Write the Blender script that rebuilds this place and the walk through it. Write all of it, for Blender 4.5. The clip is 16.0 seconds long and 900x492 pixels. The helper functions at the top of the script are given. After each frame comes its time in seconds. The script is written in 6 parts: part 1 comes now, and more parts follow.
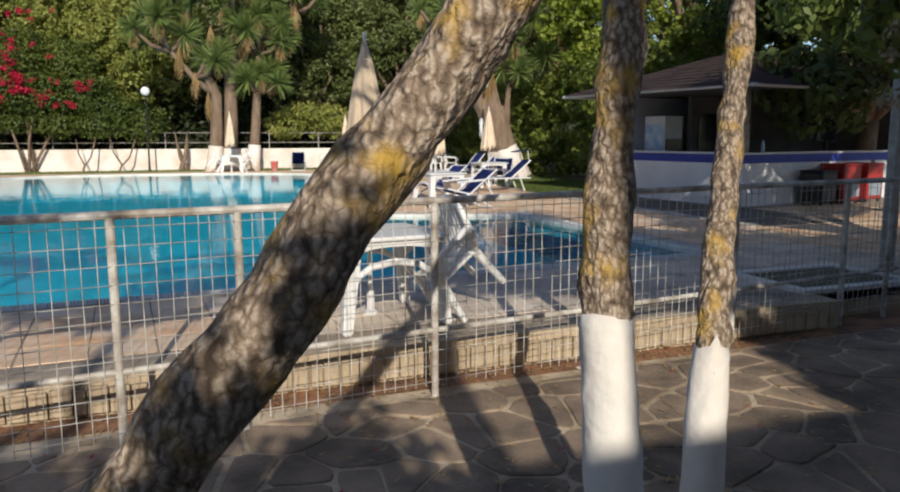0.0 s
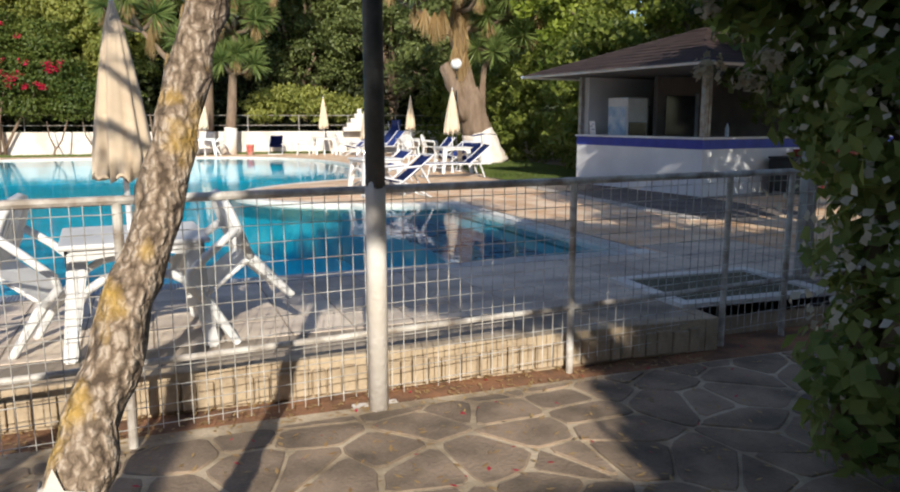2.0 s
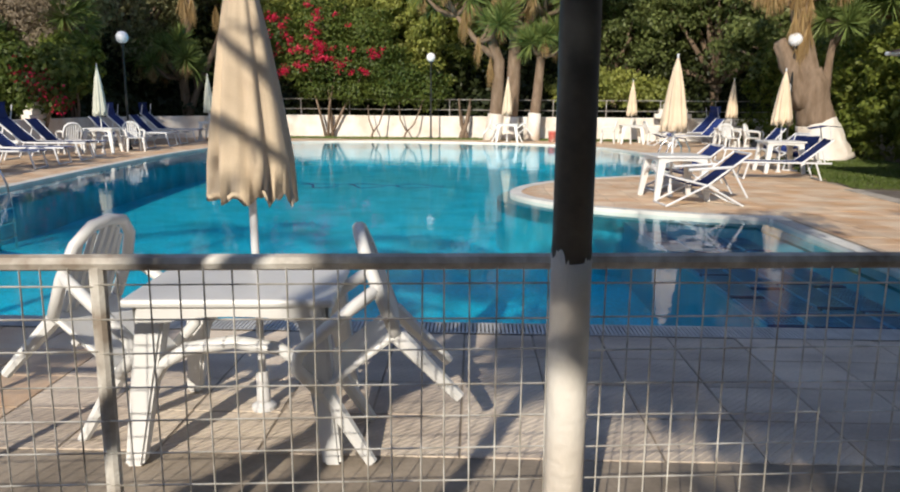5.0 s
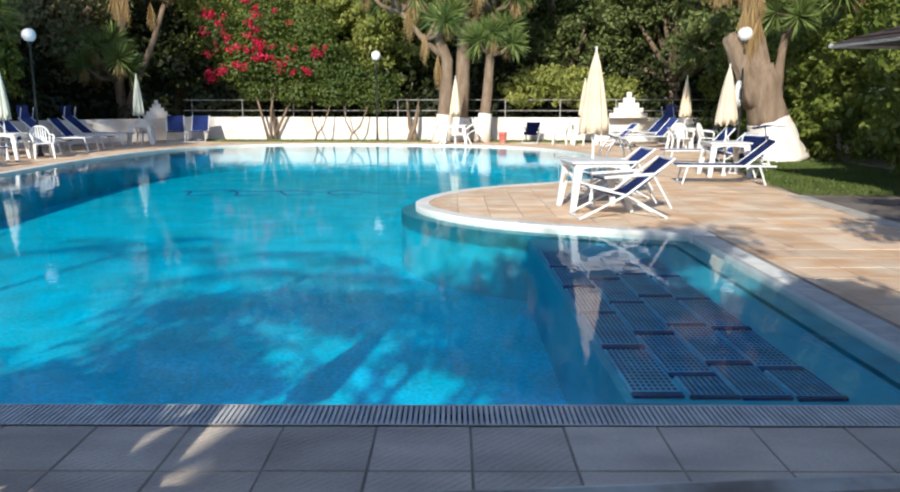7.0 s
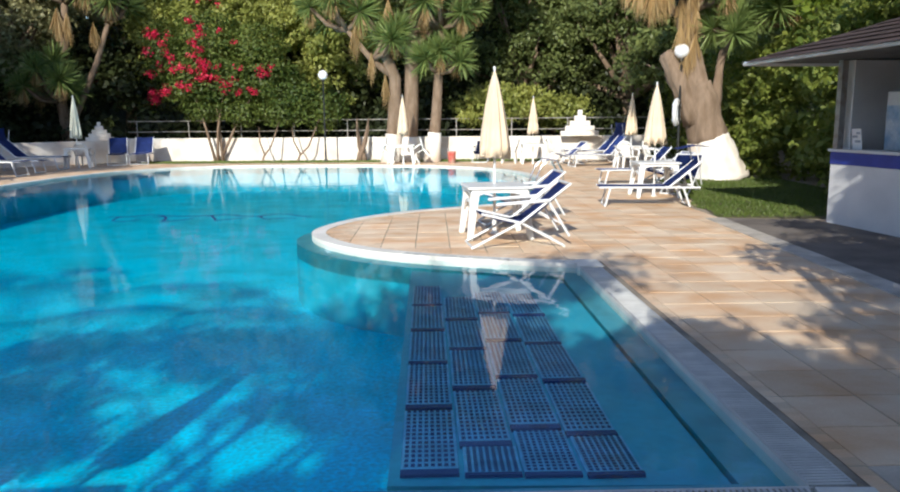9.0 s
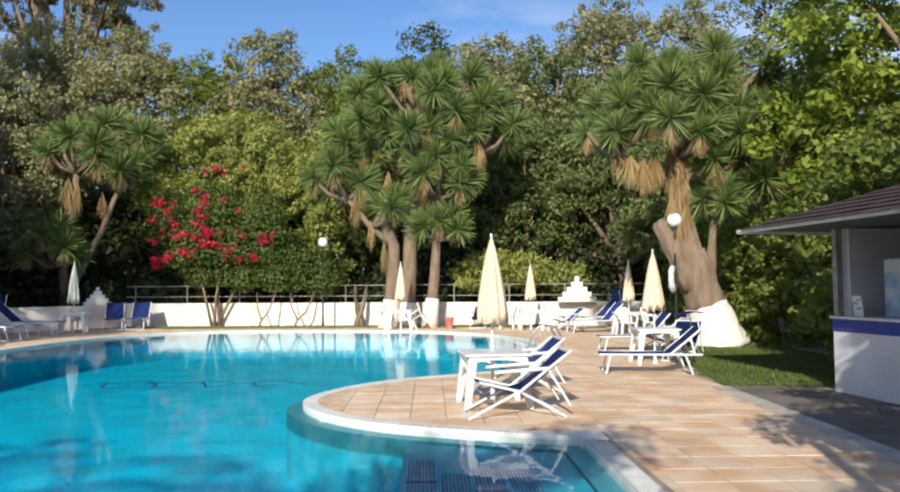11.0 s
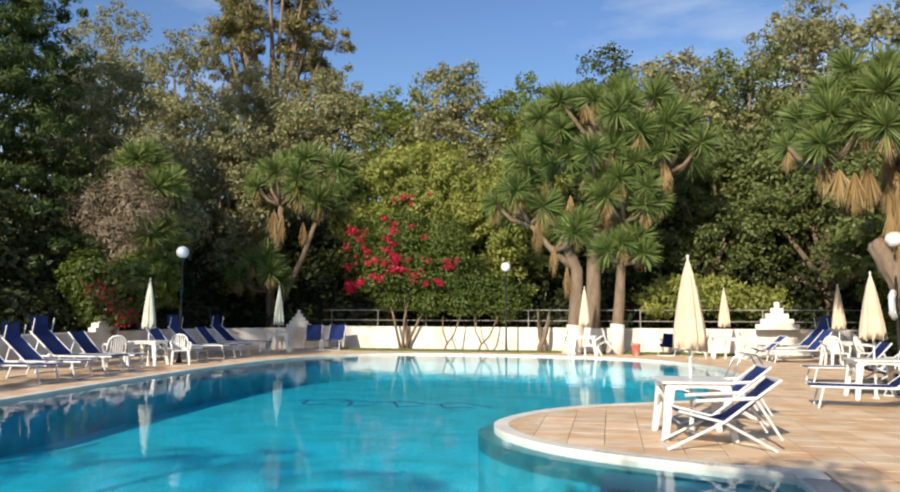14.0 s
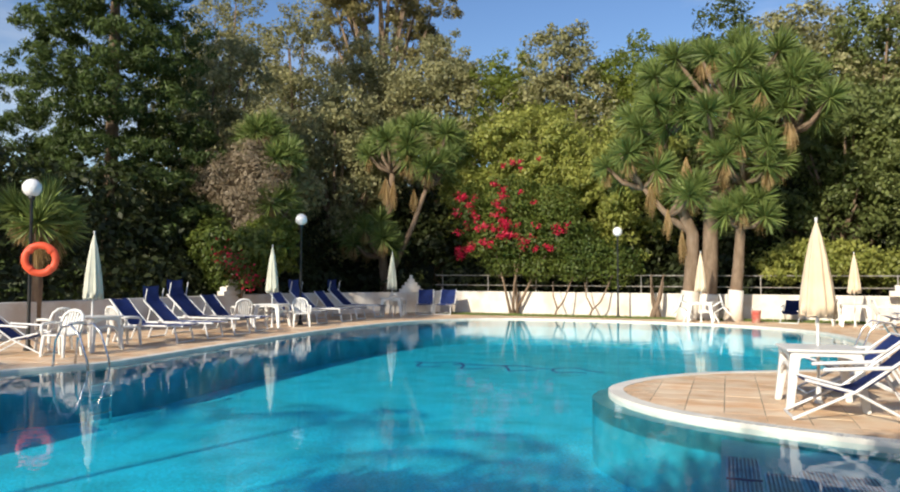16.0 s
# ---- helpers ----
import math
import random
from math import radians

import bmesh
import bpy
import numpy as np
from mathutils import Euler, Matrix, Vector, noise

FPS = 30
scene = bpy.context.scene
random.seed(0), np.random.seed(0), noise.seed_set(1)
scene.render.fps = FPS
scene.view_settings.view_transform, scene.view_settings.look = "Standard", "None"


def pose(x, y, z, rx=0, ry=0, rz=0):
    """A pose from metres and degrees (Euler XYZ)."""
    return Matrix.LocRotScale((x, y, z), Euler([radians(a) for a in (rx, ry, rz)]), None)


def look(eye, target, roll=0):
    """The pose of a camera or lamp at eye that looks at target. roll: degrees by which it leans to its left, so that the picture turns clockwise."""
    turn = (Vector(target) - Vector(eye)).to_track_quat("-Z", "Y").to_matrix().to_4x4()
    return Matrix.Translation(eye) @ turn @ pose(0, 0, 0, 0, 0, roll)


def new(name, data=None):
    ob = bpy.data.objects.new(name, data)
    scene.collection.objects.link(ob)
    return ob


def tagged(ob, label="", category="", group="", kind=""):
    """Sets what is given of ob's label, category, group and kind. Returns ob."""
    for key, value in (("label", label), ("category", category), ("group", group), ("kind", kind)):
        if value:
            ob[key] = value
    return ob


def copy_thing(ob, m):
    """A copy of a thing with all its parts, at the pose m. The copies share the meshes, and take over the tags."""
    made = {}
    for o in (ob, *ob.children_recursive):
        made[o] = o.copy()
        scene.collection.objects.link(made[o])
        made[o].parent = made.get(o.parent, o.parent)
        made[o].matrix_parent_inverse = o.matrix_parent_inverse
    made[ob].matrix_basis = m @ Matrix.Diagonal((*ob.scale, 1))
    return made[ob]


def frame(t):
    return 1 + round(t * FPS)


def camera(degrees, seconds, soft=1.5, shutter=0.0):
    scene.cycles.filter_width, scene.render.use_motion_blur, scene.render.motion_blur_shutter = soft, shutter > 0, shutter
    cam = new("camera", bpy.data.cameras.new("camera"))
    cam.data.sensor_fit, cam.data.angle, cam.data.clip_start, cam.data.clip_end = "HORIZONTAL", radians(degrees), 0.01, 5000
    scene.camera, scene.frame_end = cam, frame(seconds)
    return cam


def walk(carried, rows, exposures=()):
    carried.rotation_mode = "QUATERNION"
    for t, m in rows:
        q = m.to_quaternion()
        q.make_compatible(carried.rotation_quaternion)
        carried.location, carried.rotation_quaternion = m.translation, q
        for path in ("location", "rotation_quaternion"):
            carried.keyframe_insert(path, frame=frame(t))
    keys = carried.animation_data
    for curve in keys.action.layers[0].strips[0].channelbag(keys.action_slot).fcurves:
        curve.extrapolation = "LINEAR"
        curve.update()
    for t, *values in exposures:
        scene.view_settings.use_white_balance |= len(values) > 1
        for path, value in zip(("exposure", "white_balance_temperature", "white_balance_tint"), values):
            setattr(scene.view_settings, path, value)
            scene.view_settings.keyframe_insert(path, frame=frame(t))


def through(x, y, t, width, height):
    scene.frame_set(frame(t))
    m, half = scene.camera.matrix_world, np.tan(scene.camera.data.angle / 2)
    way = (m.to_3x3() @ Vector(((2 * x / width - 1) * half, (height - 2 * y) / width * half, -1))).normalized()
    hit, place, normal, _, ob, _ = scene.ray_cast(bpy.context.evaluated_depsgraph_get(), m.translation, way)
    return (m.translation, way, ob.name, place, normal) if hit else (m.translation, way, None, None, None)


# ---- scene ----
cam = camera(61.7, 16.0, 2.0)
PATH = [
    (0, (-0.166, -0.301, 1.464), (0.536, 1.55, 1.177), -0.1),
    (0.5, (0.348, -0.167, 1.493), (1.046, 1.681, 1.185), 0.0),
    (1, (0.809, -0.027, 1.48), (1.509, 1.82, 1.163), 0.1),
    (1.5, (1.342, 0.061, 1.465), (2.03, 1.911, 1.141), 0.1),
    (2, (1.776, 0.173, 1.454), (2.426, 2.036, 1.124), 0.0),
    (2.5, (2.043, 0.261, 1.5), (2.605, 2.149, 1.159), 0.2),
    (3, (2.243, 0.31, 1.55), (2.566, 2.254, 1.207), 0.3),
    (3.2, (2.311, 0.44, 1.546), (2.483, 2.402, 1.199), 0.4),
    (5.3, (2.703, 2.489, 1.504), (2.554, 4.448, 1.129), 0.4),
    (5.5, (2.797, 2.659, 1.5), (2.652, 4.618, 1.124), 0.4),
    (6, (2.984, 3.079, 1.501), (2.852, 5.038, 1.124), 0.3),
    (6.5, (3.304, 3.502, 1.527), (3.185, 5.462, 1.151), 0.1),
    (7, (3.728, 3.715, 1.517), (3.634, 5.678, 1.145), -0.0),
    (7.5, (4.133, 3.856, 1.536), (4.056, 5.82, 1.165), -0.5),
    (8, (4.572, 3.972, 1.549), (4.511, 5.938, 1.184), -0.5),
    (8.5, (4.81, 4.191, 1.579), (4.761, 6.157, 1.219), -0.6),
    (9, (4.908, 4.36, 1.596), (4.863, 6.332, 1.267), -0.5),
    (9.5, (4.973, 4.516, 1.602), (4.932, 6.503, 1.381), -0.5),
    (10, (5.011, 4.578, 1.599), (4.973, 6.575, 1.499), -0.4),
    (10.2, (4.997, 4.547, 1.599), (4.962, 6.546, 1.545), -0.4),
    (12.3, (4.827, 4.57, 1.587), (4.743, 6.555, 1.814), -0.3),
    (12.5, (4.814, 4.551, 1.578), (4.687, 6.534, 1.799), -0.2),
    (13, (4.774, 4.552, 1.573), (4.515, 6.525, 1.777), -0.0),
    (13.5, (4.771, 4.582, 1.56), (4.37, 6.532, 1.754), 0.0),
    (14, (4.769, 4.583, 1.555), (4.266, 6.511, 1.731), 0.1),
    (14.5, (4.769, 4.561, 1.553), (4.197, 6.472, 1.704), 0.1),
    (15, (4.768, 4.531, 1.562), (4.137, 6.424, 1.687), 0.1),
    (15.5, (4.757, 4.515, 1.556), (4.062, 6.387, 1.66), 0.1),
    (16, (4.725, 4.487, 1.548), (3.95, 6.329, 1.632), 0.2),
]
walk(cam, [(t, look(eye, target, roll)) for t, eye, target, roll in PATH],
     [(0, -0.26, 6300, 10), (0.8, -0.1, 6300, 10), (1.8, 0.17, 6300, 10), (3.0, 0.19, 6300, 10), (5.5, -0.12, 6450, 10), (7.0, 0.29, 6000, 7), (8.0, 0.27, 6000, 7), (10.2, 0.27, 6000, 7), (12.5, 0.22, 6600, 8), (16.0, 0.21, 6700, 8)])

# ---- light ----
SUN_TO = Vector((0.20, 0.98, 0.0)).normalized()      # the way that shadows fall
SUN_UP = radians(26)
sun_dir = Vector((SUN_TO.x * math.cos(SUN_UP), SUN_TO.y * math.cos(SUN_UP), -math.sin(SUN_UP)))
sun = new("sun", bpy.data.lights.new("sun", "SUN"))
sun.data.energy, sun.data.angle, sun.data.color = 5.0, radians(0.6), (1.0, 0.90, 0.76)
sun.matrix_world = look((0, 0, 30), Vector((0, 0, 30)) + sun_dir)

world = bpy.data.worlds.new("sky")
scene.world = world
world.use_nodes = True
wt = world.node_tree
bg = wt.nodes["Background"]
sky = wt.nodes.new("ShaderNodeTexSky")
sky.sky_type, sky.sun_disc = "NISHITA", False
sky.sun_elevation, sky.sun_rotation = SUN_UP, math.atan2(-SUN_TO.x, -SUN_TO.y)
sky.air_density, sky.dust_density, sky.ozone_density = 1.0, 0.6, 1.5
# thin fair-weather cloud over the blue
tc, mp, n1, mr, mx, hs = (wt.nodes.new(k) for k in ("ShaderNodeTexCoord", "ShaderNodeMapping", "ShaderNodeTexNoise", "ShaderNodeMapRange", "ShaderNodeMix", "ShaderNodeHueSaturation"))
mp.inputs["Scale"].default_value = (1.6, 1.6, 6.0)
mp.inputs["Location"].default_value = (0.3, 0.15, 0.4)
n1.inputs["Scale"].default_value, n1.inputs["Detail"].default_value, n1.inputs["Roughness"].default_value = 1.5, 7, 0.55
mr.inputs[1].default_value, mr.inputs[2].default_value, mr.inputs[4].default_value = 0.46, 0.76, 0.8
wt.links.new(tc.outputs["Generated"], mp.inputs[0])
wt.links.new(mp.outputs[0], n1.inputs["Vector"])
wt.links.new(n1.outputs[0], mr.inputs[0])
mx.data_type = "RGBA"
mx.inputs[7].default_value = (5.2, 5.4, 5.8, 1)
hs.inputs["Saturation"].default_value = 1.22
hs.inputs["Hue"].default_value = 0.512
hs.inputs["Value"].default_value = 0.92
wt.links.new(sky.outputs[0], hs.inputs["Color"])
wt.links.new(mr.outputs[0], mx.inputs[0])
wt.links.new(hs.outputs[0], mx.inputs[6])
wt.links.new(mx.outputs[2], bg.inputs[0])
bg.inputs[1].default_value = 0.145

# ---- materials ----
def mat(name, color, rough=0.6, metal=0.0, var=0.15, scale=6.0, fine=60.0, bump=0.15, color2=None, island=0.0, objvar=0.0, spec=0.5, stretch=None, ground=False):
    """A procedural surface: two scales of noise in colour, fine relief, and a little difference between pieces."""
    m = bpy.data.materials.new(name)
    m.use_nodes = True
    nt = m.node_tree
    N, L = nt.nodes, nt.links
    b = N["Principled BSDF"]
    b.inputs["Roughness"].default_value, b.inputs["Metallic"].default_value = rough, metal
    b.inputs["Specular IOR Level"].default_value = spec
    tc = N.new("ShaderNodeTexCoord")
    src = N.new("ShaderNodeNewGeometry").outputs["Position"] if ground else tc.outputs["Object"]
    if stretch:
        mp = N.new("ShaderNodeMapping")
        mp.inputs["Scale"].default_value = stretch
        L.new(src, mp.inputs[0])
        src = mp.outputs[0]
    big, small = N.new("ShaderNodeTexNoise"), N.new("ShaderNodeTexNoise")
    for n, s in ((big, scale), (small, fine)):
        n.inputs["Scale"].default_value, n.inputs["Detail"].default_value = s, 5
        L.new(src, n.inputs["Vector"])
    ramp = N.new("ShaderNodeMix")
    ramp.data_type = "RGBA"
    c2 = color2 or tuple(max(0.0, c * (1 - 2.2 * var)) for c in color)
    ramp.inputs[6].default_value, ramp.inputs[7].default_value = (*color, 1), (*c2, 1)
    sharp = N.new("ShaderNodeMapRange")
    sharp.inputs[1].default_value, sharp.inputs[2].default_value = 0.38, 0.66
    L.new(big.outputs[0], sharp.inputs[0])
    L.new(sharp.outputs[0], ramp.inputs[0])
    hsv = N.new("ShaderNodeHueSaturation")
    L.new(ramp.outputs[2], hsv.inputs["Color"])
    val = N.new("ShaderNodeMath")
    val.operation = "MULTIPLY_ADD"
    val.inputs[1].default_value, val.inputs[2].default_value = var * 2, 1 - var
    L.new(small.outputs[0], val.inputs[0])
    out = val.outputs[0]
    for amount, node, sock in ((island, "ShaderNodeNewGeometry", "Random Per Island"), (objvar, "ShaderNodeObjectInfo", "Random")):
        if amount:
            g, a = N.new(node), N.new("ShaderNodeMath")
            a.operation = "MULTIPLY_ADD"
            a.inputs[1].default_value = amount * 2
            sub = N.new("ShaderNodeMath")
            sub.operation, sub.inputs[1].default_value = "SUBTRACT", amount
            L.new(g.outputs[sock], a.inputs[0])
            L.new(out, sub.inputs[0])
            L.new(sub.outputs[0], a.inputs[2])
            out = a.outputs[0]
    L.new(out, hsv.inputs["Value"])
    L.new(hsv.outputs[0], b.inputs["Base Color"])
    if bump:
        bn = N.new("ShaderNodeBump")
        bn.inputs["Strength"].default_value, bn.inputs["Distance"].default_value = bump, 0.01
        L.new(small.outputs[0], bn.inputs["Height"])
        L.new(bn.outputs[0], b.inputs["Normal"])
    return m


def leaf_mat(name, a, b, through=0.35, patch=0.5):
    """Foliage: each leaf differs, patches of the crown differ, and light shines through."""
    m = bpy.data.materials.new(name)
    m.use_nodes = True
    N, L = m.node_tree.nodes, m.node_tree.links
    p, out = N["Principled BSDF"], N["Material Output"]
    p.inputs["Roughness"].default_value, p.inputs["Specular IOR Level"].default_value = 0.5, 0.35
    g, tc, n = N.new("ShaderNodeNewGeometry"), N.new("ShaderNodeTexCoord"), N.new("ShaderNodeTexNoise")
    n.inputs["Scale"].default_value, n.inputs["Detail"].default_value = patch, 3
    L.new(tc.outputs["Object"], n.inputs["Vector"])
    add = N.new("ShaderNodeMath")
    add.operation, add.inputs[1].default_value, add.use_clamp = "MULTIPLY_ADD", 0.55, True
    L.new(g.outputs["Random Per Island"], add.inputs[0])
    mr = N.new("ShaderNodeMapRange")
    mr.inputs[1].default_value, mr.inputs[2].default_value = 0.35, 0.7
    mr.inputs[3].default_value, mr.inputs[4].default_value = 0.0, 0.5
    L.new(n.outputs[0], mr.inputs[0])
    L.new(mr.outputs[0], add.inputs[2])
    mix = N.new("ShaderNodeMix")
    mix.data_type = "RGBA"
    mix.inputs[6].default_value, mix.inputs[7].default_value = (*a, 1), (*b, 1)
    L.new(add.outputs[0], mix.inputs[0])
    L.new(mix.outputs[2], p.inputs["Base Color"])
    t, sh = N.new("ShaderNodeBsdfTranslucent"), N.new("ShaderNodeMixShader")
    L.new(mix.outputs[2], t.inputs["Color"])
    sh.inputs[0].default_value = through
    L.new(p.outputs[0], sh.inputs[1])
    L.new(t.outputs[0], sh.inputs[2])
    L.new(sh.outputs[0], out.inputs["Surface"])
    return m


def water_mat():
    m = bpy.data.materials.new("pool_water")
    m.use_nodes = True
    N, L = m.node_tree.nodes, m.node_tree.links
    N.remove(N["Principled BSDF"])
    out = N["Material Output"]
    tr, gl, fr, mx = N.new("ShaderNodeBsdfTransparent"), N.new("ShaderNodeBsdfGlossy"), N.new("ShaderNodeLayerWeight"), N.new("ShaderNodeMixShader")
    tr.inputs[0].default_value = (0.80, 0.97, 0.99, 1)
    gl.inputs["Roughness"].default_value = 0.01
    fr.inputs["Blend"].default_value = 0.5
    pw, sc = N.new("ShaderNodeMath"), N.new("ShaderNodeMath")
    pw.operation, pw.inputs[1].default_value = "POWER", 5.2
    sc.operation, sc.inputs[1].default_value, sc.inputs[2].default_value = "MULTIPLY_ADD", 0.82, 0.022
    L.new(fr.outputs["Facing"], pw.inputs[0])
    L.new(pw.outputs[0], sc.inputs[0])
    tc, n1, n2, ad, bp = (N.new("ShaderNodeTexCoord"), N.new("ShaderNodeTexNoise"), N.new("ShaderNodeTexNoise"), N.new("ShaderNodeMath"), N.new("ShaderNodeBump"))
    n1.inputs["Scale"].default_value, n2.inputs["Scale"].default_value = 2.2, 9.0
    for n in (n1, n2):
        n.inputs["Detail"].default_value = 2
        L.new(tc.outputs["Object"], n.inputs["Vector"])
    ad.operation, ad.inputs[1].default_value = "MULTIPLY_ADD", 3.0
    L.new(n1.outputs[0], ad.inputs[0])
    L.new(n2.outputs[0], ad.inputs[2])
    bp.inputs["Strength"].default_value, bp.inputs["Distance"].default_value = 0.05, 0.02
    L.new(ad.outputs[0], bp.inputs["Height"])
    L.new(bp.outputs[0], gl.inputs["Normal"])
    L.new(bp.outputs[0], fr.inputs["Normal"])
    L.new(sc.outputs[0], mx.inputs[0])
    L.new(tr.outputs[0], mx.inputs[1])
    L.new(gl.outputs[0], mx.inputs[2])
    L.new(mx.outputs[0], out.inputs["Surface"])
    return m


M_WATER = water_mat()
# Strong fine mottling in the mosaic's colour stands in for ripple sparkle.
M_POOL = mat("pool_mosaic_sparkle", (0.014, 0.67, 0.92), 0.5, var=0.7, scale=1.2, fine=24, bump=0.1, color2=(0.012, 0.51, 0.68))
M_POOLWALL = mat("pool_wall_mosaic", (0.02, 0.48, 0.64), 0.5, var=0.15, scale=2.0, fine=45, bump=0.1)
M_TILE = mat("deck_tile", (0.82, 0.645, 0.46), 0.7, var=0.12, scale=1.9, fine=70, bump=0.3, color2=(0.70, 0.43, 0.235), objvar=0.10, island=0.10, stretch=(0.85, 1.15, 1), ground=True)
M_TILEGREY = mat("grey_deck_tile", (0.70, 0.60, 0.48), 0.75, var=0.22, scale=1.8, fine=70, bump=0.3, color2=(0.46, 0.38, 0.31), objvar=0.10, stretch=(0.7, 1.4, 1), ground=True)
M_GROUT = mat("deck_grout", (0.40, 0.33, 0.25), 0.9, var=0.2, scale=3, fine=50)
M_COPING = mat("coping_white", (0.80, 0.77, 0.70), 0.7, var=0.08, scale=2, fine=50)
M_LIP = mat("overflow_lip", (0.10, 0.40, 0.50), 0.4, var=0.12, scale=4, fine=50)
M_SHELF = mat("shelf_mosaic", (0.05, 0.43, 0.57), 0.5, var=0.2, scale=1.5, fine=20, bump=0.1, color2=(0.04, 0.36, 0.50))
M_GRATE = mat("grate_plastic", (0.66, 0.66, 0.64), 0.5, var=0.1, scale=5, fine=80, island=0.08)
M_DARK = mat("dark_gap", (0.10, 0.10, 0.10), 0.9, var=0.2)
M_STONE = mat("flagstone", (0.33, 0.245, 0.17), 0.8, var=0.28, scale=3.0, fine=45, bump=0.7, color2=(0.14, 0.108, 0.075), objvar=0.16, island=0.1)
M_MORTAR = mat("path_mortar", (0.60, 0.49, 0.34), 0.95, var=0.25, scale=3, fine=40, bump=0.6, color2=(0.24, 0.18, 0.115))
M_EARTH = mat("red_earth", (0.34, 0.17, 0.085), 0.95, var=0.25, scale=4, fine=40, bump=0.6, color2=(0.14, 0.08, 0.05))
M_GROUND = mat("ground_earth", (0.13, 0.11, 0.06), 0.95, var=0.3, scale=0.5, fine=8, bump=0.6, color2=(0.06, 0.07, 0.025))
M_CURB = mat("curb_stone", (0.50, 0.40, 0.27), 0.85, var=0.2, scale=5, fine=50, bump=0.5, color2=(0.34, 0.26, 0.17))
M_LIME = mat("lime_wash", (0.80, 0.765, 0.70), 0.85, var=0.08, scale=1.5, fine=30, bump=0.5, color2=(0.66, 0.57, 0.47))
M_WHITE = mat("white_plaster", (0.78, 0.78, 0.78), 0.8, var=0.06, scale=1.2, fine=40, bump=0.2, color2=(0.66, 0.67, 0.68))
M_BLUE = mat("blue_paint", (0.035, 0.06, 0.38), 0.55, var=0.12, scale=3, fine=40)
M_ROOF = mat("roof_shingle", (0.06, 0.036, 0.032), 0.85, var=0.2, scale=3, fine=40, bump=0.5, island=0.15)
M_PLASTIC = mat("white_plastic", (0.80, 0.80, 0.78), 0.4, var=0.04, scale=3, fine=30, bump=0.03)
M_SLING = mat("blue_sling", (0.024, 0.055, 0.25), 0.7, var=0.12, scale=6, fine=220, bump=0.3)
M_FRAME = mat("white_metal", (0.75, 0.76, 0.77), 0.4, var=0.05, scale=5, fine=50, bump=0.03)
M_CHROME = mat("chrome", (0.75, 0.76, 0.78), 0.15, 1.0, var=0.05, bump=0.0)
M_CANVAS = mat("cream_canvas", (0.78, 0.64, 0.46), 0.85, var=0.08, scale=3, fine=180, bump=0.25, color2=(0.68, 0.54, 0.38))
M_GALV = mat("galvanised_steel", (0.42, 0.41, 0.39), 0.5, 0.5, var=0.15, scale=8, fine=60, color2=(0.28, 0.24, 0.2))
M_WIRE = mat("mesh_wire", (0.74, 0.72, 0.66), 0.5, 0.0, var=0.2, scale=8, fine=60, bump=0, color2=(0.3, 0.27, 0.22))
M_FENCE = mat("fence_paint", (0.70, 0.68, 0.62), 0.55, 0.0, var=0.2, scale=7, fine=50, bump=0.3, color2=(0.30, 0.25, 0.2))
M_POLE = mat("dark_green_paint", (0.05, 0.058, 0.062), 0.45, var=0.25, scale=6, fine=40, color2=(0.11, 0.115, 0.115))
M_BLACK = mat("black_paint", (0.02, 0.022, 0.022), 0.5, var=0.2)
M_GLOBE = mat("opal_globe", (0.85, 0.86, 0.88), 0.25, var=0.02, bump=0)
M_BARK2 = mat("far_bark", (0.23, 0.165, 0.115), 0.95, var=0.3, scale=6, fine=20, bump=1.0, color2=(0.16, 0.11, 0.07), stretch=(1, 1, 0.3))
M_RED = mat("red_plastic", (0.36, 0.03, 0.025), 0.4, var=0.1, scale=4, fine=40)
M_ORANGE = mat("lifebuoy_orange", (0.75, 0.10, 0.04), 0.5, var=0.08, scale=5, fine=40)
M_GRASS = leaf_mat("grass", (0.07, 0.12, 0.02), (0.16, 0.20, 0.05), 0.3, 1.0)
M_MAT = mat("blue_rubber", (0.20, 0.55, 0.80), 0.6, var=0.15, scale=4, fine=60)
M_MATDOT = mat("mat_hole_and_shadow", (0.006, 0.03, 0.16), 0.6, var=0.1, scale=4, fine=60)
L_OLIVE = leaf_mat("olive_leaf", (0.15, 0.16, 0.075), (0.46, 0.435, 0.215), 0.4)
L_WOOD = leaf_mat("holm_oak_leaf", (0.07, 0.10, 0.03), (0.24, 0.28, 0.09), 0.4)
L_CREEPER = leaf_mat("creeper_leaf", (0.16, 0.20, 0.04), (0.47, 0.48, 0.125), 0.45)
L_DARK = leaf_mat("dark_leaf", (0.034, 0.055, 0.014), (0.13, 0.165, 0.042))
L_BRIGHT = leaf_mat("bright_leaf", (0.14, 0.20, 0.02), (0.38, 0.44, 0.07), 0.45)
L_VINE = leaf_mat("vine_leaf", (0.075, 0.125, 0.018), (0.29, 0.325, 0.065), 0.45)
L_PINE = leaf_mat("pine_needle", (0.12, 0.115, 0.04), (0.34, 0.29, 0.12), 0.4)
L_YUCCA = leaf_mat("yucca_leaf", (0.07, 0.12, 0.03), (0.30, 0.37, 0.11), 0.3, 1.0)
L_DRY = leaf_mat("dry_leaf", (0.30, 0.18, 0.07), (0.50, 0.36, 0.17), 0.25, 1.0)
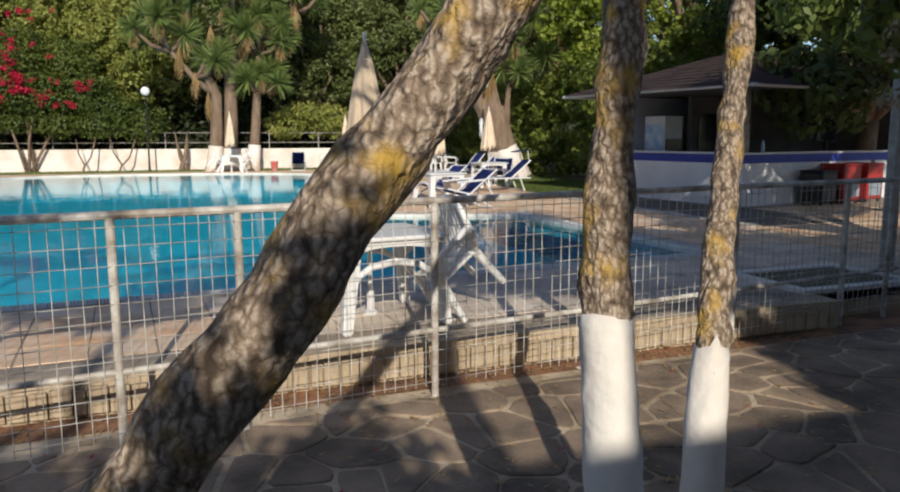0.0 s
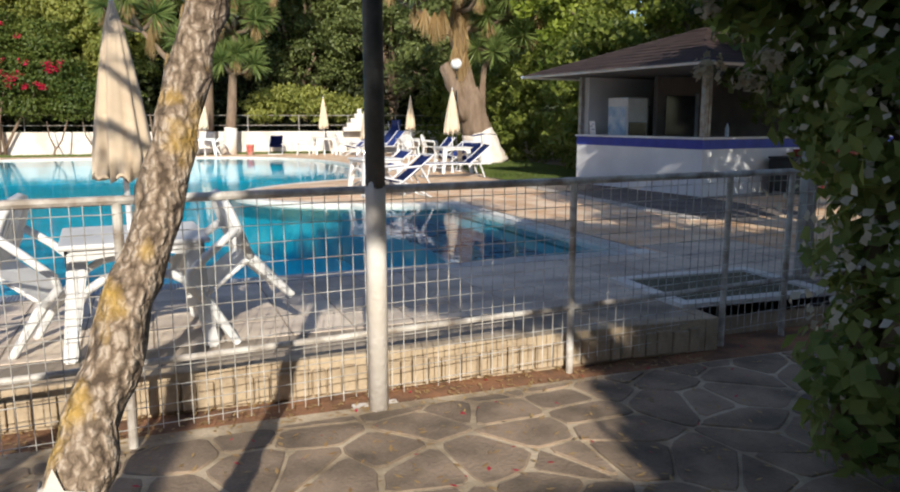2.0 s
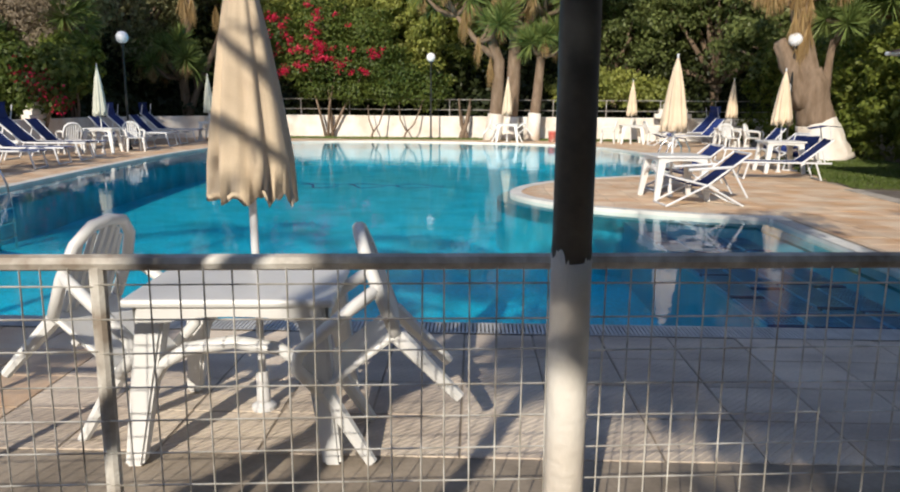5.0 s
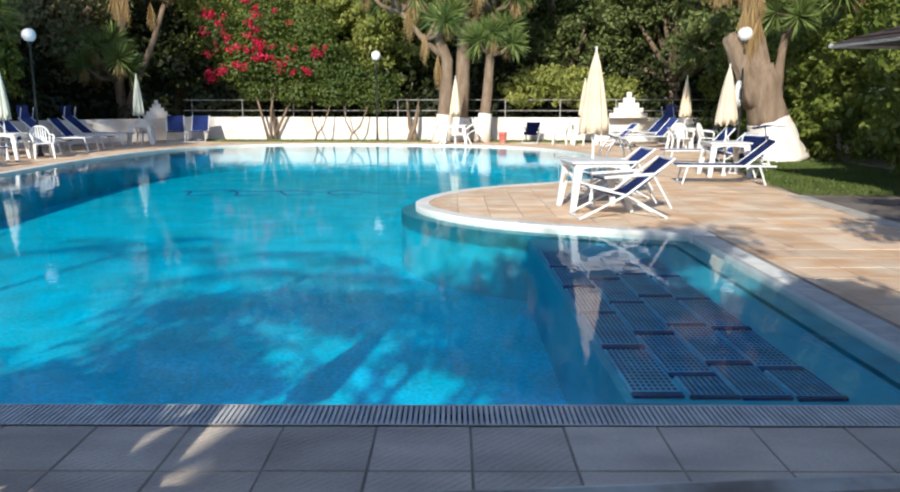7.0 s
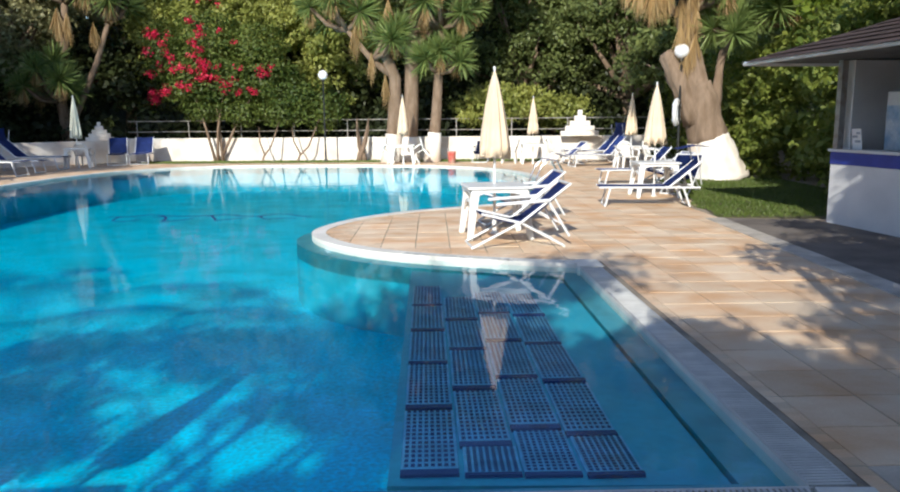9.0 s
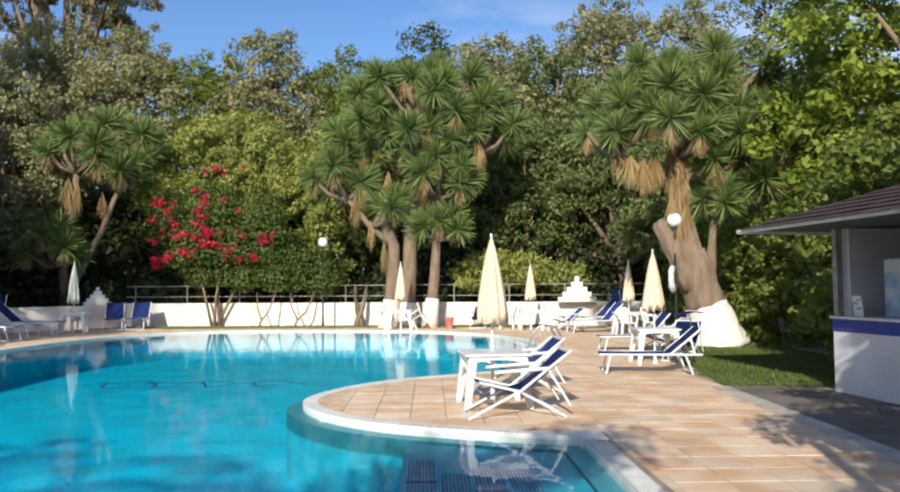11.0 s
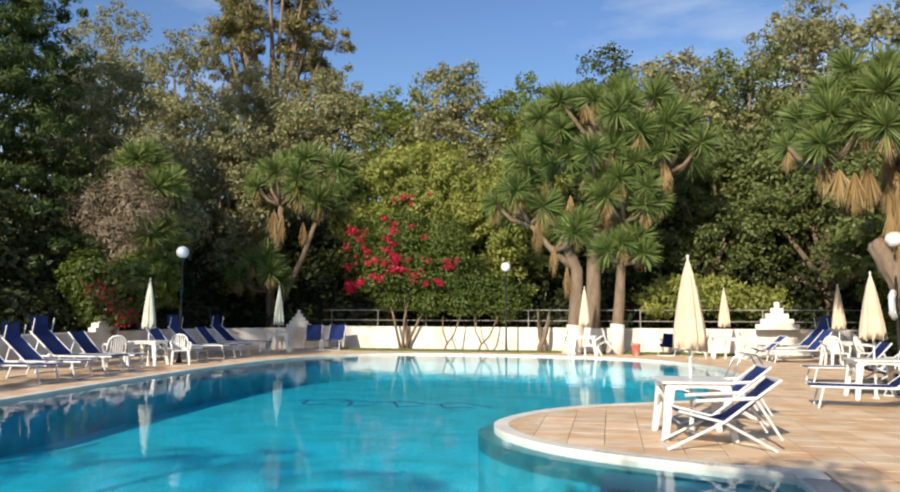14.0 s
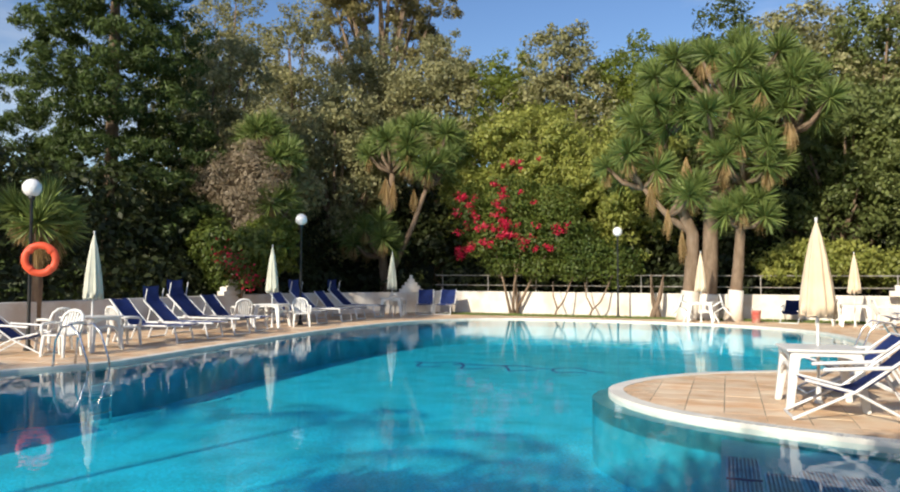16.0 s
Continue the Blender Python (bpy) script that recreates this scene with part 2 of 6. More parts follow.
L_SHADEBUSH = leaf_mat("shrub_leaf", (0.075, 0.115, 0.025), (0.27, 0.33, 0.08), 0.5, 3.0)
L_WHITEFLOWER = leaf_mat("white_blossom", (0.55, 0.52, 0.40), (0.72, 0.70, 0.60), 0.4)
M_DARKGLASS = mat("dark_panel", (0.02, 0.022, 0.03), 0.15, var=0.1, bump=0.0)
M_PALEBLUE = mat("pale_blue_panel", (0.30, 0.45, 0.62), 0.4, var=0.25, scale=3.5, fine=30, bump=0.02, color2=(0.70, 0.74, 0.78))
M_BLUEGREY = mat("blue_grey_paint", (0.32, 0.36, 0.42), 0.6, var=0.15)
M_PINK = mat("red_white_plastic", (0.60, 0.12, 0.10), 0.5, var=0.2, scale=4, color2=(0.66, 0.5, 0.44))
# Dark colour of the inner walls stands for deep shade inside the bar.
M_INNER = mat("shaded_inner_wall", (0.17, 0.15, 0.14), 0.85, var=0.12, scale=2)
# Brown keeps the unseen wall from bouncing much light onto the path.
M_RENDER = mat("brown_render", (0.20, 0.17, 0.13), 0.9, var=0.15, scale=1)
L_RED = leaf_mat("red_bract", (0.42, 0.008, 0.035), (0.74, 0.03, 0.10), 0.35)


# ---- building blocks ----
def link_mesh(name, verts, faces, material, parent=None, label="", smooth=False):
    me = bpy.data.meshes.new(name)
    me.from_pydata(verts, [], faces)
    me.materials.append(material)
    if smooth:
        me.polygons.foreach_set("use_smooth", [True] * len(me.polygons))
    ob = new(name, me)
    ob.parent = parent
    if label:
        tagged(ob, label)
    return ob


def part(name, bm, material, parent=None, label="", smooth=False, turn=True):
    """Links a bmesh as one mesh object, under a thing or a part where one is given."""
    me = bpy.data.meshes.new(name)
    if turn:
        bmesh.ops.recalc_face_normals(bm, faces=bm.faces[:])
    bm.to_mesh(me)
    bm.free()
    me.materials.append(material)
    if smooth:
        me.polygons.foreach_set("use_smooth", [True] * len(me.polygons))
    ob = new(name, me)
    ob.parent = parent
    if label:
        tagged(ob, label)
    return ob


def thing(name, label, category, m=None, group="", kind=""):
    ob = new(name)
    ob.empty_display_size = 0.2
    if m is not None:
        ob.matrix_world = m
    return tagged(ob, label, category, group, kind)


def box(bm, x0, x1, y0, y1, z0, z1, bevel=0.0, m=None):
    r = bmesh.ops.create_cube(bm, size=1.0)
    vs = r["verts"]
    bmesh.ops.transform(bm, verts=vs, matrix=Matrix.Translation(((x0 + x1) / 2, (y0 + y1) / 2, (z0 + z1) / 2)) @ Matrix.Diagonal((x1 - x0, y1 - y0, z1 - z0, 1)))
    if m is not None:
        bmesh.ops.transform(bm, verts=vs, matrix=m)
    if bevel:
        es = list({e for v in vs for e in v.link_edges})
        bmesh.ops.bevel(bm, geom=es, offset=bevel, segments=2, affect="EDGES", profile=0.5)
    return bm


def tube(bm, pts, radii, seg=8, cap=True):
    """A tube along points, with a radius for each."""
    pts = [Vector(p) for p in pts]
    if not hasattr(radii, "__len__"):
        radii = [radii] * len(pts)
    rings, side = [], None
    for i, p in enumerate(pts):
        d = (pts[min(i + 1, len(pts) - 1)] - pts[max(i - 1, 0)]).normalized()
        if side is None:
            side = d.orthogonal().normalized()
        side = (side - d * side.dot(d)).normalized()
        up = d.cross(side)
        rings.append([bm.verts.new(p + radii[i] * (math.cos(a) * side + math.sin(a) * up)) for a in (2 * math.pi * k / seg for k in range(seg))])
    for a, b in zip(rings, rings[1:]):
        for k in range(seg):
            bm.faces.new((a[k], a[(k + 1) % seg], b[(k + 1) % seg], b[k]))
    if cap:
        bm.faces.new(rings[0][::-1])
        bm.faces.new(rings[-1])
    return bm


def lathe(bm, profile, seg=24, wave=None):
    """Turns (radius, height) pairs round z; wave(angle, i) scales the radius."""
    rings = []
    for i, (r, z) in enumerate(profile):
        rings.append([bm.verts.new((r * (wave(a, i) if wave else 1) * math.cos(a), r * (wave(a, i) if wave else 1) * math.sin(a), z)) for a in (2 * math.pi * k / seg for k in range(seg))])
    for a, b in zip(rings, rings[1:]):
        for k in range(seg):
            bm.faces.new((a[k], a[(k + 1) % seg], b[(k + 1) % seg], b[k]))
    bm.faces.new(rings[0][::-1])
    bm.faces.new(rings[-1])
    return bm


def slab(bm, outline, z0, z1):
    """A slab from a flat outline."""
    a = [bm.verts.new((x, y, z0)) for x, y in outline]
    b = [bm.verts.new((x, y, z1)) for x, y in outline]
    n = len(a)
    bm.faces.new(a[::-1])
    bm.faces.new(b)
    for k in range(n):
        bm.faces.new((a[k], a[(k + 1) % n], b[(k + 1) % n], b[k]))
    return bm


def inside(x, y, poly):
    hit = False
    for (x0, y0), (x1, y1) in zip(poly, poly[1:] + poly[:1]):
        if (y0 > y) != (y1 > y) and x < x0 + (y - y0) / (y1 - y0) * (x1 - x0):
            hit = not hit
    return hit


def smooth_loop(pts, steps=6):
    """A closed Catmull-Rom curve through points."""
    out, n = [], len(pts)
    for i in range(n):
        p0, p1, p2, p3 = (np.array(pts[(i + k) % n], float) for k in (-1, 0, 1, 2))
        for s in range(steps):
            t = s / steps
            q = 0.5 * (2 * p1 + (p2 - p0) * t + (2 * p0 - 5 * p1 + 4 * p2 - p3) * t * t + (3 * p1 - p0 - 3 * p2 + p3) * t ** 3)
            out.append((float(q[0]), float(q[1])))
    return out


def offset_loop(poly, d):
    """The loop moved outwards (counter-clockwise loop) by d."""
    out, n = [], len(poly)
    for i in range(n):
        a, b, c = (Vector(poly[(i + k) % n]) for k in (-1, 0, 1))
        e, f = (b - a).normalized(), (c - b).normalized()
        n1, n2 = Vector((e.y, -e.x)), Vector((f.y, -f.x))
        m = (n1 + n2)
        m = m / max(0.5, 1 + n1.dot(n2))
        out.append(tuple(b + m * d))
    return out


def crown_mesh(name, blobs, count, size, material, seed, parent=None, fill=0.5, aspect=1.8, droop=0.0, clump=0.0, label="", tufts=0, tuft_r=0.45):
    """Many small leaves spread through rounded masses (x, y, z, rx, ry, rz), thickest near their skins; with tufts, gathered in that many bunches on each mass."""
    rng = np.random.default_rng(seed)
    blobs = np.array(blobs, float)
    vol = blobs[:, 3] * blobs[:, 4] + blobs[:, 4] * blobs[:, 5]
    pick = rng.choice(len(blobs), count, p=vol / vol.sum())
    d = rng.normal(size=(count, 3))
    d /= np.linalg.norm(d, axis=1)[:, None]
    r = 1 - fill * rng.random(count) ** 1.5
    lump = 1 + 0.16 * np.sin(d[:, 0] * 7 + pick) * np.cos(d[:, 1] * 6 - pick * 2) + 0.12 * np.sin(d[:, 2] * 9 + pick * 3)
    c = blobs[pick, :3] + d * blobs[pick, 3:] * (r * lump)[:, None]
    if clump:
        c += np.sin(c[:, [1, 2, 0]] * 2.3) * clump
    if tufts:
        hub = rng.normal(size=(len(blobs), tufts, 3)) + np.array((0, 0, 0.35))
        hub /= np.linalg.norm(hub, axis=2)[:, :, None]
        hub *= (1 - fill * 0.7 * rng.random((len(blobs), tufts)) ** 1.5)[:, :, None]
        own = hub[pick, rng.integers(0, tufts, count)]
        reach = tuft_r * (0.35 + 0.65 * rng.random(count)) * (0.7 + 0.6 * ((np.abs(own[:, 0]) * 37.7) % 1.0))
        c = blobs[pick, :3] + own * blobs[pick, 3:] + d * np.array((1.0, 1.0, 0.8)) * reach[:, None]
    nrm = d + rng.normal(size=(count, 3)) * 0.5 + np.array((0, 0, 0.3))
    nrm /= np.linalg.norm(nrm, axis=1)[:, None]
    t = np.cross(nrm, rng.normal(size=(count, 3)))
    t[:, 2] -= droop
    t /= np.linalg.norm(t, axis=1)[:, None]
    b = np.cross(nrm, t)
    b /= np.linalg.norm(b, axis=1)[:, None]
    s = size * (0.6 + 0.8 * rng.random(count))[:, None]
    w = s / aspect
    v = np.stack([c - t * s, c + b * w - t * s * 0.1 + nrm * s * 0.18, c + t * s, c - b * w - t * s * 0.1 + nrm * s * 0.18], 1).reshape(-1, 3)
    me = bpy.data.meshes.new(name)
    me.vertices.add(4 * count)
    me.vertices.foreach_set("co", v.astype(np.float32).ravel())
    me.loops.add(4 * count)
    me.loops.foreach_set("vertex_index", np.arange(4 * count, dtype=np.int32))
    me.polygons.add(count)
    me.polygons.foreach_set("loop_start", np.arange(0, 4 * count, 4, dtype=np.int32))
    me.update()
    me.validate()
    me.materials.append(material)
    ob = new(name, me)
    ob.parent = parent
    if label:
        tagged(ob, label)
    return ob

# ---- the pool, its deck and the ground ----
WATER_Z = -0.042
ROUND = [(5.94, 12.46), (5.4, 12.60), (4.8, 12.80), (4.1, 13.08), (3.5, 13.45), (3.0, 13.95), (2.6, 14.6), (2.42, 15.3), (2.55, 16.1), (2.95, 17.0), (3.65, 17.85), (4.7, 18.6),
         (5.7, 19.3), (6.2, 20.4), (6.5, 22.5), (6.6, 25.0), (6.35, 27.4), (5.7, 29.2), (4.7, 30.5), (3.0, 31.5), (0.3, 32.1), (-2.5, 32.2), (-4.8, 31.6), (-6.2, 30.0),
         (-6.9, 27.5), (-7.05, 24.5), (-6.85, 21.5), (-6.5, 18.4), (-6.0, 14.9), (-5.6, 12.0)]
STRAIGHT = [(-5.35, 7.18), (6.18, 7.69)]
curve = smooth_loop(ROUND)
cut = next(i for i, p in enumerate(curve) if abs(p[0] + 5.6) < 1e-6 and abs(p[1] - 12.0) < 1e-6)
POOL = STRAIGHT + ROUND[:1] + [p for p in curve[:cut + 1] if not (p[0] > 5.4 and p[1] < 12.6)]
EDGE_IN, EDGE_OUT = offset_loop(POOL, 0.22), offset_loop(POOL, 0.42)
EDGE_OUT[2] = (6.165, 12.86)
GRATE_OUT = offset_loop(POOL, 0.48)


def ring(name, inner, outer, z0, z1, material, span=None):
    bm = bmesh.new()
    n = len(inner)
    for k in (span or range(n)):
        a, b, c, d = inner[k], inner[(k + 1) % n], outer[(k + 1) % n], outer[k]
        lo = [bm.verts.new((*p, z0)) for p in (a, b, c, d)]
        hi = [bm.verts.new((*p, z1)) for p in (a, b, c, d)]
        bm.faces.new(hi)
        bm.faces.new((lo[0], lo[1], hi[1], hi[0]))
        bm.faces.new((lo[2], lo[3], hi[3], hi[2]))
    bmesh.ops.remove_doubles(bm, verts=bm.verts[:], dist=0.0005)
    return part(name, bm, material)


DEPTH = 0.95
bm = bmesh.new()
bm.faces.new([bm.verts.new((x, y, -DEPTH)) for x, y in POOL])
bmesh.ops.triangulate(bm, faces=bm.faces[:])
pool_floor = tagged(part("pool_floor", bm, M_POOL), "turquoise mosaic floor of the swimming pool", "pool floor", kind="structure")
bm = bmesh.new()
for (x0, y0), (x1, y1) in zip(POOL, POOL[1:] + POOL[:1]):
    bm.faces.new([bm.verts.new(p) for p in ((x0, y0, -DEPTH), (x1, y1, -DEPTH), (x1, y1, -0.1), (x0, y0, -0.1))])
bmesh.ops.remove_doubles(bm, verts=bm.verts[:], dist=0.0005)
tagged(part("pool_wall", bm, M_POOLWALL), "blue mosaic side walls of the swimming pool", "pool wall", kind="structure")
bm = bmesh.new()
bm.faces.new([bm.verts.new((x, y, WATER_Z)) for x, y in offset_loop(POOL, 0.215)])
bmesh.ops.triangulate(bm, faces=bm.faces[:])
for f in bm.faces:
    if f.normal.z < 0:
        f.normal_flip()
water = tagged(part("water", bm, M_WATER, turn=False), "clear still turquoise pool water", "water", kind="structure")
water.visible_shadow = False

tagged(ring("overflow_lip", POOL, EDGE_IN, -0.3, -0.1, M_LIP), "grey sloping overflow lip at the water's edge", "pool edge", kind="structure")
n_all = len(POOL)
tagged(ring("pool_coping", EDGE_IN, EDGE_OUT, -0.2, 0.006, M_COPING, range(2, n_all - 1)), "white rounded coping along the curved pool edge", "coping", kind="structure")
tagged(ring("gutter_bed", EDGE_IN, GRATE_OUT, -0.2, -0.05, M_DARK, [n_all - 1, 0, 1]), "dark overflow gutter under the grate", "gutter", kind="structure")

tagged(ring("grate_rail", offset_loop(POOL, 0.212), offset_loop(POOL, 0.222), -0.2, -0.004, M_COPING, [n_all - 1, 0, 1]), "pale rail that carries the overflow grate", "rail", kind="structure")

# deck slab with the pool cut out
DECK = [(-24, 4.78), (5.35, 4.78), (5.35, 5.1), (26, 5.1), (26, 36.6), (-24, 36.6)]
bm = bmesh.new()
outer = [bm.verts.new((x, y, -0.006)) for x, y in DECK]
inner = [bm.verts.new((x, y, -0.006)) for x, y in offset_loop(POOL, 0.40)]
edges = [bm.edges.new((l[i], l[(i + 1) % len(l)])) for l in (outer, inner) for i in range(len(l))]
bmesh.ops.triangle_fill(bm, use_beauty=True, edges=edges)
deck = tagged(part("deck", bm, M_GROUT), "pool deck paved with sandy square tiles", "pool deck", kind="structure")

# low curb wall that holds the deck above the path
bm = bmesh.new()
box(bm, -24, 5.35, 4.66, 4.78, -0.4, 0.004, 0.01)
box(bm, 5.35, 26, 4.98, 5.1, -0.4, 0.002, 0.01)
box(bm, 5.35, 5.47, 4.66, 4.98, -0.4, 0.003, 0.01)
curb_wall = tagged(part("curb_wall", bm, M_CURB), "low tan stone wall that holds up the deck", "low wall", kind="structure")

# ground: one sheet to the horizon, with a dip for the pool
bm = bmesh.new()
outer = [bm.verts.new((x, y, -0.27)) for x, y in ((-1500, -1500), (1500, -1500), (1500, 1500), (-1500, 1500))]
inner = [bm.verts.new((x, y, -0.27)) for x, y in offset_loop(POOL, 0.1)]
edges = [bm.edges.new((l[i], l[(i + 1) % len(l)])) for l in (outer, inner) for i in range(len(l))]
bmesh.ops.triangle_fill(bm, use_beauty=True, edges=edges)
tagged(part("ground", bm, M_GROUND), "bare brown earth around the pool garden", "ground", kind="structure")

bm = bmesh.new()
box(bm, 6.42, 6.68, 7.2, 7.47, -0.2, 0.004, 0.006)
tagged(part("corner_slab", bm, M_COPING), "white corner slab where the overflow grates meet", "coping", kind="structure")

bm = bmesh.new()
slab(bm, [(6.12, 12.50), (6.41, 12.50), (6.40, 12.92), (6.15, 12.92)], -0.2, 0.005)
tagged(part("corner_slab", bm, M_COPING), "white corner slab where grate and coping meet", "coping", kind="structure")

# shallow shelf in the bay beside the rounded terrace
bm = bmesh.new()
slab(bm, [(4.52, 7.72), (6.165, 7.74), (5.93, 12.43), (5.4, 12.58), (4.8, 12.78), (4.26, 12.95)], -DEPTH - 0.05, -0.128)
tagged(part("pool_shelf", bm, M_SHELF), "shallow turquoise shelf inside the pool", "pool floor", kind="structure")

# ---- white garden wall at the far end ----
def wall_run(name, a, b, z1, thick=0.25, material=M_LIME, label="low whitewashed masonry garden wall", z0=-0.3):
    a, b = Vector((*a, 0)), Vector((*b, 0))
    bm = bmesh.new()
    box(bm, 0, (b - a).length, -thick / 2, thick / 2, z0, z1, 0.03)
    ob = part(name, bm, material)
    ob.matrix_world = Matrix.Translation(a) @ Matrix.Rotation(math.atan2(b.y - a.y, b.x - a.x), 4, "Z")
    return tagged(ob, label, "wall", kind="structure")


wall_run("wall_north", (-9.4, 36.3), (15.5, 34.92), 0.95)
wall_run("wall_west", (-9.4, 36.3), (-13.2, 30.0), 0.9)
wall_run("wall_west_2", (-13.2, 30.0), (-12.0, 8.0), 0.9)
wall_run("wall_east", (15.5, 34.9), (14.6, 22.0), 1.0)
wall_run("wall_east_2", (14.6, 22.0), (11.2, 16.2), 1.0)


def stepped_gable(m):
    """A stepped, pyramid-shaped ornament that stands on the wall."""
    ob = thing("wall_ornament", "whitewashed stepped pyramid ornament on the wall", "wall ornament", m, "wall ornaments")
    for k, (w, h) in enumerate(((1.5, 0.2), (1.15, 0.2), (0.8, 0.2), (0.45, 0.2), (0.18, 0.22))):
        bm = bmesh.new()
        box(bm, -w / 2, w / 2, -0.16 + 0.002 * k, 0.16 - 0.002 * k, 0.2 * k, 0.2 * k + h, 0.02)
        part("step", bm, M_LIME, ob)
    return ob


o = stepped_gable(pose(9.4, 34.7, 0.94, 0, 0, -3))
for x, y, a in ((-10.1, 35.2, 30), (-13.0, 26.4, 85)):
    copy_thing(o, pose(x, y, 0.89, 0, 0, a) @ Matrix.Diagonal((0.7, 1, 0.75, 1)))

rail = thing("wall_railing", "thin galvanised pipe railing above the garden wall", "railing", kind="structure")
wx = lambda x: 36.3 + (x + 9.4) * (35.0 - 36.3) / 23.4
for z in (1.22, 1.66):
    bm = bmesh.new()
    tube(bm, [(-9.4, wx(-9.4), z), (14, wx(14), z)], 0.022, 6)
    part("rail", bm, M_GALV, rail)
for k in range(11):
    bm = bmesh.new()
    x = -9.0 + 2.25 * k
    tube(bm, [(x, wx(x), 0.9), (x, wx(x), 1.68)], 0.024, 6)
    part("post", bm, M_GALV, rail)

# ---- fence between path and deck ----
FENCE = lambda x: 4.035 + 0.125 * x
fence = thing("fence", "weathered galvanised pipe fence with welded wire mesh", "fence")
fx = [-5.7, -4.4, -3.1, -1.75, -0.44, 0.21, 1.44, 2.8, 4.165, 5.55, 6.2, 7.5, 8.85, 10.2, 11.55, 12.9, 13.9]
for k, x in enumerate(fx):
    if abs(x - 2.8) > 0.1:
        bm = bmesh.new()
        tube(bm, [(x, FENCE(x), -0.27), (x, FENCE(x), 1.05)], 0.024, 10)
        part("post", bm, M_FENCE, fence)
for z, r in ((1.062, 0.024), (0.215, 0.019)):
    bm = bmesh.new()
    tube(bm, [(x, FENCE(x), z) for x in (fx[0], fx[-1])], r, 8)
    part("top_rail" if z > 1 else "lower_rail", bm, M_FENCE, fence)


def wires(bm, x0, x1, rng):
    def bar(p, q, r):
        p, q = Vector(p), Vector(q)
        d = (q - p).normalized()
        s = d.orthogonal().normalized()
        u = d.cross(s)
        vs = [[bm.verts.new(c + r * (math.cos(a) * s + math.sin(a) * u)) for a in (0, 2.094, 4.189)] for c in (p, q)]
        for i in range(3):
            bm.faces.new((vs[0][i], vs[0][(i + 1) % 3], vs[1][(i + 1) % 3], vs[1][i]))
    n = round((x1 - x0) / 0.0745)
    for i in range(1, n):
        x = x0 + (x1 - x0) * i / n
        low = -0.16 + (rng.random() - 0.5) * 0.03
        bar((x, FENCE(x) - 0.02, low), (x + rng.gauss(0, 0.006), FENCE(x) - 0.02 + rng.gauss(0, 0.008), 1.05), 0.003)
    z = -0.12
    while z < 1.04:
        bar((x0, FENCE(x0) - 0.022, z), (x1, FENCE(x1) - 0.022, z + rng.gauss(0, 0.004)), 0.003)
        z += 0.102


rng = random.Random(5)
for x0, x1 in zip(fx, fx[1:]):
    bm = bmesh.new()
    wires(bm, x0, x1, rng)
    part("wire_mesh", bm, M_WIRE, fence, "grey welded wire mesh panel")

# ---- lamp posts by the fence ----
pole = thing("lamp_post", "dark painted steel lamp post with a whitewashed foot", "lamp post", pose(2.778, 4.325, -0.27))
bm = bmesh.new()
lathe(bm, [(0.0562, 1.05), (0.0555, 3.9), (0.045, 3.95), (0.045, 4.2)], 20)
part("shaft", bm, M_POLE, pole, smooth=True)
bm = bmesh.new()
lathe(bm, [(0.0595, 0.0), (0.0585, 1.1), (0.0578, 1.25), (0.0575, 1.36)], 56)
ragged = random.Random(17)
for v in bm.verts:
    if v.co.z > 1.2:
        turn = math.atan2(v.co.y, v.co.x)
        v.co.z += 0.015 * math.sin(2 * turn + 1) + 0.012 * math.sin(5 * turn) + ragged.uniform(-0.014, 0.014)
part("painted_foot", bm, M_LIME, pole, "flaking white paint on the lower pole", smooth=True)
bm = bmesh.new()
box(bm, -0.14, 0.14, -0.13, 0.13, -0.02, 0.035, 0.01)
part("base_plate", bm, M_LIME, pole)
bm = bmesh.new()
tube(bm, [(0, 0, 2.95), (0.09, 0, 3.02), (0.19, 0, 3.0)], 0.014, 8)
part("bracket", bm, M_BLACK, pole)
lan = new("lantern")
lan.parent = pole
lan.location = (0.19, 0, 2.66)
bm = bmesh.new()
lathe(bm, [(0.03, 0.0), (0.055, 0.02), (0.085, 0.2), (0.10, 0.21)], 6)
part("glass", bm, mat("lantern_glass", (0.22, 0.15, 0.06), 0.2, var=0.1), lan)
bm = bmesh.new()
lathe(bm, [(0.115, 0.21), (0.11, 0.225), (0.05, 0.30), (0.02, 0.33), (0.015, 0.36)], 6)
part("cap", bm, M_BLACK, lan)

pole = thing("roof_post", "grey square steel post beside the fence", "post", pose(7.05, 5.5, -0.2))
bm = bmesh.new()
box(bm, -0.055, 0.055, -0.055, 0.055, 0, 3.6, 0.008)
part("shaft", bm, M_GALV, pole)
bm = bmesh.new()
box(bm, -0.1, 0.1, -0.1, 0.1, 0.19, 0.215, 0.004)
part("base_plate", bm, M_GALV, pole)


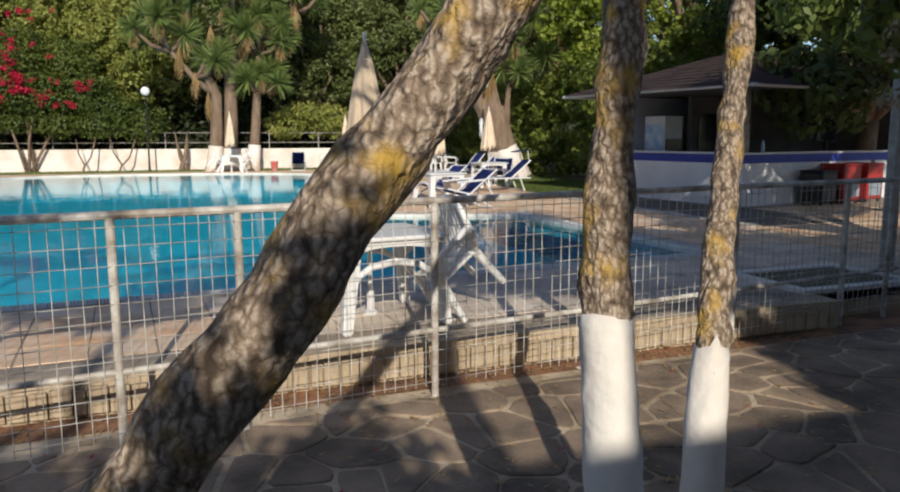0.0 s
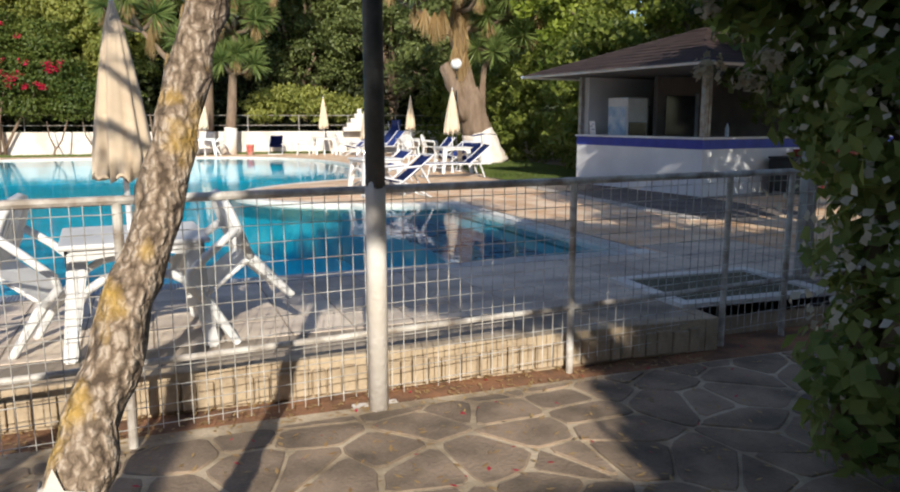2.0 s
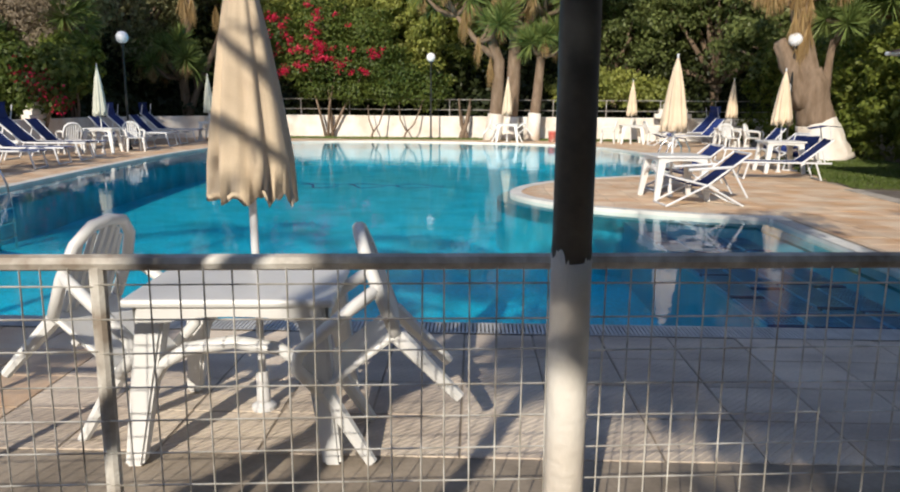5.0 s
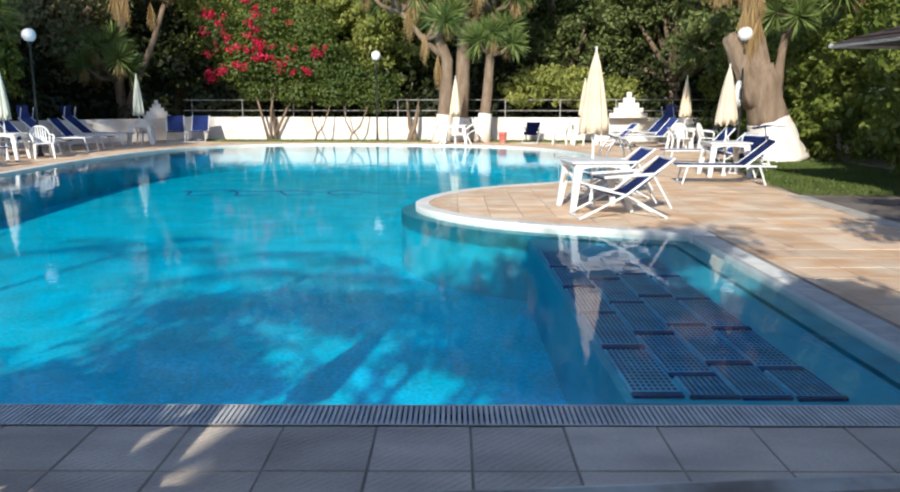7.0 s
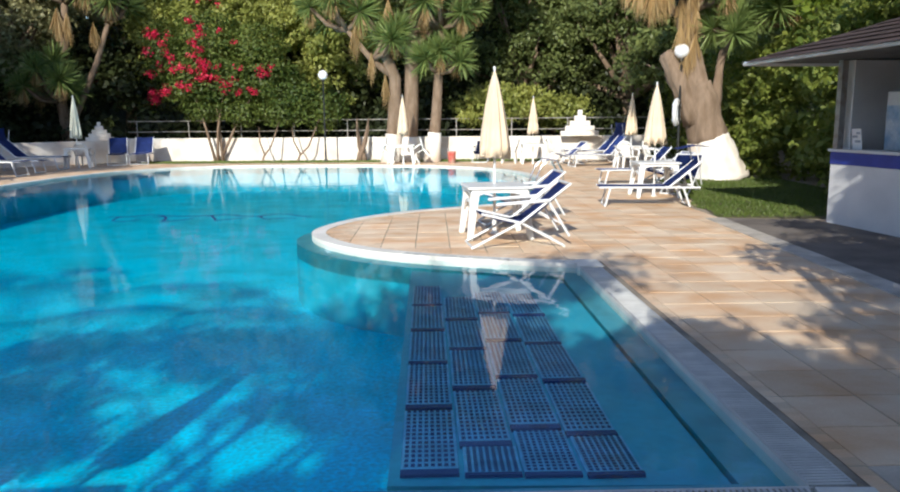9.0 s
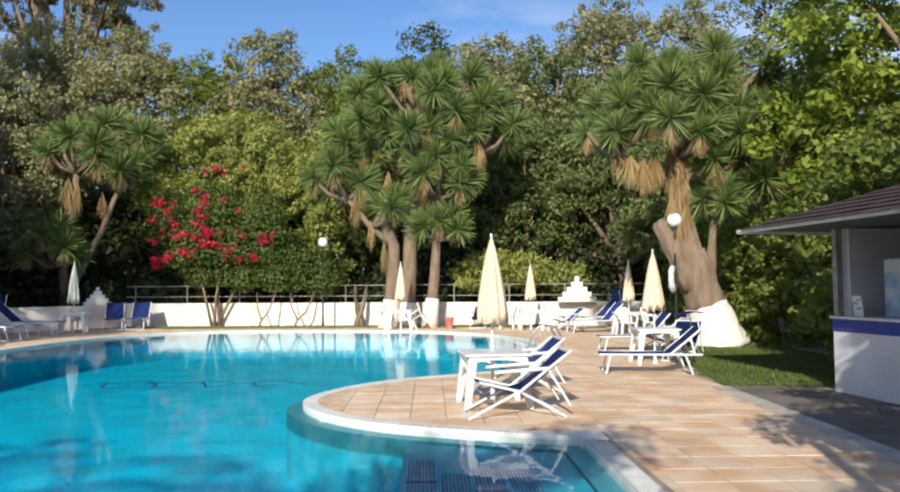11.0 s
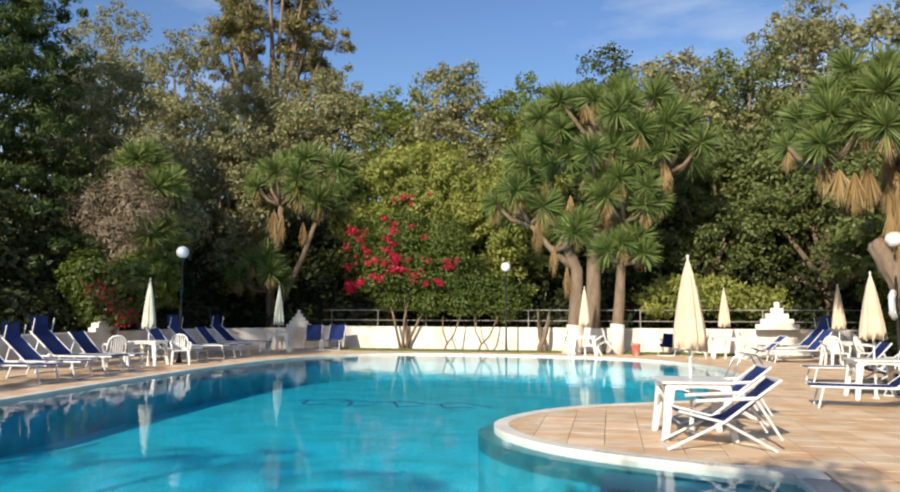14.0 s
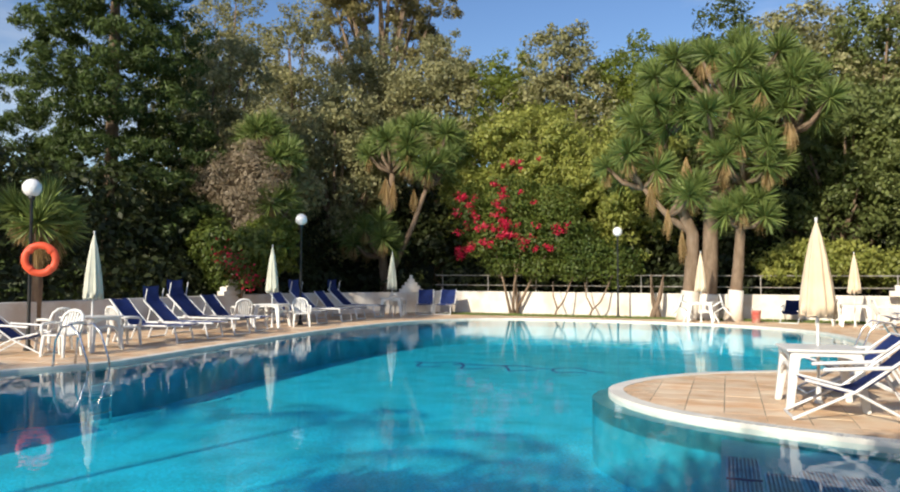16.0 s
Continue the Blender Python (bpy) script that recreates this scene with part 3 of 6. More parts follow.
# ---- globe lamps ----
def globe_lamp(x, y, h):
    ob = thing("globe_lamp", "black garden lamp post with a white opal globe", "street lamp", pose(x, y, 0), "globe lamps")
    bm = bmesh.new()
    lathe(bm, [(0.09, 0), (0.09, 0.05), (0.05, 0.12), (0.036, 0.5), (0.032, h - 0.28), (0.06, h - 0.24), (0.075, h - 0.16)], 12)
    part("post", bm, M_BLACK, ob, smooth=True)
    bm = bmesh.new()
    bmesh.ops.create_uvsphere(bm, u_segments=20, v_segments=12, radius=0.19, matrix=Matrix.Translation((0, 0, h)))
    part("globe", bm, M_GLOBE, ob, "white opal glass globe", smooth=True)
    return ob


for x, y, h in ((-0.69, 34.4, 3.38), (10.45, 24.4, 3.3), (-9.25, 25.2, 3.42), (-9.47, 15.6, 3.4)):
    globe_lamp(x, y, h)


# ---- bar kiosk ----
def kiosk():
    A, B = Vector((11.05, 12.2, 0)), Vector((10.42, 15.95, 0))
    ln = (B - A).length
    u, v = (B - A).normalized(), Vector(((B - A).normalized().y, -(B - A).normalized().x, 0))
    m = Matrix(((u.x, v.x, 0, A.x), (u.y, v.y, 0, A.y), (0, 0, 1, 0), (0, 0, 0, 1)))
    ob = thing("bar_kiosk", "white poolside bar with a blue counter band and dark hip roof", "bar", m)
    W = 6.5
    def p(name, x0, x1, y0, y1, z0, z1, material, bev=0.006, label=""):
        bm = bmesh.new()
        box(bm, x0, x1, y0, y1, z0, z1, bev)
        return part(name, bm, material, ob, label)
    p("counter_front", 0, ln, 0, 0.18, -0.1, 0.9, M_WHITE)
    p("counter_side", 0, 0.18, 0.181, W, -0.1, 0.9, M_WHITE)
    p("band", -0.012, ln, -0.012, 0.19, 0.9, 1.085, M_BLUE, label="deep blue painted band under the counter top")
    p("side_band", -0.012, 0.19, 0.191, W, 0.9, 1.085, M_BLUE)
    p("counter_top", -0.05, ln, -0.06, 0.32, 1.085, 1.125, M_WHITE)
    p("side_top", -0.05, 0.32, 0.321, W, 1.085, 1.125, M_WHITE)
    p("back_wall", ln - 0.16, ln, 0.181, W, -0.1, 2.42, M_WHITE)
    # Rear and inner walls carry the interior shade in their colour.
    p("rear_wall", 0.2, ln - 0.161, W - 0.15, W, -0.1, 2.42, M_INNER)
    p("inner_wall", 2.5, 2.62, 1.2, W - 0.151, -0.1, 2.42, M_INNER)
    for x, y in ((0.06, 0.06), (ln - 0.06, 0.06)):
        p("corner_post", x - 0.05, x + 0.05, y - 0.05, y + 0.05, 1.126, 2.42, M_GALV)
    p("second_post", 0.06, 0.13, 0.18, 0.25, 1.126, 2.42, M_GALV)
    # Ceiling is dark in colour too, for the shade under the roof.
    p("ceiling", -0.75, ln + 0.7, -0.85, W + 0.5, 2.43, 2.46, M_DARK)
    # hip roof
    bm = bmesh.new()
    e0, e1, f0, f1, z0, z1 = -0.9, ln + 0.85, -1.0, W + 0.6, 2.46, 3.45
    r0, r1 = (ln / 2, 1.9), (ln / 2, W - 2.2)
    vs = [bm.verts.new(q) for q in ((e0, f0, z0), (e1, f0, z0), (e1, f1, z0), (e0, f1, z0), (*r0, z1), (*r1, z1))]
    for q in ((0, 1, 4), (1, 2, 5, 4), (2, 3, 5), (3, 0, 4, 5), (3, 2, 1, 0)):
        bm.faces.new([vs[i] for i in q])
    roof = part("roof", bm, M_ROOF, ob, "dark brown shingle hip roof")
    rng = random.Random(3)
    bm = bmesh.new()
    for k in range(11):
        t = k / 11
        for (q0, q1, s0) in (((e0, f0), (e1, f0), r0), ((e0, f1), (e0, f0), r0)):
            a = Vector((*q0, z0)).lerp(Vector((*(r1 if q0 == (e0, f1) else r0), z1)), t)
            b = Vector((*q1, z0)).lerp(Vector((*s0, z1)), t)
            seg = max(1, int((b - a).length / 0.3))
            n = (b - a).normalized()
            upv = (Vector((*s0, z1)) - Vector((*q1, z0)))
            upv = (upv - n * upv.dot(n)).normalized()
            nr = n.cross(upv)
            nr = nr if nr.z > 0 else -nr
            for i in range(seg):
                c = a.lerp(b, (i + 0.5 + (0.25 if k % 2 else 0)) / (seg + 0.5))
                w, hh = (b - a).length / seg * 0.48, 0.11
                th = 0.012 + rng.random() * 0.008
                bm.faces.new([bm.verts.new(c + n * sx * w + upv * sy * hh + nr * tz) for sx, sy, tz in ((-1, -1, th), (1, -1, th), (1, 1, 0.006), (-1, 1, 0.006))])
    part("shingles", bm, M_ROOF, ob)
    for q0, q1 in (((e0, f0), (e1, f0)), ((e1, f0), (e1, f1)), ((e0, f1), (e0, f0))):
        bm = bmesh.new()
        tube(bm, [(*q0, z0 - 0.03), (*q1, z0 - 0.03)], 0.035, 6)
        part("gutter", bm, M_FRAME, ob, "thin pale metal roof edge")
    return ob, m


bar, BAR_M = kiosk()


# ---- tables, chairs, umbrellas, loungers ----
def plastic_table(m, w=0.86):
    ob = thing("plastic_table", "white moulded plastic garden table on the deck", "table", m, "garden tables")
    h = w / 2
    bm = bmesh.new()
    box(bm, -h, h, -h, h, 0.685, 0.72, 0.014)
    part("tabletop", bm, M_PLASTIC, ob)
    for s in range(4):
        bm = bmesh.new()
        rm = Matrix.Rotation(s * math.pi / 2, 4, "Z")
        n = 10
        for i in range(n):
            x0, x1 = -h + 0.06 + (2 * h - 0.12) * i / n, -h + 0.06 + (2 * h - 0.12) * (i + 1) / n
            drop = lambda x: 0.05 + 0.11 * (abs(x) / h) ** 3
            q = [bm.verts.new(rm @ Vector(c)) for c in ((x0, -h + 0.03, 0.69), (x1, -h + 0.03, 0.69), (x1, -h + 0.035, 0.69 - drop(x1)), (x0, -h + 0.035, 0.69 - drop(x0)),
                                                        (x0, -h + 0.055, 0.69), (x1, -h + 0.055, 0.69), (x1, -h + 0.055, 0.69 - drop(x1)), (x0, -h + 0.055, 0.69 - drop(x0)))]
            for f in ((0, 1, 2, 3), (7, 6, 5, 4), (3, 2, 6, 7)):
                bm.faces.new([q[j] for j in f])
        bmesh.ops.remove_doubles(bm, verts=bm.verts[:], dist=0.0005)
        part("apron", bm, M_PLASTIC, ob)
    for s in (-1, 1):
        bm = bmesh.new()
        tube(bm, [(s * (h - 0.05), -h + 0.07, 0.30), (s * (h - 0.06), -h + 0.13, 0.42), (s * (h - 0.07), -h + 0.24, 0.49), (s * (h - 0.07), 0, 0.52), (s * (h - 0.07), h - 0.24, 0.49), (s * (h - 0.06), h - 0.13, 0.42), (s * (h - 0.05), h - 0.07, 0.30)], [0.02, 0.026, 0.03, 0.03, 0.03, 0.026, 0.02], 8)
        part("arched_brace", bm, M_PLASTIC, ob, smooth=True)
    for sx in (-1, 1):
        for sy in (-1, 1):
            bm = bmesh.new()
            a, b = h - 0.11, h - 0.02
            r = bmesh.ops.create_cube(bm, size=1.0)
            for v in r["verts"]:
                t = v.co.z < 0
                c = b if t else a
                half = 0.038 if t else 0.062
                v.co = Vector((sx * c + v.co.x * 2 * half, sy * c + v.co.y * 2 * half, 0.0 if t else 0.69))
            bmesh.ops.bevel(bm, geom=bm.edges[:], offset=0.012, segments=2, affect="EDGES")
            part("leg", bm, M_PLASTIC, ob)
    return ob


def plastic_chair(m):
    """A moulded armchair; it faces -y."""
    ob = thing("plastic_chair", "white moulded plastic garden armchair", "chair", m, "plastic garden chairs")
    bm = bmesh.new()
    box(bm, -0.24, 0.24, -0.24, 0.22, 0.40, 0.43, 0.012)
    part("seat", bm, M_PLASTIC, ob)
    back = new("backrest")
    back.parent = ob
    bm = bmesh.new()
    arch = [(-0.24, 0.2, 0.42), (-0.25, 0.26, 0.62), (-0.21, 0.31, 0.78), (-0.12, 0.335, 0.86), (0, 0.34, 0.88), (0.12, 0.335, 0.86), (0.21, 0.31, 0.78), (0.25, 0.26, 0.62), (0.24, 0.2, 0.42)]
    tube(bm, arch, 0.03, 8)
    part("back_frame", bm, M_PLASTIC, back, smooth=True)
    for x in (-0.15, -0.09, -0.03, 0.03, 0.09, 0.15):
        bm = bmesh.new()
        top = 0.86 - 4.0 * x * x
        tube(bm, [(x, 0.21, 0.43), (x, 0.27, 0.62), (x, 0.325, top)], [0.024, 0.021, 0.018], 6)
        part("slat", bm, M_PLASTIC, back)
    for s in (-1, 1):
        bm = bmesh.new()
        tube(bm, [(s * 0.25, 0.26, 0.64), (s * 0.28, 0.05, 0.645), (s * 0.28, -0.18, 0.63), (s * 0.27, -0.24, 0.58), (s * 0.25, -0.23, 0.42)], 0.03, 8)
        part("armrest", bm, M_PLASTIC, ob, smooth=True)
        for y, dy in ((-0.22, -0.04), (0.2, 0.05)):
            bm = bmesh.new()
            tube(bm, [(s * 0.22, y, 0.41), (s * 0.25, y + dy, 0.0)], [0.042, 0.028], 8)
            part("leg", bm, M_PLASTIC, ob)
    return ob


def umbrella(m, tip=2.35, low=1.08, r=0.24, canvas=M_CANVAS, label="closed cream canvas parasol on a white pole", seed=1):
    ob = thing("parasol", label, "umbrella", m, "closed parasols")
    bm = bmesh.new()
    tube(bm, [(0, 0, 0.02), (0, 0, tip - 0.02)], 0.019, 10)
    part("pole", bm, M_FRAME, ob)
    bm = bmesh.new()
    rng = random.Random(seed)
    ph = [rng.random() * 6.28 for _ in range(4)]
    prof = [(r * 0.98, low + 0.03), (r, low), (r * 0.97, low + 0.2), (r * 0.84, low + (tip - low) * 0.35), (r * 0.60, low + (tip - low) * 0.62), (r * 0.34, low + (tip - low) * 0.84), (r * 0.14, tip - 0.05), (0.012, tip)]
    def wave(a, i):
        k = (1 - i / 8)
        return 1 + k * (0.16 * math.cos(8 * a + ph[0] + 0.25 * i) + 0.09 * math.cos(13 * a + ph[1]) + 0.06 * math.cos(5 * a + ph[2]))
    lathe(bm, prof, 64, wave)
    for v in bm.verts:
        if v.co.z < low + 0.04:
            a = math.atan2(v.co.y, v.co.x)
            v.co.z += 0.045 * abs(math.sin(5 * a + ph[3])) + 0.02 * math.sin(11 * a)
    part("canopy", bm, canvas, ob, smooth=True)
    bm = bmesh.new()
    tube(bm, [(0, 0, tip - 0.02), (0, 0, tip + 0.06)], [0.014, 0.02], 8)
    part("finial", bm, M_FRAME, ob)
    bm = bmesh.new()
    lathe(bm, [(0.06, 0.0), (0.06, 0.02), (0.035, 0.04), (0.03, 0.2)], 16)
    part("base", bm, M_WHITE, ob)
    return ob


def deck_chair(m):
    """A folding deck chair with a long sling; its back rises towards +x."""
    ob = thing("deck_chair", "folding deck chair with a blue sling and white tube frame", "deck chair", m, "blue deck chairs")
    for s in (-1, 1):
        y = s * 0.29
        for name, pts in (("back_rail", [(-0.62, y, 0.02), (0.0, y, 0.33), (0.62, y, 0.80)]), ("seat_rail", [(0.55, y * 0.9, 0.02), (0.0, y * 0.9, 0.32), (-0.5, y * 0.9, 0.44)]),
                          ("brace", [(0.36, y * 0.95, 0.57), (0.62, y * 0.95, 0.14)]), ("armrest", [(-0.32, y * 1.06, 0.56), (0.34, y * 1.06, 0.60)])):
            bm = bmesh.new()
            tube(bm, pts, 0.017 if name != "armrest" else 0.022, 8)
            part(name, bm, M_FRAME, ob)
    for name, x, z in (("front_bar", -0.62, 0.02), ("rear_bar", 0.55, 0.02), ("head_bar", 0.62, 0.80)):
        bm = bmesh.new()
        tube(bm, [(x, -0.29, z), (x, 0.29, z)], 0.017, 8)
        part(name, bm, M_FRAME, ob)
    bm = bmesh.new()
    path = [(-0.5, 0.44), (-0.3, 0.36), (-0.1, 0.31), (0.1, 0.36), (0.3, 0.50), (0.48, 0.66), (0.62, 0.79)]
    rows = [[bm.verts.new((x, y, z - 0.02 * (1 - (y / 0.26) ** 2))) for y in (-0.26, -0.1, 0.1, 0.26)] for x, z in path]
    for a, b in zip(rows, rows[1:]):
        for k in range(3):
            bm.faces.new((a[k], a[k + 1], b[k + 1], b[k]))
    bmesh.ops.solidify(bm, geom=bm.faces[:], thickness=0.006)
    part("sling", bm, M_SLING, ob, "blue woven sling with a paler border")
    return ob


def lounger(m, tilt=40, shade=True, high=False):
    """A sun lounger; its back rises at the +x end."""
    ob = thing("sun_lounger", "white sun lounger with blue sling" + (" and a raised sunshade" if shade else " and raised back"), "sun lounger", m, "sun loungers")
    ca, sa = math.cos(radians(tilt)), math.sin(radians(tilt))
    for s in (-1, 1):
        y = s * 0.3
        for name, pts in (("side_rail", [(-0.95, y, 0.36), (0.32, y, 0.36), (0.85, y, 0.36)]), ("back_rail", [(0.3, y, 0.37), (0.3 + 0.72 * ca, y, 0.37 + 0.72 * sa)]),
                          ("leg", [(-0.75, y, 0.36), (-0.84, y, 0.01)]), ("leg", [(0.55, y, 0.36), (0.68, y, 0.01)]), ("brace", [(0.72, y, 0.36), (0.3 + 0.45 * ca, y, 0.37 + 0.45 * sa)])):
            bm = bmesh.new()
            tube(bm, pts, 0.019, 8)
            part(name, bm, M_FRAME, ob)
    for x in (-0.84, 0.68):
        bm = bmesh.new()
        tube(bm, [(x, -0.3, 0.02), (x, 0.3, 0.02)], 0.017, 8)
        part("foot_bar", bm, M_FRAME, ob)
    def sheet(name, path, label=""):
        bm = bmesh.new()
        rows = [[bm.verts.new((x, y, z - 0.018 * (1 - (y / 0.28) ** 2))) for y in (-0.28, -0.1, 0.1, 0.28)] for x, z in path]
        for a, b in zip(rows, rows[1:]):
            for k in range(3):
                bm.faces.new((a[k], a[k + 1], b[k + 1], b[k]))
        bmesh.ops.solidify(bm, geom=bm.faces[:], thickness=0.006)
        return part(name, bm, M_SLING, ob, label)
    sheet("bed_sling", [(-0.94, 0.375), (-0.5, 0.37), (0, 0.37), (0.3, 0.378)], "blue woven bed sling")
    sheet("back_sling", [(0.3, 0.385), (0.3 + 0.36 * ca, 0.375 + 0.36 * sa), (0.3 + 0.72 * ca, 0.385 + 0.72 * sa)])
    if shade:
        hx, hz = 0.3 + 0.66 * ca, 0.37 + 0.66 * sa
        sheet("sunshade", [(hx + 0.03, hz + 0.04), (hx + 0.08, hz + 0.2), (hx + 0.07, hz + 0.36)] if high else [(hx - 0.34, hz + 0.26), (hx - 0.02, hz + 0.32), (hx + 0.2, hz + 0.3)], "blue fabric sunshade")
        for s in (-1, 1):
            bm = bmesh.new()
            tube(bm, [(hx, s * 0.3, hz), (hx - 0.05, s * 0.3, hz + 0.3)], 0.012, 6)
            part("shade_arm", bm, M_FRAME, ob)
    return ob


# the table group beside the fence
pc = plastic_chair(pose(10.0, 28.4, 0, 0, 0, 10))
table = plastic_table(pose(1.42, 5.53, 0, 0, 0, 96), 0.87)
umbrella(pose(1.40, 5.70, 0, 1.0, -0.6, 0), 2.22, 1.04, 0.185, seed=4)
def tipped(x, y, turn, lean=33):
    """A garden chair tipped forward on its front feet, so that its back leans over a table."""
    return pose(x, y, 0, 0, 0, turn) @ Matrix.Rotation(radians(lean), 4, "X") @ Matrix.Scale(0.92, 4) @ Matrix.Translation((0, 0.26, 0))


tc_label = "white moulded plastic chair tipped forward against the table"
tagged(copy_thing(pc, tipped(2.0, 5.40, -80, 37)), tc_label, "chair", "plastic garden chairs")
tagged(copy_thing(pc, tipped(0.73, 5.50, 82, 37)), tc_label, "chair", "plastic garden chairs")

# far tables
GREEN = mat("pale_canvas", (0.60, 0.62, 0.52), 0.85, var=0.08, scale=3, fine=180, bump=0.2)
TABLES = [(5.30, 14.75, 8, 2.26), (8.8, 20.1, 0, 2.27), (10.3, 29.4, 10, 2.36), (7.35, 32.3, 0, 2.38), (2.54, 32.75, 0, 2.47),
          (-9.2, 31.6, 20, 2.53), (-9.4, 23.9, 10, 2.5), (-8.3, 16.15, 5, 2.44)]
for k, (x, y, a, tip) in enumerate(TABLES):
    copy_thing(table, pose(x, y, 0, 0, 0, a))
    far_left = x < -5
    umbrella(pose(x, y + (0.25 if k == 0 else 0), 0, random.Random(k).uniform(-1, 1), 0, 0), tip, 1.05, 0.2 if k < 2 else 0.18, GREEN if far_left else M_CANVAS,
             "closed pale green canvas parasol on a thin pole" if far_left else "closed cream canvas parasol on a white pole", seed=10 + k)

dc = deck_chair(pose(5.55, 14.0, 0, 0, 0, 8))
for x, y, a in ((5.75, 16.1, 12), (-8.9, 14.95, 205), (8.5, 31.4, 15), (5.5, 33.7, 80), (9.6, 22.4, 15), (9.6, 20.9, 60)):
    copy_thing(dc, pose(x, y, 0, 0, 0, a))

lounger(pose(8.3, 18.4, 0, 0, 0, -4))
lg = lounger(pose(-9.0, 19.6, 0, 0, 0, 188) @ Matrix.Scale(1.12, 4), 42, True, True)
for x, y, a in ((-9.3, 20.9, 187), (-9.9, 27.4, 184), (-10.3, 30.6, 182), (9.6, 32.4, 20)):
    copy_thing(lg, pose(x, y, 0, 0, 0, a) @ Matrix.Scale(1.12, 4))
lg2 = lounger(pose(9.1, 23.2, 0, 0, 0, 4), 48, False)
for x, y, a in ((-8.8, 18.3, 190), (-9.6, 22.3, 187), (-9.9, 26.0, 185), (-10.1, 29.0, 183), (-8.9, 12.8, 170), (-8.8, 33.9, 112), (-8.0, 34.3, 104), (9.4, 30.4, 12)):
    copy_thing(lg2, pose(x, y, 0, 0, 0, a) @ Matrix.Scale(1.12, 4))

for x, y, a in ((10.9, 28.7, 60), (-8.6, 17.3, 170), (-7.9, 15.1, 10), (-9.2, 16.0, 260), (-10.0, 23.2, 230), (-8.75, 24.5, 40), (-9.4, 32.5, 180), (6.5, 32.5, 260), (8.2, 32.4, 95)):
    copy_thing(pc, pose(x, y, 0, 0, 0, a))
for x, y, a in ((1.95, 32.75, 90), (3.15, 32.75, -88)):
    tagged(copy_thing(pc, tipped(x, y, a)), tc_label, "chair", "plastic garden chairs")


# ---- pool ladders ----
def ladder(m):
    ob = thing("pool_ladder", "chrome pool ladder with curved handrails", "pool ladder", m, "pool ladders")
    for s in (-1, 1):
        bm = bmesh.new()
        tube(bm, [(-0.62, s * 0.25, 0.0), (-0.58, s * 0.25, 0.45), (-0.45, s * 0.25, 0.68), (-0.25, s * 0.25, 0.72), (-0.08, s * 0.25, 0.55), (0.1, s * 0.25, 0.1), (0.16, s * 0.25, -0.4), (0.16, s * 0.25, -1.0)], 0.02, 10)
        part("handrail", bm, M_CHROME, ob, smooth=True)
    for z in (-0.3, -0.55, -0.8):
        bm = bmesh.new()
        box(bm, 0.12, 0.2, -0.25, 0.25, z, z + 0.03, 0.008)
        part("step", bm, M_CHROME, ob)
    return ob


ld = ladder(pose(-5.95, 14.1, 0, 0, 0, 6))
copy_thing(ld, pose(6.45, 21.5, 0, 0, 0, 190))

# ---- leaning trunks beside the path ----
def trunk(name, pts, radii, seed, white_to, label, group="path trees", seg=16):
    """A rough bark trunk through points, with its foot limewashed up to a height above the first point."""
    rng = random.Random(seed)
    curve, rad = [], []
    for i in range(len(pts) - 1):
        for s in range(8):
            t = s / 8
            curve.append(Vector(pts[i]).lerp(Vector(pts[i + 1]), t))
            rad.append(radii[i] + (radii[i + 1] - radii[i]) * t)
    curve.append(Vector(pts[-1]))
    rad.append(radii[-1])
    for _ in range(3):
        curve = [curve[0]] + [(a + 2 * b + c) / 4 for a, b, c in zip(curve, curve[1:], curve[2:])] + [curve[-1]]
    ob = thing(name, label, "tree", Matrix.Translation(pts[0]), group)
    curve = [c - Vector(pts[0]) for c in curve]
    cut = next((i for i, c in enumerate(curve) if c.z > white_to), 0)

    def skin(a, b, grow, material, pname, plabel):
        bm = bmesh.new()
        tube(bm, curve[a:b], [r + grow for r in rad[a:b]], 20)
        bmesh.ops.subdivide_edges(bm, edges=[e for e in bm.edges if e.calc_length() > 0.05], cuts=1, use_grid_fill=True)
        bm.normal_update()
        for v in bm.verts:
            q = v.co + Vector(pts[0])
            d = 0.018 * noise.noise(q * 9) + 0.012 * noise.noise(Vector((q.x * 24, q.y * 24, q.z * 12))) + 0.05 * max(0, noise.noise(q * 2.2) - 0.35)
            v.co += v.normal * d * (0.5 if material is M_LIME else 1)
            if material is M_LIME and v.co.z > white_to - 0.07:
                v.co.z += 0.05 * noise.noise(Vector((q.x * 38, q.y * 38, 3.0)))
        return part(pname, bm, material, ob, plabel, smooth=True)
    skin(max(0, cut - 1), len(curve), 0.0, M_TRUNK, "trunk", "scaly grey-brown bark with yellow lichen")
    if cut:
        skin(0, cut + 1, 0.006, M_LIME, "painted_foot", "limewashed lower trunk")
    return ob


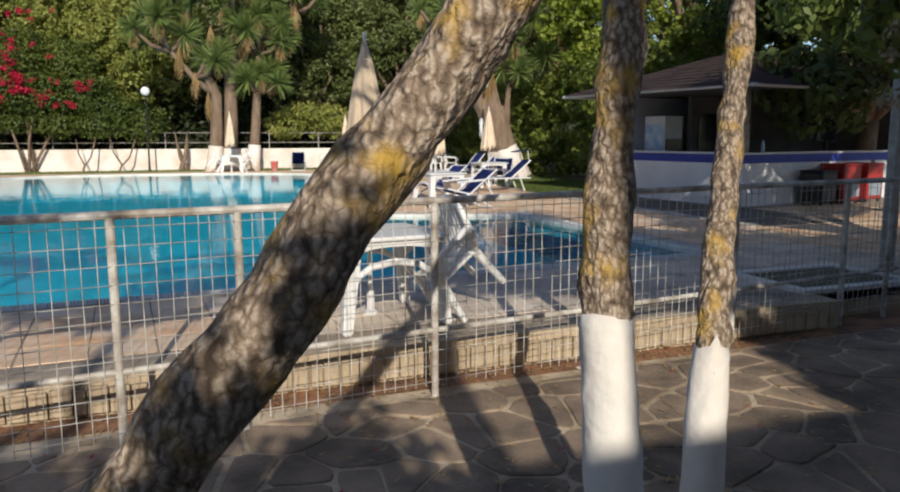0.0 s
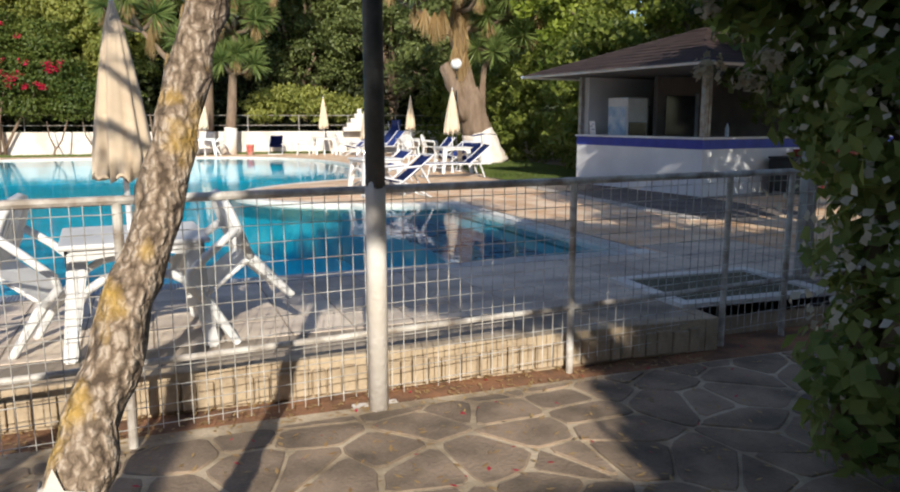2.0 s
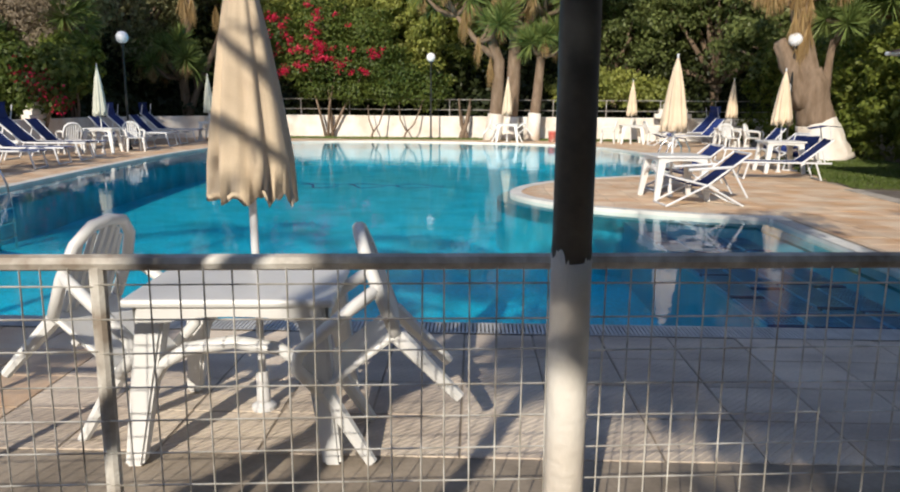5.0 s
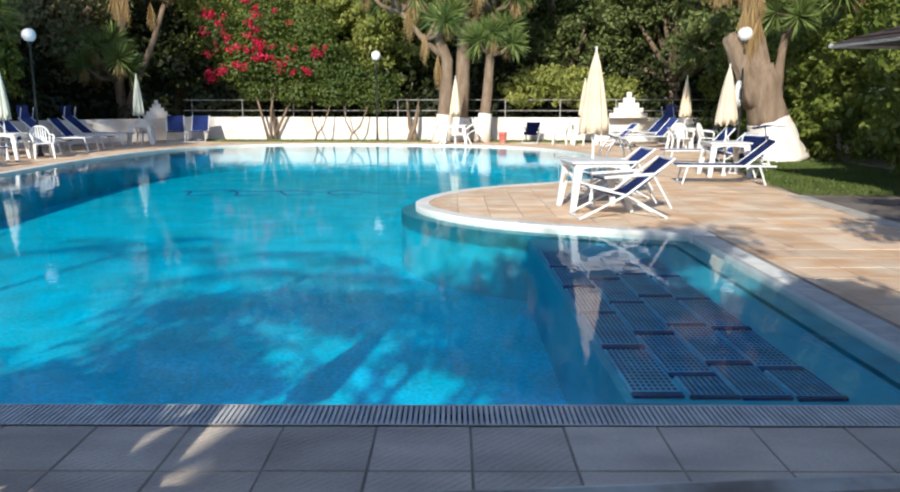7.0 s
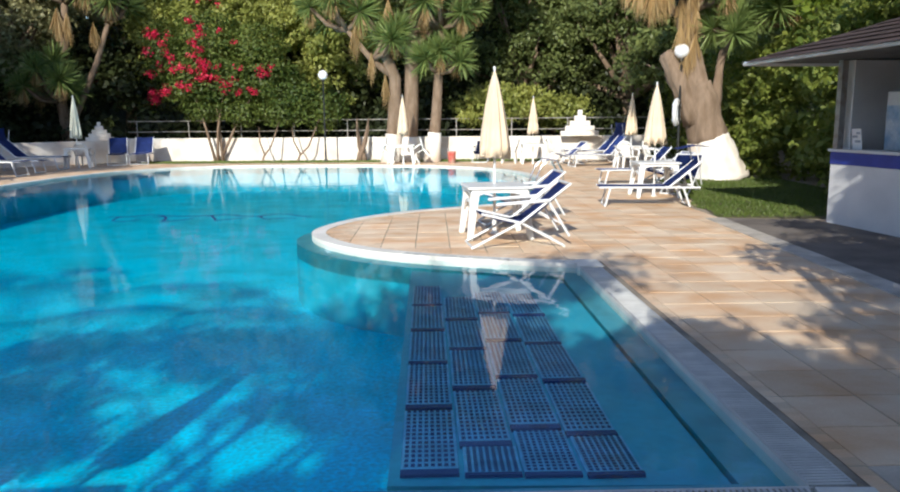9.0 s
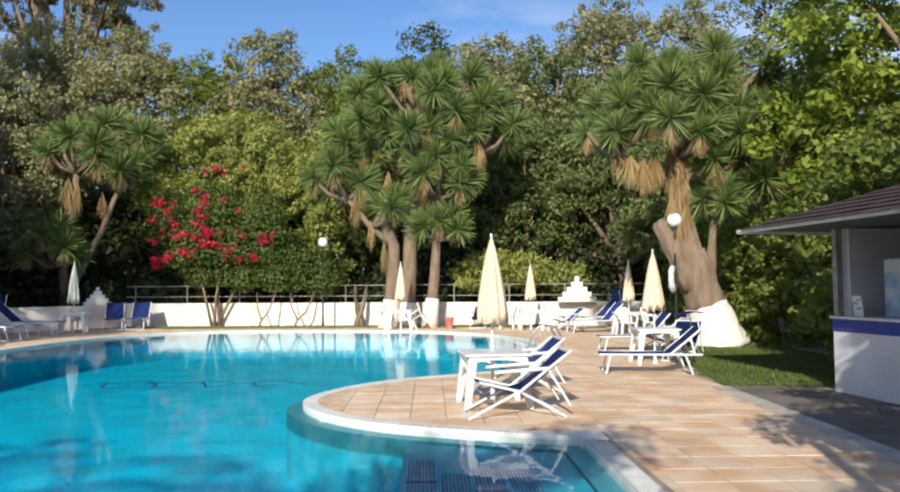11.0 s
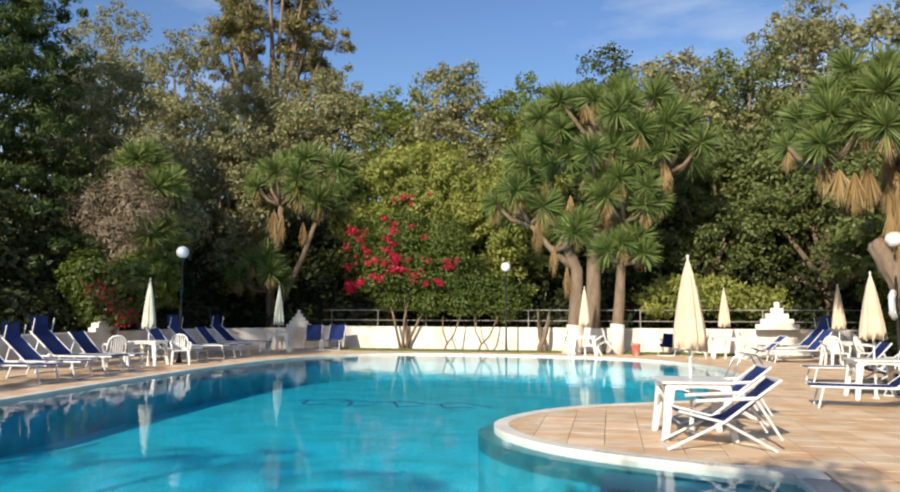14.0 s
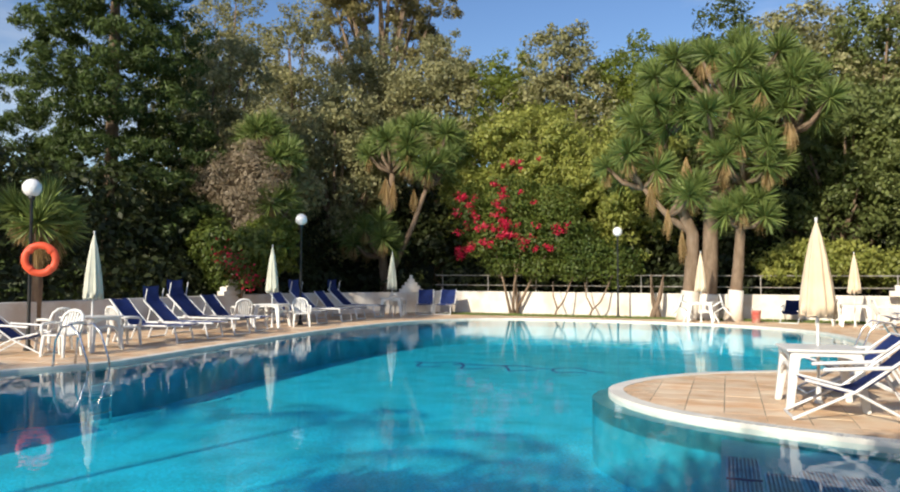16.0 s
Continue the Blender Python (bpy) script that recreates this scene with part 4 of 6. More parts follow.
def trunk_mat():
    """Scaly bark: pale plates, dark cracks and yellow lichen patches."""
    m = bpy.data.materials.new("scaly_bark")
    m.use_nodes = True
    N, L = m.node_tree.nodes, m.node_tree.links
    b = N["Principled BSDF"]
    b.inputs["Roughness"].default_value = 0.95
    tc, mp, vo, n1, n2 = N.new("ShaderNodeTexCoord"), N.new("ShaderNodeMapping"), N.new("ShaderNodeTexVoronoi"), N.new("ShaderNodeTexNoise"), N.new("ShaderNodeTexNoise")
    mp.inputs["Scale"].default_value = (1, 1, 0.5)
    L.new(tc.outputs["Object"], mp.inputs[0])
    vo.inputs["Scale"].default_value = 62
    n1.inputs["Scale"].default_value, n1.inputs["Detail"].default_value = 8.0, 7
    n2.inputs["Scale"].default_value, n2.inputs["Detail"].default_value = 40.0, 5
    wob = N.new("ShaderNodeVectorMath")
    wob.operation = "MULTIPLY_ADD"
    wob.inputs[1].default_value = (0.03, 0.03, 0.03)
    L.new(n2.outputs["Color"], wob.inputs[0])
    L.new(mp.outputs[0], wob.inputs[2])
    L.new(wob.outputs[0], vo.inputs["Vector"])
    for n in (n1, n2):
        L.new(tc.outputs["Object"], n.inputs["Vector"])
    cr = N.new("ShaderNodeValToRGB")
    cr.color_ramp.elements[0].position, cr.color_ramp.elements[0].color = 0.27, (0.50, 0.41, 0.32, 1)
    cr.color_ramp.elements[1].position, cr.color_ramp.elements[1].color = 0.85, (0.10, 0.07, 0.047, 1)
    e = cr.color_ramp.elements.new(0.47)
    e.color = (0.31, 0.235, 0.165, 1)
    L.new(vo.outputs["Distance"], cr.inputs[0])
    li = N.new("ShaderNodeMapRange")
    li.inputs[1].default_value, li.inputs[2].default_value = 0.53, 0.70
    L.new(n1.outputs[0], li.inputs[0])
    mx = N.new("ShaderNodeMix")
    mx.data_type = "RGBA"
    mx.inputs[7].default_value = (0.54, 0.34, 0.06, 1)
    L.new(li.outputs[0], mx.inputs[0])
    L.new(cr.outputs[0], mx.inputs[6])
    L.new(mx.outputs[2], b.inputs["Base Color"])
    ad, bp = N.new("ShaderNodeMath"), N.new("ShaderNodeBump")
    ad.operation = "SUBTRACT"
    L.new(n2.outputs[0], ad.inputs[0])
    L.new(vo.outputs["Distance"], ad.inputs[1])
    bp.inputs["Strength"].default_value, bp.inputs["Distance"].default_value = 0.9, 0.012
    L.new(ad.outputs[0], bp.inputs["Height"])
    L.new(bp.outputs[0], b.inputs["Normal"])
    return m


M_TRUNK = trunk_mat()
trunk("leaning_tree", [(-1.02, 0.95, -0.3), (-0.464, 0.922, 0.6), (0.075, 0.898, 1.3), (0.533, 0.898, 1.9), (1.5, 0.88, 3.2)], [0.092, 0.078, 0.07, 0.064, 0.03], 1, 0.0, "strongly leaning tree trunk with scaly lichen-covered bark")
trunk("path_tree", [(0.96, 1.24, -0.3), (0.95, 1.386, 0.6), (0.979, 1.5, 1.2), (1.119, 1.607, 2.0), (1.3, 1.75, 3.4)], [0.088, 0.074, 0.066, 0.055, 0.045], 2, 1.25, "upright tree trunk with limewashed foot beside the path")
trunk("path_tree", [(1.2, 1.32, -0.3), (1.481, 1.641, 0.6), (1.699, 1.862, 1.2), (1.915, 2.051, 2.0), (2.2, 2.3, 3.4)], [0.072, 0.058, 0.05, 0.045, 0.038], 3, 1.02, "slender curved tree trunk with limewashed foot")


# ---- yuccas ----
def rosette_mesh(name, n, length, seed, hang=0.0, material=None, width=0.045):
    rng = np.random.default_rng(seed)
    vs, fs = [], []
    for i in range(n):
        a = rng.random() * 6.283
        e = rng.uniform(-0.55, 1.5) if not hang else rng.uniform(-1.5, -0.7)
        ln = length * rng.uniform(0.75, 1.1)
        d = np.array((math.cos(a) * math.cos(e), math.sin(a) * math.cos(e), math.sin(e)))
        s = np.cross(d, rng.normal(size=3))
        s /= max(1e-6, np.linalg.norm(s))
        k = len(vs)
        sag = rng.uniform(0.0, 0.10) * ln
        for t, w in ((0.03, 0.5), (0.4, 1.0), (0.75, 0.7)):
            c = d * ln * t - np.array((0, 0, sag * t * t))
            vs += [tuple(c - s * w * width), tuple(c + s * w * width)]
        vs.append(tuple(d * ln - np.array((0, 0, sag))))
        fs += [(k, k + 1, k + 3, k + 2), (k + 2, k + 3, k + 5, k + 4), (k + 4, k + 5, k + 6)]
    me = bpy.data.meshes.new(name)
    me.from_pydata(vs, [], fs)
    me.materials.append(material)
    return me


HEADS = [rosette_mesh("leaf_head", 190, 0.95, 20 + k, 0, L_YUCCA, 0.023) for k in range(4)]
SKIRTS = [rosette_mesh("dry_skirt", 90, 0.95, 40 + k, 1, L_DRY, 0.022) for k in range(3)]


def yucca(x, y, stems, clusters, skirts, seed, label="tall branching yucca tree with spiky leaf heads", size=1.0, bole=()):
    """stems: runs of points with a radius at either end; clusters: (x, z, rx, ry, rz, heads, y) round the trunk's foot."""
    rng = random.Random(seed)
    ob = thing("yucca_tree", label, "tree", pose(x, y, 0), "yucca trees")
    for name, pts, radii in bole:
        bm = bmesh.new()
        tube(bm, pts, radii, 18)
        bmesh.ops.subdivide_edges(bm, edges=bm.edges[:], cuts=2, use_grid_fill=True)
        bm.normal_update()
        for v in bm.verts:
            v.co += v.normal * (0.07 * noise.noise(Vector((v.co.x * 6, v.co.y * 6, v.co.z * 1.3))) + 0.03 * noise.noise(v.co * 9))
        part(name, bm, M_LIME if name == "painted_foot" else M_BARK2, ob, "limewashed flaring foot of the trunk" if name == "painted_foot" else "", smooth=True)
    joints = []
    for pts, r0, r1, white in stems:
        n = len(pts) - 1
        bm = bmesh.new()
        tube(bm, pts, [r0 + (r1 - r0) * k / n for k in range(n + 1)], 12)
        part("trunk" if pts[0][2] <= 0 else "limb", bm, M_BARK2, ob, smooth=True)
        joints += [Vector(p) for p in pts[1:]]
        if white:
            a, b = Vector(pts[0]), Vector(pts[1])
            bm = bmesh.new()
            tube(bm, [a, a.lerp(b, 0.4 / b.z), a.lerp(b, white / b.z)], [r0 * 1.55, r0 * 1.2, r0 * 1.05], 16)
            part("painted_foot", bm, M_LIME, ob, "limewashed foot of the trunk", smooth=True)
    for cx, cz, rx, ry, rz, n, cy in clusters:
        for k in range(n):
            a, u = k * 2.4 + rng.uniform(-0.4, 0.4), 1 - 1.6 * (k + 0.5) / n
            w = math.sqrt(max(0.0, 1 - u * u))
            q = Vector((math.cos(a) * w, math.sin(a) * w, u))
            tip = Vector((cx + q.x * rx, cy + q.y * ry, cz + q.z * rz))
            root = min(joints, key=lambda p: (p - tip).length + max(0, p.z - tip.z + 0.4) * 3)
            mid = root.lerp(tip, 0.55) + Vector((0, 0, -0.15 * (tip - root).length))
            bm = bmesh.new()
            tube(bm, [root, mid, tip], [0.1, 0.085, 0.06], 7)
            part("limb", bm, M_BARK2, ob, smooth=True)
            sc = size * rng.uniform(0.8, 1.12)
            hd = new("leaf_head", rng.choice(HEADS))
            hd.parent = ob
            hd.matrix_local = Matrix.LocRotScale(tip, Euler((-q.y * 0.9, q.x * 0.9, 0)).to_quaternion() @ Euler((0, 0, rng.uniform(0, 6))).to_quaternion(), (sc, sc, sc))
            if rng.random() < 0.45:
                sk = new("dry_skirt", rng.choice(SKIRTS))
                sk.parent = ob
                sk.matrix_local = Matrix.LocRotScale(tip - Vector((0, 0, 0.12)), Euler((0, 0, rng.uniform(0, 6))), (0.5 * sc, 0.5 * sc, 0.95 * sc))
    for sx, sy, sz, w, h in skirts:
        sk = new("dry_skirt", rng.choice(SKIRTS))
        sk.parent = ob
        sk.matrix_local = Matrix.LocRotScale((sx, sy, sz), Euler((0, 0, rng.uniform(0, 6))), (w, w, h))
        tagged(sk, "hanging skirt of dry straw-coloured leaves")
    return ob


yucca(2.9, 34.2, [([(-0.95, 0, -0.05), (-0.8, 0, 1.7), (-0.75, 0, 3.2), (-1.3, -0.1, 4.6), (-1.8, -0.2, 5.5), (-1.7, -0.2, 7.0)], 0.3, 0.14, 1.1), ([(-0.3, 0.3, -0.05), (-0.15, 0.3, 2.2), (-0.1, 0.3, 4.5), (0.2, 0.2, 6.5), (0.6, 0.1, 8.0)], 0.34, 0.16, 1.0),
                  ([(0.65, -0.1, -0.05), (0.85, -0.1, 1.9), (0.95, -0.2, 3.4), (1.1, -0.3, 5.0)], 0.25, 0.12, 1.15), ([(-0.75, 0, 3.2), (-1.6, -0.2, 3.9), (-2.5, -0.3, 5.0)], 0.15, 0.09, 0), ([(-0.05, 0.3, 4.4), (1.4, 0.3, 5.6), (2.6, 0.1, 6.8)], 0.14, 0.1, 0)],
      [(0.4, 8.9, 2.7, 1.6, 1.3, 26, 0), (-2.9, 5.9, 1.0, 0.8, 0.9, 7, -0.3), (-1.9, 7.6, 1.0, 0.9, 0.8, 8, -0.4), (3.0, 7.9, 1.0, 0.9, 0.8, 9, 0), (1.2, 6.0, 1.2, 0.9, 0.9, 11, -0.5), (1.2, 4.0, 0.8, 0.6, 0.5, 6, -0.4), (-0.9, 4.7, 0.4, 0.3, 0.3, 3, -0.6), (0.0, 7.3, 1.6, 0.8, 0.5, 7, -1.0)],
      [(-2.2, -0.5, 5.2, 0.4, 1.5), (-1.9, -0.5, 6.9, 0.35, 1.2), (-0.9, -0.6, 6.1, 0.35, 1.2), (2.6, -0.5, 7.3, 0.45, 1.5), (2.7, -0.3, 7.2, 0.4, 1.3), (-1.1, -0.3, 3.4, 0.3, 1.4), (-1.6, -0.4, 4.2, 0.3, 1.3)], 1)
BOLE = [("painted_foot", [(0.1, 0, -0.05), (0.02, 0, 0.25), (-0.1, 0, 0.7), (-0.22, 0, 1.08)], [0.84, 0.72, 0.6, 0.53]), ("trunk", [(-0.2, 0, 0.98), (-0.34, 0, 1.6), (-0.45, 0, 2.1), (-0.55, 0, 2.5)], [0.52, 0.45, 0.4, 0.34]),
        ("limb", [(-0.55, 0, 1.5), (-0.95, 0, 2.4), (-1.4, 0, 3.2), (-1.44, 0, 3.28)], [0.32, 0.25, 0.2, 0.15]), ("limb", [(-0.5, 0, 2.1), (-0.75, 0.1, 3.2), (-0.95, 0.1, 4.4), (-0.9, 0, 5.6)], [0.36, 0.28, 0.24, 0.14]),
        ("limb", [(-0.1, 0, 1.6), (-0.05, 0, 2.4), (0.1, 0.1, 3.3)], [0.15, 0.13, 0.1])]
yucca(11.5, 24.6, [([(-0.95, 0, 4.2), (-0.9, 0, 5.0), (-0.5, 0, 6.0)], 0.2, 0.12, 0), ([(-0.9, 0, 4.4), (0.2, 0, 4.6), (1.0, 0, 4.9)], 0.14, 0.1, 0), ([(0.1, 0.1, 3.2), (0.5, 0, 3.9), (1.0, 0, 4.0)], 0.11, 0.09, 0), ([(-0.95, 0, 4.2), (-1.8, 0, 4.6), (-2.5, 0, 5.1)], 0.14, 0.09, 0)],
      [(-1.1, 6.3, 1.9, 1.2, 0.9, 19, 0), (-0.2, 7.2, 1.9, 1.1, 0.7, 14, 0.3), (-2.9, 5.5, 0.5, 0.5, 0.5, 4, -0.2), (0.9, 5.3, 1.1, 0.9, 1.0, 14, -0.2), (0.0, 3.8, 0.35, 0.3, 0.3, 3, -0.3), (1.35, 4.2, 0.6, 0.5, 0.5, 5, -0.2), (1.9, 5.9, 0.7, 0.6, 0.6, 6, 0), (-1.4, 5.6, 1.3, 0.6, 0.4, 6, -1.0)],
      [(-2.2, -0.4, 5.0, 0.5, 1.0), (-1.9, -0.5, 4.9, 0.5, 1.1), (-1.6, -0.4, 5.1, 0.5, 1.2), (-2.5, -0.3, 5.2, 0.4, 0.9)] + [(-0.92 + 0.22 * math.sin(k * 2.1), -0.22, 3.5 + 0.24 * k, 0.3, 1.0) for k in range(9)], 2, "thick leaning yucca tree with a limewashed foot", 0.78, BOLE)
yucca(-11.0, 37.0, [([(-1.6, 0, -0.05), (-0.9, 0, 2.0), (0.2, 0, 4.2), (0.8, 0, 5.8)], 0.17, 0.1, 0), ([(-1.4, 0.2, -0.05), (-1.6, 0.2, 2.5), (-1.2, 0.1, 5.0), (-1.0, 0, 6.6)], 0.26, 0.13, 0)],
      [(0, 7.7, 2.3, 1.2, 1.2, 17, 0), (-1.9, 3.4, 1.3, 0.9, 0.8, 9, -0.6), (1.4, 6.6, 0.6, 0.5, 0.5, 4, -0.5)], [(-1.2, -0.3, 6.4, 0.5, 1.6), (-0.8, -0.3, 6.2, 0.45, 1.5), (0.3, -0.3, 5.8, 0.4, 1.3)], 3, "shaded yucca tree with spiky leaf heads")
yucca(-14.6, 30.2, [([(0, 0, -0.05), (0.1, 0, 2.5), (0.2, 0, 5.0), (0.1, 0, 6.8)], 0.2, 0.12, 0), ([(0.2, 0, 3.0), (0.9, 0, 4.0), (1.0, 0, 5.4)], 0.13, 0.1, 0)],
      [(0, 7.5, 0.5, 0.4, 0.4, 5, 0), (1.0, 6.3, 0.5, 0.4, 0.4, 5, 0), (0.9, 4.4, 0.6, 0.5, 0.5, 5, -0.2)], [], 4, "slender yucca tree with spiky leaf heads")
yucca(-12.6, 18.2, [([(0, 0, -0.05), (0.05, 0, 1.4), (0.1, 0, 2.4)], 0.18, 0.12, 0)], [(0.1, 3.0, 0.6, 0.6, 0.5, 7, 0)], [(0.1, -0.1, 2.6, 0.5, 1.2), (0.3, -0.1, 2.7, 0.4, 1.0)], 5, "small yucca with dry hanging leaves", 0.85)


# ---- trees and shrubs ----
def tree(name, x, y, blobs, count, size, material, seed, label, trunk_r=0.25, top=None, bark=M_BARK2, fill=0.55, aspect=1.8, group="background trees", tufts=0, tuft_r=0.45):
    """A tapered trunk with limbs into each mass of the crown, and a crown of small leaves."""
    ob = thing(name, label, "tree", pose(x, y, 0), group)
    rng = random.Random(seed)
    low = min(b[2] for b in blobs)
    bm = bmesh.new()
    mx = sum(b[0] for b in blobs) / len(blobs)
    hub = Vector((mx * 0.4, 0, max(1.0, low * 0.7)))
    tube(bm, [(0, 0, -0.3), Vector((mx * 0.1 + rng.uniform(-0.2, 0.2), 0, hub.z * 0.5)), hub], [trunk_r * 1.25, trunk_r, trunk_r * 0.85], 10)
    part("trunk", bm, bark, ob, smooth=True)
    for b in blobs:
        bm = bmesh.new()
        tip = Vector(b[:3])
        mid = hub.lerp(tip, 0.5) + Vector((rng.uniform(-0.3, 0.3), rng.uniform(-0.3, 0.3), 0.2))
        tube(bm, [hub, mid, tip], [trunk_r * 0.6, trunk_r * 0.35, trunk_r * 0.12], 7)
        part("limb", bm, bark, ob, smooth=True)
    crown_mesh("crown", blobs, count, size, material, seed, ob, fill, aspect, tufts=tufts, tuft_r=tuft_r)
    return ob


def masses(seed, n, w, d, z0, z1, r):
    """Rounded masses spread through a crown."""
    rng = random.Random(seed)
    out = []
    for k in range(n):
        a, q = k * 2.4 + rng.uniform(-0.4, 0.4), math.sqrt((k + 0.6) / n)
        z = z1 - (z1 - z0) * (q ** 1.3) * rng.uniform(0.55, 1.1)
        out.append((w * q * math.cos(a), d * q * math.sin(a), max(z0, z), r * rng.uniform(0.75, 1.25), r * rng.uniform(0.75, 1.15), r * rng.uniform(0.6, 0.95)))
    return out


FOREST = [(-28, 44, 4.6, 20.5, L_OLIVE), (-22.5, 44, 4.2, 18.6, L_OLIVE), (-17.2, 44, 3.7, 15.4, L_OLIVE), (-12.6, 44, 3.4, 15.0, L_OLIVE), (-8.9, 44, 3.0, 13.4, L_VINE), (-5.4, 44, 2.7, 14.6, L_OLIVE), (-1.6, 45, 3.0, 13.8, L_VINE),
          (2.4, 44, 2.9, 14.6, L_DARK), (6.0, 44, 3.0, 14.3, L_OLIVE), (9.4, 43, 3.1, 14.0, L_WOOD), (12.4, 44, 2.8, 17.0, L_OLIVE), (16.2, 43, 3.6, 16.0, L_OLIVE), (21, 41, 4.0, 17.5, L_WOOD),
          (-16.5, 39, 3.6, 11.6, L_OLIVE), (-21, 35, 4.2, 14.0, L_OLIVE), (7.6, 39.5, 2.6, 9.2, L_WOOD), (12.0, 38.5, 3.0, 10.5, L_WOOD), (14.8, 34.5, 2.8, 8.4, L_WOOD), (-6.0, 40.5, 3.6, 10.4, L_CREEPER), (-1.6, 40.5, 2.8, 9.4, L_CREEPER)]
for s, (x, y, w, h, leaf) in enumerate(FOREST):
    far = y > 42
    tree({L_OLIVE: "olive_tree", L_CREEPER: "overgrown_tree"}.get(leaf, "evergreen_tree"), x, y, masses(50 + s, 30 if far else 20, w * 1.2, w * 0.75, 2.6, h + (0.0 if far else -0.4), 1.8 if far else 1.5), 35000 if far else 25000, 0.1, leaf, 70 + s,
         {L_OLIVE: "tall grey-green olive-leaved tree in sun", L_DARK: "dense dark evergreen tree behind the wall", L_VINE: "evergreen tree overgrown with bright creeper", L_WOOD: "dense green broadleaf evergreen tree", L_CREEPER: "tree overgrown with yellow-green hanging creeper"}[leaf], 0.3, tufts=34, tuft_r=0.5, fill=0.6)
tree("pine_tree", -19.4, 50, masses(90, 24, 4.8, 3.5, 14, 27.0, 1.7), 30000, 0.15, L_PINE, 91, "tall pine with an open brownish crown", 0.4, fill=0.7, aspect=3, tufts=16, tuft_r=0.55)
tree("broadleaf_tree", 17.5, 22, masses(92, 22, 4.7, 4.0, 4.0, 12.0, 1.8), 44000, 0.1, L_BRIGHT, 93, "bright green broadleaf tree in full sun", 0.3, fill=0.6, tufts=26, tuft_r=0.5)


# dark conifer with tiers of drooping boughs
def conifer(x, y, h, w, seed):
    ob = thing("conifer", "tall dark green conifer with layered drooping boughs", "tree", pose(x, y, 0), "background trees")
    bm = bmesh.new()
    tube(bm, [(0, 0, -0.3), (0.1, 0, h * 0.5), (0, 0, h)], [0.35, 0.2, 0.03], 10)
    part("trunk", bm, M_BARK2, ob, smooth=True)
    rng = random.Random(seed)
    blobs = []
    for k in range(20):
        z = 1.3 + (h - 1.6) * k / 20
        r = w * (1 - k / 21) ** 0.7
        for j in range(9):
            a = j * 0.698 + k * 1.3 + rng.uniform(-0.2, 0.2)
            for q in (0.45, 0.82):
                q *= rng.uniform(0.85, 1.15)
                blobs.append((r * q * math.cos(a), r * q * math.sin(a), z - 0.16 * r * q + rng.uniform(-0.25, 0.25), 0.2 * r + 0.2, 0.2 * r + 0.2, 0.34))
    crown_mesh("crown", blobs, 140000, 0.13, L_CONIFER, seed, ob, 0.7, 4.0, 0.3, tufts=9, tuft_r=0.36)
    return ob


L_CONIFER = leaf_mat("conifer_needle", (0.03, 0.055, 0.016), (0.13, 0.185, 0.05), 0.35)
conifer(-20.9, 28.2, 25.0, 5.9, 7)


def shrub(name, x, y, blobs, count, size, material, seed, label, category="shrub", stems=4, flowers=0, aspect=1.7, fill=0.5):
    ob = thing(name, label, category, pose(x, y, 0))
    rng = random.Random(seed)
    for k in range(stems):
        bm = bmesh.new()
        b = blobs[k % len(blobs)]
        s = Vector((rng.uniform(-0.25, 0.25), rng.uniform(-0.15, 0.15), -0.1))
        tip = Vector(b[:3])
        tube(bm, [s, s.lerp(tip, 0.35) + Vector((rng.uniform(-0.2, 0.2), rng.uniform(-0.1, 0.1), 0.25)), tip], [0.07, 0.05, 0.02], 7)
        part("stem", bm, M_BARK2, ob, smooth=True)
    crown_mesh("leaves", blobs, count, size, material, seed, ob, fill, aspect)
    if flowers:
        crown_mesh("blossom", FLOWER_AT[name + str(x)], flowers, 0.042, L_RED, seed + 1, ob, 0.97, 1.1, label="crimson flower bracts")
    return ob


FLOWER_AT = {}
L_BOUG = leaf_mat("bougainvillea_leaf", (0.04, 0.075, 0.014), (0.18, 0.22, 0.045), 0.4)
# Near-black leaf colours stand for the shade below the trees.
L_UNDER_SHADE = leaf_mat("shaded_undergrowth_leaf", (0.013, 0.022, 0.008), (0.065, 0.08, 0.024), 0.3)
fr = random.Random(6)
FLOWER_AT["bougainvillea-5.2"] = [(fr.uniform(-2.4, 0.9), -1.0 + fr.uniform(-0.15, 0.2), fr.uniform(2.7, 4.0), fr.uniform(0.16, 0.34), 0.25, fr.uniform(0.14, 0.26)) for k in range(26)]
FLOWER_AT["bougainvillea-5.2"] += [(-0.5 + fr.uniform(-0.25, 0.2), -0.9, 4.2 + 0.27 * k, 0.24, 0.2, 0.2) for k in range(6)] + [(-1.9 + fr.uniform(-0.3, 0.3), -0.7, 3.8 + 0.3 * k, 0.2, 0.2, 0.22) for k in range(5)]
FLOWER_AT["bougainvillea-5.2"] += [(fr.uniform(0.9, 2.6), -0.9, fr.uniform(2.6, 4.4), 0.2, 0.2, 0.16) for k in range(8)] + [(fr.uniform(-3.1, -2.3), -0.4, fr.uniform(2.2, 5.4), 0.25, 0.2, 0.25) for k in range(7)] + [(fr.uniform(-0.6, 1.6), -0.7, fr.uniform(4.6, 6.6), 0.16, 0.16, 0.13) for k in range(8)]
